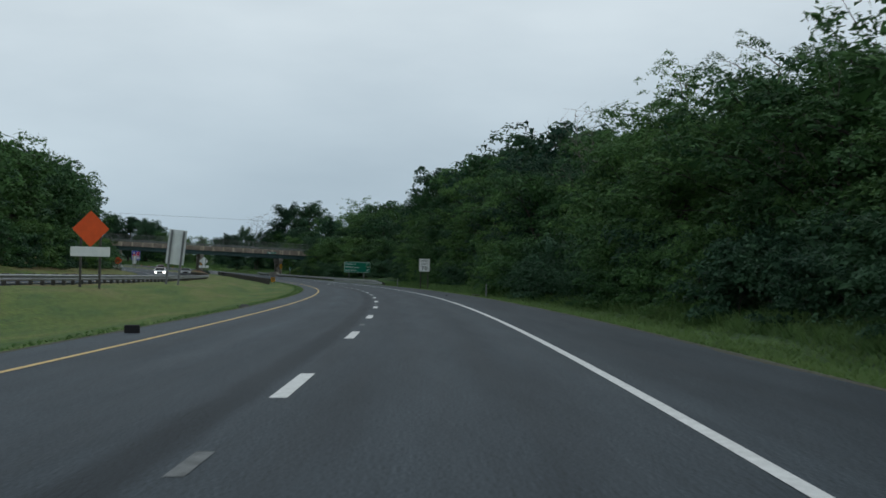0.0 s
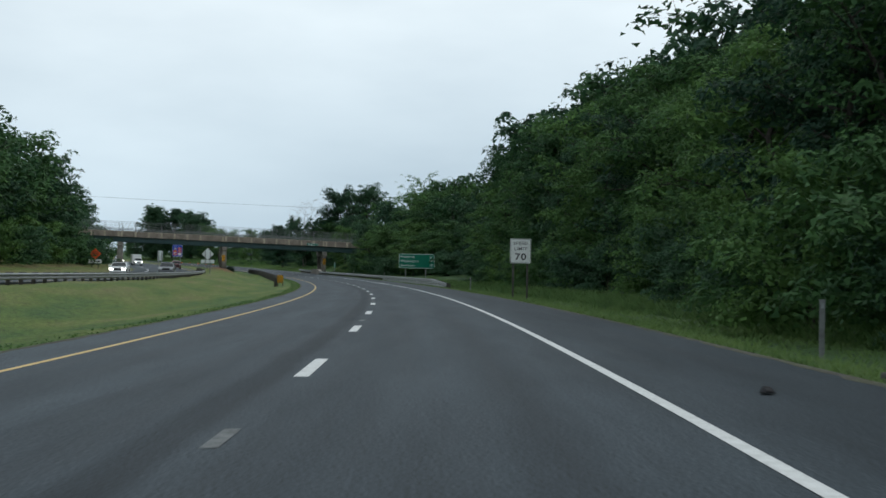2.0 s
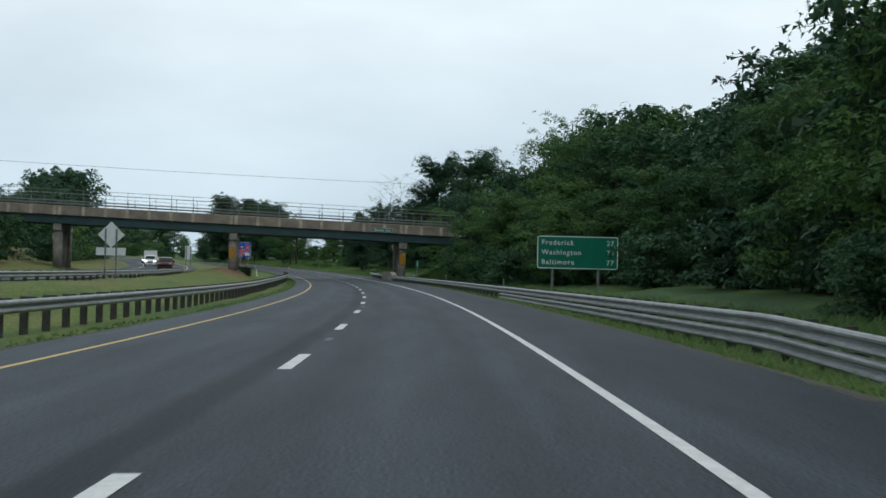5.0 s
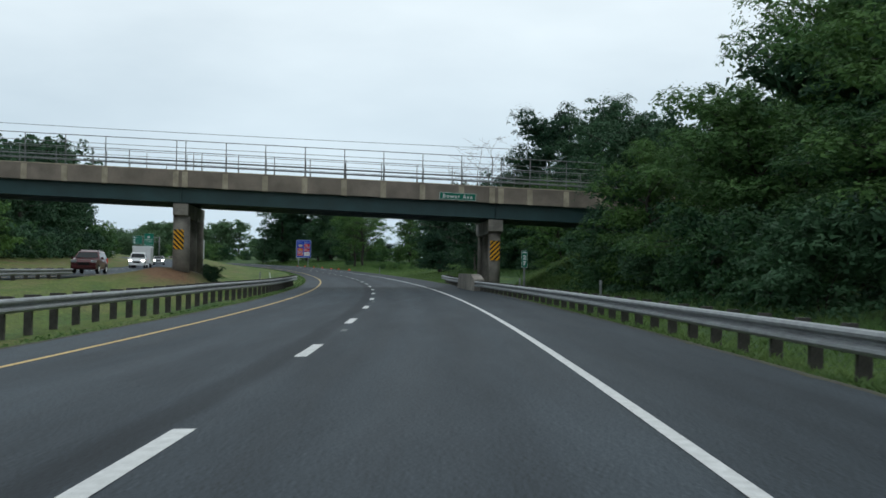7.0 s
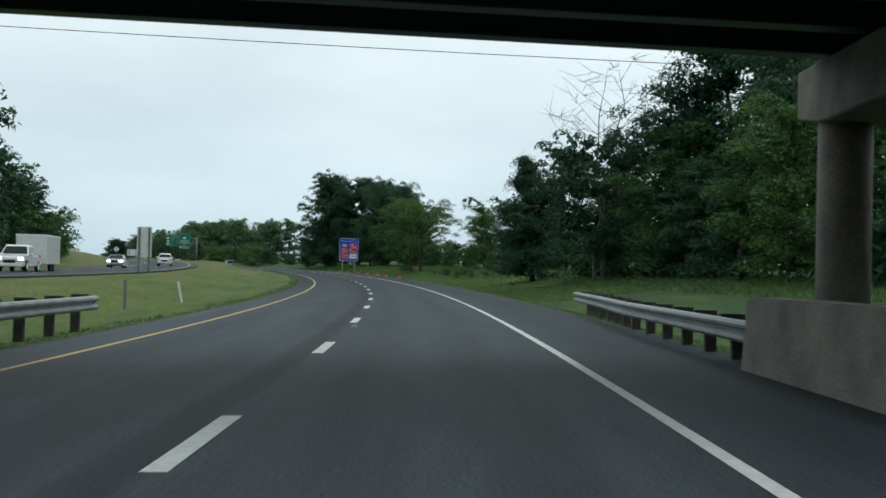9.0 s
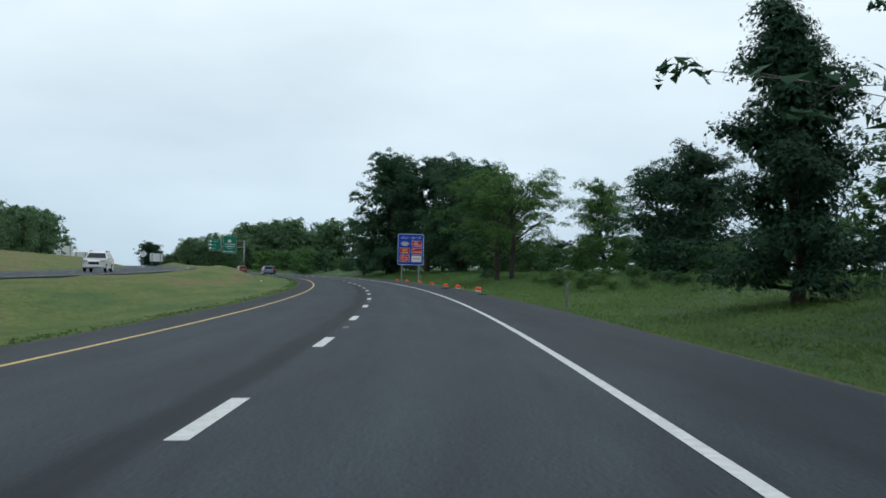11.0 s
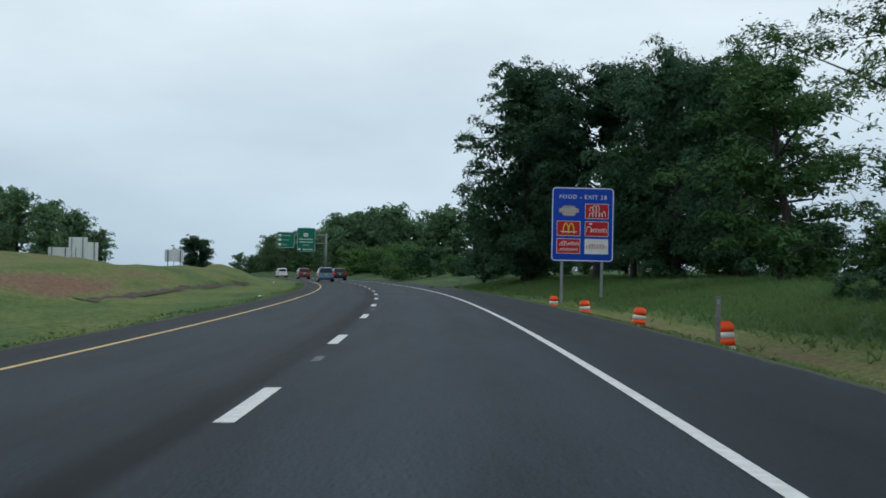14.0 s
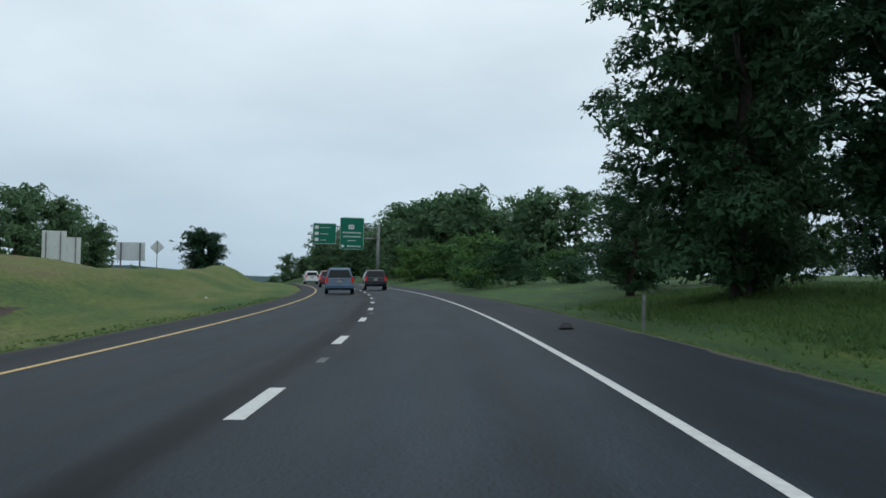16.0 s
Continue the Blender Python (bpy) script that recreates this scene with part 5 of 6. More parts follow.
lettering("70", sg, 0.38, SIGN_BLACK, 0, zc - 0.52, -0.008, weight=0.008, space=1.12, width=1.2)
for x in (-0.42, 0.42):
    upright(sg, x, -0.3, zc + 0.65, 0.004, "timber", POST_BROWN)

# distance sign
sg, base = sign_at("distance_sign", 259.1, 11.8, "green distance sign with white place names on two steel posts")
zc = base + 2.76
plate("panel", sg, 5.25, 2.12, SIGN_GREEN, 0, zc, -0.006, 0.0, 0.16)
border("border", sg, 5.2, 2.07, 0.05, SIGN_WHITE, 0, zc, -0.010, 0.15)
for i, (a, b) in enumerate((("Frederick", "27"), ("Washington", "74"), ("Baltimore", "77"))):
    z = zc + 0.48 - 0.62 * i
    lettering(a, sg, 0.31, SIGN_WHITE, -2.33, z, -0.010, "LEFT", 0.003, 1.2)
    lettering(b, sg, 0.31, SIGN_WHITE, 2.33, z, -0.010, "RIGHT", 0.003, 1.12)
upright(sg, -1.6, -0.4, zc + 0.9)
upright(sg, 1.35, -0.4, zc + 0.9)

# street name plate on the bridge's parapet
sg = thing("street_name_sign", spot(328.2, 3.35, 0, z=float(grade(328.2)) + soffit(3.35) + 1.24) @ pose(0, -0.105, 0, 0, 1.9, 0), "green street name sign with white letters on the parapet", "road sign")
plate("panel", sg, 2.3, 0.45, SIGN_GREEN, 0, 0, -0.012, 0.006, 0.02)
border("border", sg, 2.28, 0.43, 0.02, SIGN_WHITE, 0, 0, -0.016, 0.02)
lettering("Bower Ave", sg, 0.24, SIGN_WHITE, 0, -0.11, -0.016, weight=0.006, space=1.22)

def squiggle(name, parent, x, z, width, height, waves, r, material, y=-0.014):
    """A looping stroke on a sign panel, its loops of uneven height."""
    bm = bmesh.new()
    n = waves * 10
    pitch = width / waves
    prev = None
    for k in range(n + 1):
        a = 2 * math.pi * k / 10
        tall = height * (0.5 if (k // 10) % 3 else 0.34)
        p = (x - width / 2 + pitch * k / 10 - 0.3 * pitch * math.sin(a), y, z - 0.5 * height + tall - tall * math.cos(a))
        if prev:
            cyl(bm, prev, p, r, None, 5)
        prev = p
    return part(name, bm, material, parent)


# food services sign
sg, base = sign_at("services_sign", 570.6, 10.4, "blue food services sign with six logo panels on two posts")
zc = base + 4.28
plate("panel", sg, 3.74, 4.42, SIGN_BLUE, 0, zc, -0.006, 0.0, 0.24)
border("border", sg, 3.68, 4.36, 0.055, SIGN_WHITE, 0, zc, -0.010, 0.22)
lettering("FOOD - EXIT 28", sg, 0.235, SIGN_WHITE, 0, zc + 1.52, -0.010, weight=0.002, space=1.22)
for row in range(3):
    for col in range(2):
        x, z = (-0.84, 0.84)[col], zc + 0.80 - 1.05 * row
        if (row, col) == (0, 0):
            crest_ = part("logo_panel", rounded(bmesh.new(), 0.86, 0.62, 0.2, -0.011, -0.007, cx=x, cz=z), SIGN_TAN, sg, "tan crest logo shape")
            plate("logo_band", crest_, 1.2, 0.26, SIGN_TAN, x, z + 0.02, -0.014, -0.0112, 0.05)
            squiggle("logo_stroke", crest_, x, z + 0.05, 1.0, 0.22, 7, 0.016, SIGN_WHITE, -0.017)
            squiggle("logo_stroke", crest_, x, z - 0.18, 0.6, 0.16, 5, 0.014, SIGN_WHITE, -0.017)
            continue
        lp = plate("logo_panel", sg, 1.38, 0.86, SIGN_WHITE if (row, col) == (2, 1) else SIGN_RED, x, z, -0.011, -0.007, 0.02)
        border("logo_border", lp, 1.42, 0.90, 0.03, SIGN_WHITE, x, z, -0.015, 0.02)
        ink = SIGN_RED if (row, col) == (2, 1) else SIGN_WHITE
        if (row, col) == (1, 0):
            for sx in (-0.16, 0.16):
                bm = bmesh.new()
                prev = None
                for k in range(13):
                    a = math.pi * k / 12
                    p = (x + sx + 0.165 * math.cos(a), -0.014, z - 0.31 + 0.62 * math.sin(a))
                    if prev:
                        cyl(bm, prev, p, 0.042, None, 6)
                    prev = p
                part("logo_arch", bm, SIGN_GOLD, lp)
            plate("logo_bar", lp, 0.95, 0.05, ink, x, z - 0.2, -0.021, -0.0175, 0.01)
        else:
            # each word one looping stroke: loops, height, width, place
            words = {(0, 1): ((3, 0.34, 0.55, -0.14, 0.18), (5, 0.32, 0.95, 0.04, -0.17)), (1, 1): ((1, 0.5, 0.26, -0.46, 0.06), (6, 0.22, 0.92, 0.12, -0.1)), (2, 0): ((3, 0.26, 0.42, -0.30, 0.15), (5, 0.2, 0.62, 0.30, 0.14), (11, 0.15, 1.1, 0.0, -0.2)), (2, 1): ((7, 0.27, 1.15, 0.0, 0.0),)}[(row, col)]
            for waves, tall, wide_, dx, dz in words:
                squiggle("logo_stroke", lp, x + dx, z + dz, wide_, tall, waves, 0.02 if tall > 0.18 else 0.014, ink)
            if (row, col) == (1, 1):
                plate("logo_dot", lp, 0.2, 0.1, ink, x - 0.36, z + 0.3, -0.016, -0.0115, 0.04)
upright(sg, -1.2, -0.4, zc + 1.9, material=STEEL)
upright(sg, 1.2, -0.4, zc + 1.9, material=STEEL)


# hazard boards
def hazard(name, m, w, h, lean, label):
    """Yellow board with slanted black stripes."""
    root = thing(name, m, label, "hazard marker", "hazard markers")
    plate("panel", root, w, h, SIGN_YELLOW, 0, 0, -0.004, 0.004, 0.02)
    n = int(h / 0.28) + 3
    for k in range(-2, n + 2):
        z = -h / 2 + k * 0.30
        pts = [(-w / 2, z), (w / 2, z + lean * w), (w / 2, z + lean * w + 0.15), (-w / 2, z + 0.15)]
        for side in (1, -1):          # cut at the board's lower and upper edge
            cut = []
            for (xa, za), (xb, zb) in zip(pts, pts[1:] + pts[:1]):
                da, db = h / 2 + side * za, h / 2 + side * zb
                if da >= 0:
                    cut.append((xa, za))
                if da * db < 0:
                    f = da / (da - db)
                    cut.append((xa + f * (xb - xa), za + f * (zb - za)))
            pts = cut
            if len(pts) < 3:
                break
        if len(pts) < 3:
            continue
        bm = bmesh.new()
        f = bm.faces.new([bm.verts.new((x, -0.008, zz)) for x, zz in pts])
        e = bmesh.ops.extrude_face_region(bm, geom=[f])
        bmesh.ops.translate(bm, vec=(0, 0.003, 0), verts=[v for v in e["geom"] if isinstance(v, bmesh.types.BMVert)])
        bmesh.ops.recalc_face_normals(bm, faces=bm.faces)
        part("stripe", bm, SIGN_BLACK, root)
    return root


hz = hazard("hazard_marker", spot(328.2, 5.82, 0, z=float(grade(328.2)) + 2.54) @ pose(0, 0.62, 0), 0.62, 1.24, 1.0, "yellow and black striped hazard board on the bridge column")
hz = hazard("hazard_marker", spot(328.2, -13.9, 0, z=float(grade(328.2)) + 2.85) @ pose(0, 0.55, 0), 0.62, 1.24, -1.0, "yellow and black striped hazard board on the bridge column")
hz = hazard("hazard_marker", spot(203, -8.85, 0, 0.74), 0.62, 0.78, -1.0, "yellow and black striped hazard board at the rail's end")
upright(hz, -0.24, -0.95, 0.3, 0.01, "timber", POST_BROWN)
upright(hz, 0.24, -0.95, 0.3, 0.01, "timber", POST_BROWN)


# construction and diamond signs
def diamond(name, s, u, z, side, front, label, seen_back, plaque=None, turn=0.0, posts=(-0.4, 0.4), bars=False):
    root, base = sign_at(name, s, u, label, turn=turn)
    zc = base + z
    bm = rounded(bmesh.new(), side, side, 0.05, -0.006, 0.0)
    bmesh.ops.rotate(bm, cent=(0, 0, 0), matrix=Matrix.Rotation(radians(45), 3, "Y"), verts=bm.verts)
    bmesh.ops.translate(bm, vec=(0, 0, zc), verts=bm.verts)
    part("panel", bm, front, root)
    d = side * 0.7071
    for x in posts:
        upright(root, x, -0.3, zc + d - abs(x) - 0.12, -0.11 if seen_back else 0.004, "timber", STEEL_DULL if seen_back else POST_BROWN)
    if plaque:
        plate("plaque", root, plaque[0], plaque[1], SIGN_BACK if seen_back else SIGN_WHITE, 0, zc - d - plaque[1] / 2 + 0.02, -0.007, -0.001, 0.03)
        if bars:
            for k in (-1, 0, 1):
                plate("writing_bar", root, plaque[0] * 0.2, plaque[1] * 0.35, SIGN_BLACK, k * plaque[0] * 0.27, zc - d - plaque[1] / 2 + 0.02, -0.012, -0.0075, 0.01)
    if bars:
        for k in range(3):
            plate("writing_bar", root, d * (0.9, 1.2, 0.8)[k], 0.1, SIGN_BLACK, 0, zc + 0.25 - 0.25 * k, -0.012, -0.0065, 0.01)
    return root


diamond("roadworks_sign", 61.9, -15.2, 3.15, 1.22, SIGN_ORANGE, "faded orange diamond roadworks sign with white plaque on posts", False, (1.85, 0.45), posts=(-0.45, 0.45))
diamond("roadworks_sign", 272.3, -34.8, 3.1, 1.22, SIGN_ORANGE, "orange diamond roadworks sign with lettered white plaque", False, (1.9, 0.55), posts=(-0.45, 0.45), bars=True)
diamond("warning_sign", 263.1, -18.2, 3.3, 1.22, SIGN_BACK, "bare metal back of a diamond warning sign", True, (1.9, 0.5), posts=(-0.35, 0.35))
diamond("warning_sign", 735, -24.0, 4.2, 1.3, SIGN_BACK, "bare metal back of a small diamond sign", True, posts=(0,))
diamond("warning_sign", 700, -38.5, 3.3, 1.1, SIGN_BACK, "bare metal back of a small diamond sign", True, posts=(0,))


def sign_back(name, s, u, z, w, h, label, turn=0.0, posts=None, steps=()):
    """Back of a large sign: plates on posts, the posts on the seen side."""
    root, base = sign_at(name, s, u, label, turn=turn)
    zc = base + z
    plate("panel", root, w, h, SIGN_BACK, 0, zc, -0.006, 0.006, 0.05)
    for dx, dz, sw, sh in steps:
        plate("panel", root, sw, sh, SIGN_BACK, dx, zc + dz, -0.006, 0.006, 0.05)
    for k in range(3):
        bm = boxed(-w / 2 + 0.03, w / 2 - 0.03, -0.035, -0.007, zc - h * 0.36 + k * h * 0.36 - 0.03, zc - h * 0.36 + k * h * 0.36 + 0.03)
        part("stiffener", bm, SIGN_BACK, root)
    for x in posts or (-w * 0.33, w * 0.33):
        upright(root, x, -0.4, zc + h * 0.47, -0.19, material=STEEL_DULL)
    return root


lean_ = sign_back("sign_back", 92.5, -15.6, 3.0, 1.25, 2.45, "grey metal back of a tall leaning median sign", 6)
lean_.matrix_world = lean_.matrix_world @ pose(0, 0, 0, 0, 5.5, 0)
sign_back("sign_back", 430.1, -20.0, 3.0, 1.25, 2.6, "grey metal back of a tall sign on two posts", 0)
sign_back("sign_back", 352, -36.5, 3.6, 1.6, 2.3, "grey metal back of a sign beyond the opposite carriageway", 0)
sign_back("sign_back", 787.4, -42.3, 5.0, 3.9, 5.6, "tall pale back of a stepped direction sign", 0, (-1.3, 1.0, 3.4), ((3.1, -0.5, 2.25, 4.6),))
sign_back("sign_back", 698.4, -23.8, 3.1, 2.85, 1.85, "pale back of a wide sign on two posts", 0)
sign_back("sign_back", 695.6, -40.6, 2.9, 3.0, 2.0, "pale back of a wide sign on two posts", 0)

# small blue plates far under the bridge
sg, base = sign_at("mile_marker", 317.1, 6.25, "narrow green mile marker with white numerals on one post")
zc = base + 1.95
plate("panel", sg, 0.32, 0.92, SIGN_GREEN, 0, zc, -0.004, 0.0, 0.02)
border("border", sg, 0.31, 0.91, 0.012, SIGN_WHITE, 0, zc, -0.008, 0.02)
plate("writing_bar", sg, 0.2, 0.05, SIGN_WHITE, 0, zc + 0.35, -0.008, -0.0045, 0.005)
lettering("2", sg, 0.22, SIGN_WHITE, 0, zc - 0.02, -0.008, weight=0.01)
lettering("7", sg, 0.22, SIGN_WHITE, 0, zc - 0.34, -0.008, weight=0.01)
upright(sg, 0, -0.3, zc + 0.4, 0.004, "timber", STEEL_DULL)

# overhead direction signs on a cantilever
sg, base = sign_at("overhead_sign_gantry", 773.5, 9.2, "two green overhead direction signs on a steel cantilever", "overhead sign")
bm = bmesh.new()
cyl(bm, (0, 0.6, -0.4), (0, 0.6, base + 9.6), 0.3, 0.22, 14)
part("mast", bm, STEEL_DULL, sg, "", True)
for z in (base + 7.4, base + 9.2):
    bm = bmesh.new()
    cyl(bm, (0, 0.6, z), (-10.9, 0.6, z), 0.1, None, 10)
    part("arm", bm, STEEL, sg, "", True)
for k in range(9):
    bm = bmesh.new()
    x = -1.2 * k - 0.2
    cyl(bm, (x, 0.6, base + 7.4), (x - 1.2, 0.6, base + 9.2), 0.04, None, 6)
    part("brace", bm, STEEL, sg)
for x, z, w, h, rows in ((-8.75, 7.95, 3.7, 3.3, 3), (-4.35, 8.1, 3.85, 5.1, 4)):
    p = plate("panel", sg, w, h, SIGN_GREEN, x, base + z, -0.006, 0.0, 0.2, "green panel with unreadable white writing")
    border("panel_border", p, w - 0.04, h - 0.04, 0.04, SIGN_WHITE, x, base + z, -0.010, 0.18)
    if rows == 3:
        for r, long in enumerate((1.9, 1.5, 1.2)):
            zz = base + z + 1.0 - 0.98 * r
            plate("route_shield", p, 0.62, 0.5, SIGN_WHITE, x - 1.25, zz, -0.012, -0.0065, 0.12)
            for k in range(int(long / 0.34)):
                plate("writing_bar", p, 0.2 + 0.06 * ((k + r) % 2), 0.1, SIGN_WHITE, x - 0.55 + 0.34 * k, zz - 0.05, -0.012, -0.0065, 0.02)
    else:
        plate("route_shield", p, 0.95, 0.72, SIGN_WHITE, x - 0.1, base + z + 1.05, -0.012, -0.0065, 0.15)
        for dx in (-0.17, 0.17):
            plate("shield_bar", p, 0.13, 0.34, SIGN_BLACK, x - 0.1 + dx, base + z + 1.05, -0.016, -0.0125, 0.02)
        for zz, wide_, tall_, cells in ((0.12, 3.0, 0.24, 10), (-0.5, 2.8, 0.24, 11), (-1.15, 1.3, 0.14, 4), (-2.05, 2.2, 0.22, 6)):
            step = wide_ / cells
            off = 0.35 if zz < -2 else 0.0
            for k in range(cells):
                plate("writing_bar", p, step * 0.62, tall_ * (1.25 if k == 0 else 0.8 + 0.12 * (k % 3)), SIGN_WHITE, x + off - wide_ / 2 + step * (k + 0.5), base + z + zz, -0.012, -0.0065, 0.03)
        plate("exit_arrow", p, 0.5, 0.42, SIGN_WHITE, x - 1.45, base + z - 2.05, -0.012, -0.0065, 0.2)
    for dx in (-w * 0.3, w * 0.3):
        part("hanger", boxed(x + dx - 0.05, x + dx + 0.05, 0.004, 0.5, base + z - h * 0.4, base + z + h * 0.4), STEEL, sg)


# ---- guard rails ----
WPROF = [(0.0, -0.155), (0.055, -0.14), (0.085, -0.10), (0.078, -0.06), (0.0, -0.02), (0.0, 0.02), (0.078, 0.06), (0.085, 0.10), (0.06, 0.14), (0.0, 0.155)]
POST_MESH = {}


def post_mesh(kind, drop):
    key = (kind, drop)
    if key not in POST_MESH:
        bm = bmesh.new()
        if kind == "steel":
            box(bm, -0.05, 0.05, 0.0, 0.008, -drop, 0.72)
            box(bm, -0.05, 0.05, 0.142, 0.15, -drop, 0.72)
            box(bm, -0.004, 0.004, 0.008, 0.142, -drop, 0.72)
            box(bm, -0.045, 0.045, -0.15, -0.002, 0.40, 0.72)
        else:
            box(bm, -0.075, 0.075, 0.0, 0.18, -drop, 0.66 if kind == "low" else 0.76, 0.01)
            box(bm, -0.08, 0.08, -0.18, -0.002, 0.40, 0.76)
        me = bpy.data.meshes.new("rail_post")
        bm.to_mesh(me)
        bm.free()
        me.materials.append(POST_BROWN)
        POST_MESH[key] = me
    return POST_MESH[key]


def guard_rail(line, s0, s1, face, height, label, kind="timber", step=1.905, lower=None, z_of=None, sink=0.0):
    """A W-beam in lapped lengths on posts. line: (s, u) of its run; face: +1 where the beam faces to the road's right, -1 to its left."""
    ls, lu = [p[0] for p in line], [p[1] for p in line]
    root = thing("guard_rail", spot(s0, float(np.interp(s0, ls, lu))), label, "guard rail")
    inv = root.matrix_world.inverted()

    def place(s, d, z):
        u = float(np.interp(s, ls, lu)) + face * d
        x, y = plan(s, u)
        return inv @ Vector((float(x), float(y), z_of(s, u) + z - sink * max(0.0, 1 - (s - s0) / 12.0)))

    def beam(a, b, mid):
        ns = 3
        verts, faces = [], []
        for i in range(ns + 1):
            s = a + (b - a) * i / ns
            for d, z in WPROF:
                verts.append(place(s, d, mid + z))
            for d, z in WPROF[::-1]:
                verts.append(place(s, d - 0.006, mid + z))
        k = len(WPROF) * 2
        for i in range(ns):
            for j in range(k):
                q, w = i * k + j, i * k + (j + 1) % k
                faces.append((q, w, w + k, q + k))
        faces.append(tuple(range(k)))
        faces.append(tuple(range(ns * k, ns * k + k))[::-1])
        o = mesh_object("beam", verts, faces, STEEL, root)
        return o

    a = s0
    while a < s1 - 0.1:
        b = min(a + 3.81, s1)
        beam(a, b + (0.25 if b < s1 else 0), height - 0.155)
        if lower and lower[0] <= a < lower[1]:
            beam(a, b, height - 0.50)
        a = b
    s = s0 + 0.3
    while s < s1:
        u = float(np.interp(s, ls, lu)) - face * 0.19
        x, y = plan(s, u)
        zz = z_of(s, u)
        o = new("rail_post", post_mesh(kind, 0.9))
        o.parent = root
        h = math.degrees(float(heading(s)))
        o.matrix_basis = inv @ pose(float(x), float(y), zz + height - 0.72 - sink * max(0.0, 1 - (s - s0) / 12.0), 0, 0, h + (90 if face < 0 else -90) + 180)
        s += step
    return root


def verge(s, u):
    return float(grade(s)) + min(max(u, -7.0), 4.7) * BANK - 0.05


guard_rail([(185, 6.4), (200, 6.3), (215, 6.0), (249, 5.3), (263, 5.05), (300, 4.5), (324, 4.1)], 188.5, 323.2, -1, 0.62, "galvanised steel guard rail on dark timber posts", kind="low", lower=(185, 243.5), z_of=verge, sink=0.3)
guard_rail([(334, 4.1), (346, 4.25), (352, 4.6), (360, 5.0)], 334.5, 359.5, -1, 0.68, "galvanised steel guard rail on dark timber posts", z_of=verge)


def median_edge(s, u):
    return verge(s, u) - float(np.interp(s, [214, 262, 300], [0.10, 0.10, 0.0]))


def far_verge(s, u):
    return float(grade(s)) + float(opposite(s)) - 0.2


guard_rail([(203, -9.1), (232, -8.95), (276, -8.7), (303, -8.1), (320, -7.5), (346, -7.25)], 204, 345.8, 1, 0.76, "galvanised steel guard rail along the median edge", z_of=median_edge)
guard_rail([(-60, -18.7), (250, -18.6), (330, -19.0), (350, -19.3)], -40, 322, 1, 0.74, "steel guard rail with dark posts beside the opposite carriageway", z_of=far_verge, step=2.4)

# concrete wall at the foot of the near pier
bm = bmesh.new()
v = []
wall_line = [(322.8, 0.75), (325.4, 1.03), (331, 1.03), (334.6, 1.03)]
wall_root = thing("crash_wall", spot(330, 4.4, 0, z=float(grade(330))), "stained concrete crash wall at the bridge pier's foot", "crash wall")
winv = wall_root.matrix_world.inverted()
for s, h in wall_line:
    for u, z in ((3.92, -0.3), (4.02, h), (4.62, h), (4.72, -0.3)):
        x, y = plan(s, u)
        v.append(bm.verts.new(winv @ Vector((float(x), float(y), float(grade(s)) + z))))
for i in range(len(wall_line) - 1):
    for j in range(4):
        q, w = i * 4 + j, i * 4 + (j + 1) % 4
        bm.faces.new((v[q], v[w], v[w + 4], v[q + 4]))
bm.faces.new(v[:4])
bm.faces.new(v[-4:][::-1])
bmesh.ops.recalc_face_normals(bm, faces=bm.faces)
bmesh.ops.bevel(bm, geom=[e for e in bm.edges if abs(e.verts[0].co.z - e.verts[1].co.z) < 0.4], offset=0.03, segments=2, affect="EDGES")
part("wall_body", bm, CONCRETE, wall_root)


# ---- traffic drums, delineators, litter ----
def drum():
    root = thing("traffic_drum", pose(0, 0, 0), "orange and white striped plastic traffic drum on the grass", "traffic drum", "traffic drums")
    bands = [(0.08, 0.22, DRUM_ORANGE), (0.22, 0.38, DRUM_WHITE), (0.38, 0.57, DRUM_ORANGE), (0.57, 0.73, DRUM_WHITE), (0.73, 0.93, DRUM_ORANGE)]
    for z0, z1, m in bands:
        bm = bmesh.new()
        r = lambda z: 0.262 - 0.04 * z
        cyl(bm, (0, 0, z0), (0, 0, z1 - 0.015), r(z0), r(z1), 20)
        cyl(bm, (0, 0, z1 - 0.015), (0, 0, z1), r(z1) - 0.012, r(z1) - 0.012, 20)
        part("band", bm, m, root, "", True)
    bm = bmesh.new()
    cyl(bm, (0, 0, 0.93), (0, 0, 0.96), 0.20, 0.17, 16)
    box(bm, -0.13, 0.13, -0.02, 0.02, 0.96, 1.0, 0.008)
    part("handle", bm, DRUM_ORANGE, root)
    bm = bmesh.new()
    cyl(bm, (0, 0, 0), (0, 0, 0.1), 0.36, 0.34, 20)
    part("base", bm, RUBBER, root, "black rubber base")
    return root


first = drum()
for i, (s, u, tilt) in enumerate(((491.3, 7.5, 7), (502.7, 7.1, 8), (514.0, 7.3, 6), (527.0, 7.5, -3), (540.2, 7.6, 6), (551.6, 7.5, -4), (562.4, 7.5, 3))):
    m = spot(s, u, 0, -0.27) @ pose(0, 0, 0, tilt * 0.5, tilt, 0)
    if i == 0:
        first.matrix_basis = m
    else:
        copy_thing(first, m)


def delineator(s, u, h, lean, white):
    root = thing("delineator_post", spot(s, u, 0) @ pose(0, 0, 0, 0, lean, 0), "white plastic delineator post in the grass" if white else "weathered grey delineator post in the grass", "delineator", "delineator posts")
    bm = boxed(-0.05, 0.05, -0.012, 0.012, -0.3, h, 0.005)
    part("blade", bm, SIGN_WHITE if white else STEEL_DULL, root)
    part("reflector", boxed(-0.03, 0.03, -0.018, -0.0125, h - 0.16, h - 0.06), SIGN_WHITE if white else STEEL, root)


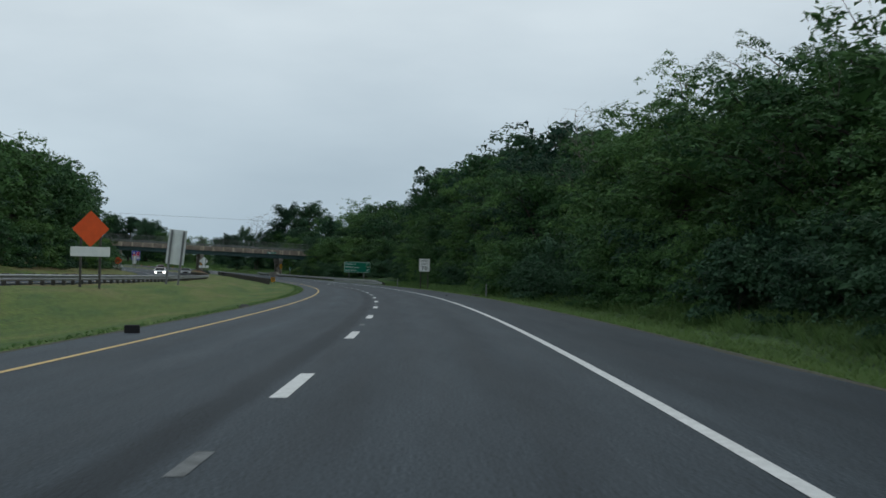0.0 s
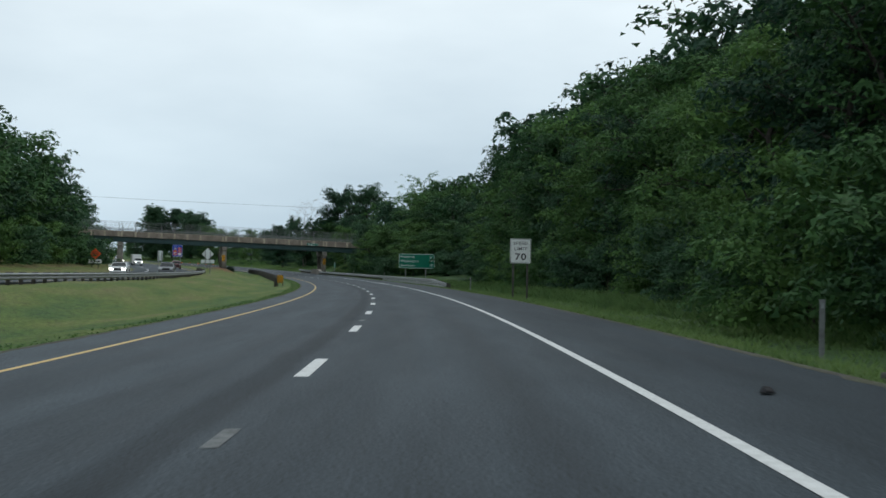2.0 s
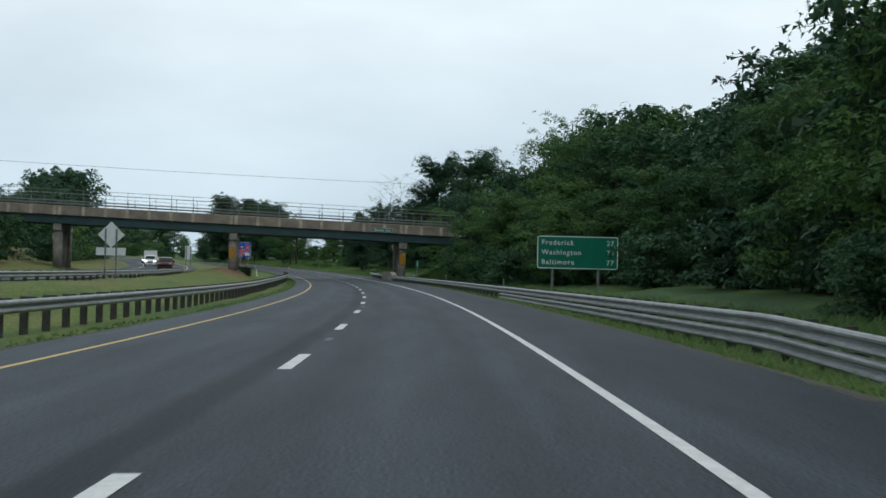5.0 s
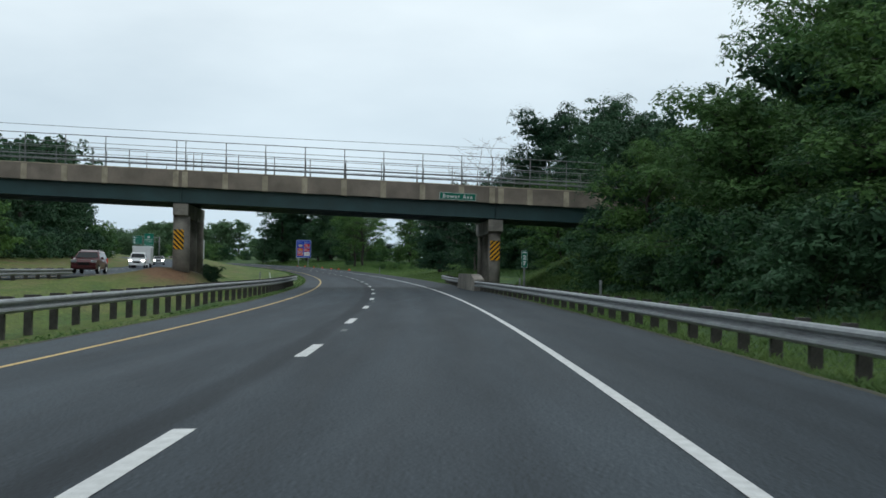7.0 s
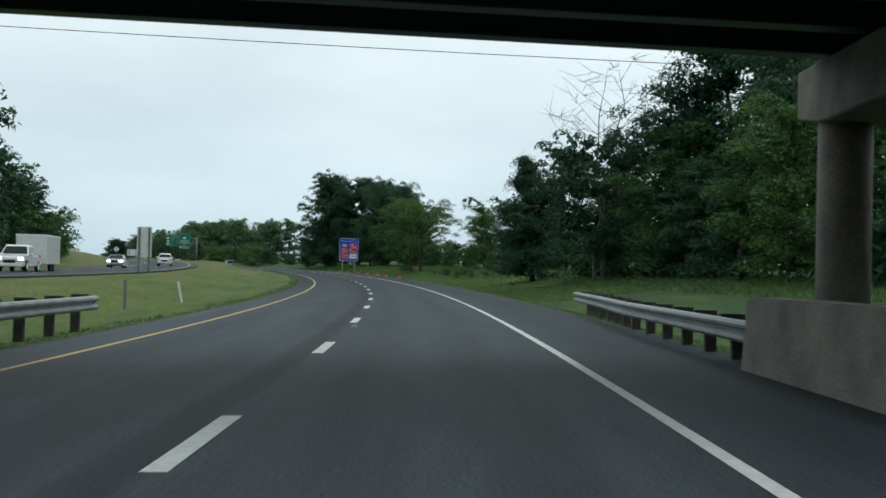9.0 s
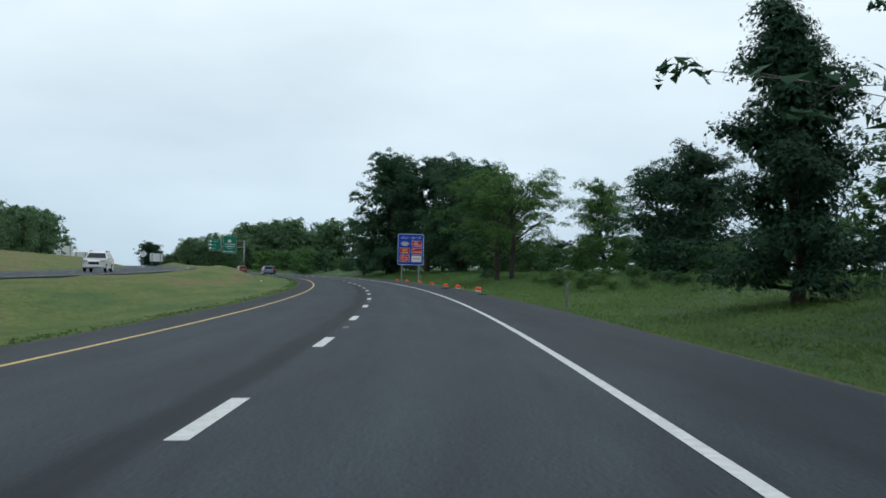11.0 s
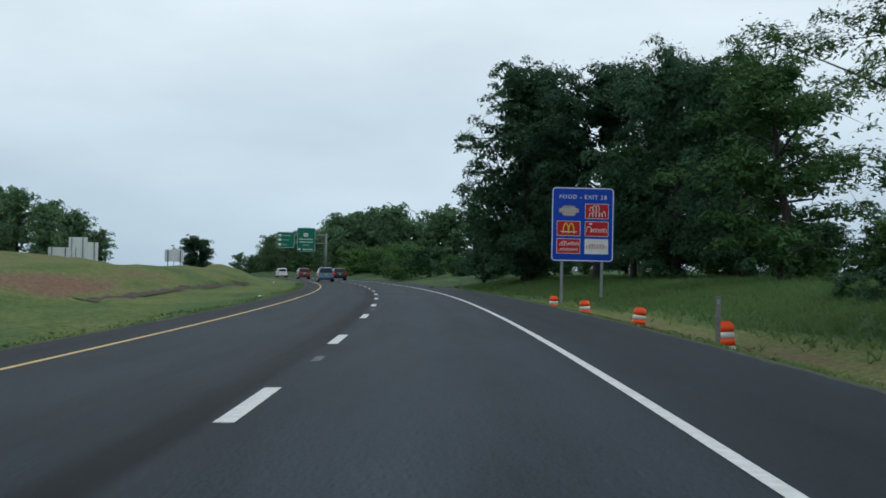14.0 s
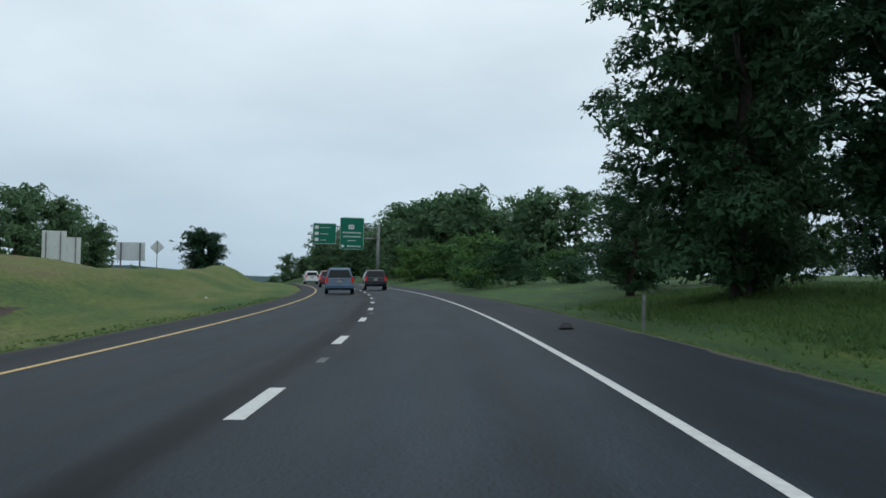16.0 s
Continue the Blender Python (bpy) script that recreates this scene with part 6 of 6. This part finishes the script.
for s, u, h, lean, white in ((93.6, 6.7, 1.1, 0, 0), (181, 7.6, 1.2, 1, 0), (258.5, 7.0, 1.25, 0, 0), (297, 7.0, 1.25, 0, 0), (313.5, 5.6, 1.0, 0, 0), (376, -10.2, 1.0, -12, 1), (436, 5.6, 1.15, 2, 0), (519, 5.4, 1.0, 0, 0), (601, 6.0, 1.15, 0, 0), (367, -11, 1.1, 0, 0)):
    delineator(s, u, h, lean, white)


def tread(name, s, u, length, width, label, hump=0.10, turn=0.0):
    """A shred of tyre: a curled strip with torn ends."""
    rng = random.Random(int(s * 10))
    bm = bmesh.new()
    rows = []
    n = 9
    for i in range(n):
        t = i / (n - 1)
        w = width * (0.35 + 0.65 * math.sin(math.pi * (0.15 + 0.7 * t))) * rng.uniform(0.8, 1.15)
        z = 0.02 + hump * math.sin(math.pi * t) * rng.uniform(0.7, 1.2)
        rows.append([bm.verts.new((x, length * (t - 0.5), zz)) for x, zz in ((-w / 2, 0.01), (-w / 4, z), (w / 4, z * 0.9), (w / 2, 0.015))])
    for a, b in zip(rows, rows[1:]):
        for j in range(3):
            bm.faces.new((a[j], a[j + 1], b[j + 1], b[j]))
    g = bmesh.ops.extrude_face_region(bm, geom=list(bm.faces))
    bmesh.ops.translate(bm, vec=(0, 0, 0.02), verts=[v for v in g["geom"] if isinstance(v, bmesh.types.BMVert)])
    bmesh.ops.recalc_face_normals(bm, faces=bm.faces)
    ob = part(name, bm, RUBBER)
    on_road = -6.8 < u < 4.6
    ob.matrix_world = spot(s, u, turn + rng.uniform(-15, 15), 0.0, z=near_top(s, u) if on_road else None)
    return tagged(ob, label, "tyre shred")


tread("tyre_shred", 52.8, -7.0, 2.6, 0.5, "torn black tyre tread lying at the median edge")
tread("tyre_shred", 83.6, 3.05, 0.2, 0.13, "small torn piece of black tyre on the shoulder", 0.04)
tread("tyre_shred", 595.5, 3.15, 0.8, 0.35, "torn piece of black tyre on the shoulder")
tread("tyre_shred", 456.8, 4.2, 0.45, 0.08, "flat strip of black tyre on the shoulder", 0.02, 84)
tread("tyre_shred", 478.6, 3.75, 0.5, 0.06, "thin curled strip of black tyre on the shoulder", 0.015, 84)
tread("tyre_shred", 480.8, 4.15, 0.45, 0.06, "thin curled strip of black tyre at the shoulder's edge", 0.012, 84)
ob = part("litter_box", boxed(-0.16, 0.16, -0.12, 0.12, 0.0, 0.17, 0.02), RUBBER)
ob.matrix_world = spot(27.5, -6.4, 12, 0, z=near_top(27.5, -6.4))
tagged(ob, "small dark box lying on the inner shoulder", "litter")
for s, u in ((558, -7.55), (516.6, -10.5), (629.4, -10.0)):
    bm = bmesh.new()
    bmesh.ops.create_icosphere(bm, subdivisions=1, radius=0.09)
    bmesh.ops.scale(bm, vec=(1.2, 0.8, 0.5), verts=bm.verts)
    for k, v in enumerate(bm.verts):
        v.co *= 1 + 0.25 * math.sin(k * 2.3)
    ob = part("paper_litter", bm, SIGN_WHITE)
    ob.matrix_world = spot(s, u, s, 0.05)
    tagged(ob, "crumpled white paper litter lying in the median grass", "litter")
ob = part("drain_inlet", boxed(-0.26, 0.26, -0.22, 0.22, -0.1, 0.15, 0.03), POST_BROWN)
ob.matrix_world = spot(85.3, 5.1, 4, 0.02)
tagged(ob, "low dark concrete drain inlet at the shoulder edge", "drain inlet")

# overhead cables past the bridge, on poles among the trees
for i, (du, dz) in enumerate(((0, 0.0),)):
    cu = bpy.data.curves.new("cable", "CURVE")
    cu.dimensions, cu.bevel_depth, cu.bevel_resolution = "3D", 0.028, 1
    sp = cu.splines.new("POLY")
    n = 24
    sp.points.add(n)
    for k in range(n + 1):
        t = k / n
        u = -120 + 190 * t
        x, y = plan(407 + du, u)
        sp.points[k].co = (float(x), float(y), float(grade(407)) + 20.5 - 4.5 * t - 5.2 * (t * (1 - t)) + dz, 1)
    cu.materials.append(RUBBER)
    tmp = new("overhead_cable_source", cu)
    me = bpy.data.meshes.new_from_object(tmp.evaluated_get(bpy.context.evaluated_depsgraph_get()))
    bpy.data.objects.remove(tmp)
    tagged(new("overhead_cable", me), "thin black overhead cable crossing both carriageways", "cable", "overhead cables")
for u, zt in ((-120, 20.6), (70, 16.2)):
    root = thing("utility_pole", spot(407.5, u, 90), "brown timber utility pole among the trees", "utility pole")
    z0 = float(grade(407)) + zt - ground_z(407.5, u)
    bm = bmesh.new()
    cyl(bm, (0, 0, -1), (0, 0, z0 + 0.4), 0.17, 0.12, 12)
    part("pole", bm, POST_BROWN, root, "", True)
    part("crossarm", boxed(-1.1, 1.1, -0.06, 0.06, z0 - 0.16, z0 - 0.02), POST_BROWN, root)


# ---- vehicles ----
GLASS = flat("car_glass", (0.012, 0.015, 0.017), 0.08, 0.05, bump=0.0)
PAINT = {k: flat("car_paint_" + k, c, 0.3, 0.06, bump=0.0, coat=0.6) for k, c in dict(blue=(0.085, 0.15, 0.24), black=(0.004, 0.005, 0.009), white=(0.68, 0.69, 0.69), maroon=(0.10, 0.02, 0.022), grey=(0.13, 0.14, 0.15), silver=(0.42, 0.44, 0.45), red=(0.14, 0.02, 0.018)).items()}
TRIM = flat("car_trim", (0.02, 0.02, 0.021), 0.6)
CHROME = flat("car_chrome", (0.5, 0.5, 0.5), 0.25, 0.1, metal=0.9)
PLATE = flat("plate", (0.30, 0.31, 0.30), 0.5)


def glow(name, rgb, strength):
    m = bpy.data.materials.new(name)
    m.use_nodes = True
    p = m.node_tree.nodes["Principled BSDF"]
    p.inputs["Base Color"].default_value = (*rgb, 1)
    p.inputs["Emission Color"].default_value = (*rgb, 1)
    p.inputs["Emission Strength"].default_value = strength
    p.inputs["Roughness"].default_value = 0.25
    return m


TAIL = glow("tail_light", (0.42, 0.012, 0.010), 0.3)
HEAD = glow("head_light", (1.0, 0.97, 0.9), 6.0)
HEAD_OFF = flat("head_light_off", (0.5, 0.52, 0.53), 0.15)


def hull(profile, hw, belt, top, tuck, ends=0.0, y_mid=0.0):
    """A body from its side outline: narrows above the belt line and a little towards both ends."""
    bm = bmesh.new()
    L = max(abs(y - y_mid) for y, z in profile)

    def half(y, z):
        w = hw * (1 - tuck * max(0, (z - belt) / (top - belt)))
        return w * (1 - ends * (abs(y - y_mid) / L) ** 4)
    a = [bm.verts.new((-half(y, z), y, z)) for y, z in profile]
    b = [bm.verts.new((half(y, z), y, z)) for y, z in profile]
    c = [bm.verts.new((-half(y, z) * 0.5, y, z)) for y, z in profile]
    d = [bm.verts.new((half(y, z) * 0.5, y, z)) for y, z in profile]
    n = len(profile)
    bm.faces.new(a)
    bm.faces.new(b[::-1])
    for i in range(n):
        j = (i + 1) % n
        for p, q in ((a, c), (c, d), (d, b)):
            bm.faces.new((p[i], q[i], q[j], p[j]))
    bmesh.ops.recalc_face_normals(bm, faces=bm.faces)
    bmesh.ops.bevel(bm, geom=[e for e in bm.edges if len(e.link_faces) == 2 and e.calc_face_angle(0) > 0.7], offset=0.045, segments=2, affect="EDGES")
    return bm, half


def quad_panel(name, parent, pts, material, label=""):
    bm = bmesh.new()
    f = bm.faces.new([bm.verts.new(p) for p in pts])
    n = f.normal.copy() if f.normal.length else Vector((0, 0, 1))
    bm.normal_update()
    n = bm.faces[:][0].normal.copy()
    e = bmesh.ops.extrude_face_region(bm, geom=bm.faces[:])
    bmesh.ops.translate(bm, vec=n * 0.012, verts=[v for v in e["geom"] if isinstance(v, bmesh.types.BMVert)])
    bmesh.ops.recalc_face_normals(bm, faces=bm.faces)
    return part(name, bm, material, parent, label)


def car(m, paint, style, label, lights=True, category="car"):
    """A car whose front points along local y; z = 0 is the road."""
    root = thing({"van": "minivan", "suv": "suv", "sedan": "car", "pickup": "pickup_truck"}[style], m, label, category)
    P = PAINT[paint]
    if style == "van":
        L, W, H, belt = 5.0, 1.98, 1.78, 1.02
        prof = [(-2.48, 0.38), (-2.52, 0.62), (-2.46, 1.02), (-2.18, 1.66), (-2.0, 1.74), (0.3, 1.78), (0.75, 1.66), (1.65, 1.08), (2.3, 0.92), (2.5, 0.7), (2.5, 0.34), (1.9, 0.24), (-1.9, 0.26)]
        glass = dict(rear=(-2.435, 1.08, -2.2, 1.6), front=(1.58, 1.14, 0.8, 1.62), side=((-2.1, 1.1), (1.3, 1.1), (0.65, 1.58), (-1.95, 1.6)))
    elif style == "suv":
        L, W, H, belt = 4.75, 1.92, 1.74, 1.05
        prof = [(-2.35, 0.45), (-2.38, 0.7), (-2.32, 1.05), (-2.02, 1.62), (-1.8, 1.71), (0.1, 1.74), (0.5, 1.62), (1.15, 1.12), (2.15, 1.02), (2.36, 0.8), (2.36, 0.4), (1.8, 0.3), (-1.8, 0.32)]
        glass = dict(rear=(-2.29, 1.12, -2.04, 1.57), front=(1.1, 1.17, 0.53, 1.58), side=((-2.0, 1.12), (0.95, 1.12), (0.42, 1.56), (-1.8, 1.56)))
    elif style == "pickup":
        L, W, H, belt = 5.8, 2.03, 1.95, 1.15
        prof = [(-2.9, 0.5), (-2.92, 1.12), (-0.95, 1.14), (-0.8, 1.86), (-0.6, 1.93), (0.5, 1.95), (0.8, 1.85), (1.35, 1.24), (2.65, 1.12), (2.9, 0.95), (2.9, 0.45), (2.2, 0.38), (-2.2, 0.42)]
        glass = dict(rear=(-0.93, 1.2, -0.82, 1.8), front=(1.3, 1.28, 0.83, 1.82), side=((-0.75, 1.2), (1.1, 1.22), (0.7, 1.8), (-0.68, 1.82)))
    else:
        L, W, H, belt = 4.75, 1.83, 1.46, 0.95
        prof = [(-2.35, 0.4), (-2.38, 0.7), (-2.3, 0.98), (-1.7, 1.02), (-1.05, 1.40), (-0.6, 1.46), (0.35, 1.45), (1.2, 0.98), (2.15, 0.82), (2.36, 0.62), (2.36, 0.32), (1.8, 0.22), (-1.8, 0.24)]
        glass = dict(rear=(-1.66, 1.05, -1.08, 1.38), front=(1.13, 1.03, 0.42, 1.42), side=((-1.45, 1.0), (1.0, 1.0), (0.3, 1.38), (-0.95, 1.36)))
    bm, half = hull(prof, W / 2, belt, H, 0.3 if style in ("van", "suv") else 0.22, 0.06)
    part("body", bm, P, root)
    y0, z0, y1, z1 = glass["rear"]
    quad_panel("rear_window", root, [(half(y0, z0) * 0.86, y0 - 0.02, z0), (-half(y0, z0) * 0.86, y0 - 0.02, z0), (-half(y1, z1) * 0.84, y1 - 0.03, z1), (half(y1, z1) * 0.84, y1 - 0.03, z1)], GLASS, "dark tinted rear window")
    y0, z0, y1, z1 = glass["front"]
    quad_panel("windscreen", root, [(-half(y0, z0) * 0.9, y0 + 0.03, z0), (half(y0, z0) * 0.9, y0 + 0.03, z0), (half(y1, z1) * 0.88, y1 + 0.04, z1), (-half(y1, z1) * 0.88, y1 + 0.04, z1)], GLASS)
    for sx in (-1, 1):
        quad_panel("side_window", root, [(sx * (half(y, z) + 0.002), y, z) for y, z in (glass["side"] if sx > 0 else glass["side"][::-1])], GLASS)
    yb, yf = prof[1][0], max(y for y, z in prof)
    tl = belt - 0.02
    for sx in (-1, 1):
        x = sx * (W / 2 - 0.14)
        part("tail_light", boxed(x - 0.075, x + 0.085, yb - 0.02, yb + 0.16, tl - 0.26, tl + 0.12, 0.02), TAIL, root)
        xh = sx * (W / 2 - 0.25)
        zh = 0.72 if style in ("van", "sedan") else 0.9
        part("headlight", boxed(xh - 0.2, xh + 0.2, yf - 0.14, yf + 0.012, zh - 0.09, zh + 0.09, 0.03), HEAD if lights else HEAD_OFF, root)
        part("mirror", boxed(sx * (W / 2 + 0.1) - 0.09, sx * (W / 2 + 0.1) + 0.09, 0.85, 1.0, belt + 0.02, belt + 0.18, 0.03), P, root)
    part("rear_bumper", boxed(-W / 2 + 0.06, W / 2 - 0.06, yb - 0.07, yb + 0.2, 0.36, 0.62, 0.05), P if style != "pickup" else CHROME, root)
    part("front_bumper", boxed(-W / 2 + 0.06, W / 2 - 0.06, yf - 0.2, yf + 0.06, 0.34, 0.56, 0.05), P, root)
    part("grille", boxed(-0.42, 0.42, yf - 0.05, yf + 0.02, 0.6, 0.82, 0.02), TRIM, root)
    part("number_plate", boxed(-0.16, 0.16, yb - 0.03, yb - 0.005, tl - 0.24, tl - 0.08), PLATE, root, "pale blank number plate")
    part("plate_trim", boxed(-0.48, 0.48, yb - 0.02, yb + 0.05, tl - 0.03, tl + 0.015, 0.01), CHROME, root)
    if style in ("van", "suv"):
        for sx in (-1, 1):
            bm = bmesh.new()
            xr = sx * W * 0.34
            cyl(bm, (xr, -1.6, H + 0.02), (xr, 0.3, H + 0.04), 0.025, None, 8)
            for yy in (-1.6, -0.6, 0.3):
                cyl(bm, (xr, yy, H - 0.08), (xr, yy, H + 0.03), 0.022, None, 6)
            part("roof_rail", bm, TRIM, root)
    r = 0.34 if style != "pickup" else 0.4
    for y in (-L * 0.31, L * 0.31):
        for sx in (-1, 1):
            bm = bmesh.new()
            x = sx * (W / 2 - 0.115)
            cyl(bm, (x - 0.11, y, r), (x + 0.11, y, r), r, None, 22)
            bmesh.ops.bevel(bm, geom=[e for e in bm.edges if e.calc_length() < 0.2], offset=0.02, segments=1, affect="EDGES")
            wheel = part("wheel", bm, RUBBER, root, "black tyre", False)
            bm = bmesh.new()
            cyl(bm, (x + sx * 0.10, y, r), (x + sx * 0.122, y, r), r * 0.66, r * 0.6, 18)
            part("rim", bm, SIGN_BACK, wheel)
            part("wheel_arch", boxed(x - 0.1, x + 0.118, y - r - 0.07, y + r + 0.07, 0.3, r * 2 + 0.06, 0.12), TRIM, root)
    return root


def on_near(s, u):
    return spot(s, u, 0, 0.006, z=near_top(s, u)) @ pose(0, 0, 0, 0, -1.1, 0)


def on_far(s, u):
    return spot(s, u, 180, 0.01, z=far_top(s, u))


car(on_near(654.5, -3.75), "blue", "van", "blue minivan with red tail lights on the carriageway", False, "minivan")
car(on_near(676, -0.55), "black", "suv", "black estate car on the carriageway", False)
car(on_near(700, -3.9), "red", "suv", "dark red car ahead on the carriageway", False)
car(on_near(742, -3.9), "white", "suv", "white car far ahead on the carriageway", False)
car(on_far(217, -26.3), "white", "sedan", "white sedan with lit headlights on the opposite carriageway")
car(on_far(232, -22.3), "grey", "sedan", "dark grey sedan on the opposite carriageway", False)
car(on_far(345, -22.4), "maroon", "suv", "dark red car on the opposite carriageway", False)
car(on_far(500, -23.6), "white", "suv", "white car on the opposite carriageway", False)
car(on_far(468, -27.0), "silver", "sedan", "pale sedan with lit headlights on the opposite carriageway")
truck = car(on_far(415, -27.0), "white", "pickup", "white pickup truck towing a box trailer, headlights lit", True, "pickup truck")
trailer = thing("box_trailer", on_far(421.5, -27.0), "white box trailer behind the pickup truck", "trailer")
part("box", boxed(-1.15, 1.15, -2.6, 2.6, 0.55, 2.75, 0.05), PAINT["white"], trailer)
part("roof_edge", boxed(-1.17, 1.17, -2.62, 2.62, 2.62, 2.78, 0.03), SIGN_BACK, trailer)
part("drawbar", boxed(-0.06, 0.06, 2.6, 3.5, 0.5, 0.62), TRIM, trailer)
for sx in (-1, 1):
    for y in (-0.45, 0.45):
        bm = bmesh.new()
        cyl(bm, (sx * 1.0 - 0.1, y, 0.35), (sx * 1.0 + 0.1, y, 0.35), 0.35, None, 18)
        part("wheel", bm, RUBBER, trailer)

# the crossing road goes on over the banks
for u0, u1 in ((34.05, 75.0), (-110.0, -62.05)):
    bm = bmesh.new()
    sloped(bm, u0, u1, 0.6, 7.9, 0.55, 1.24)
    ob = part("crossing_road", bm, ASPHALT_PALE)
    ob.matrix_world = spot(328.2, 0, 0, z=float(grade(328.2)))
    tagged(ob, "grey asphalt road on the bank, leading onto the bridge", "road", kind="structure")
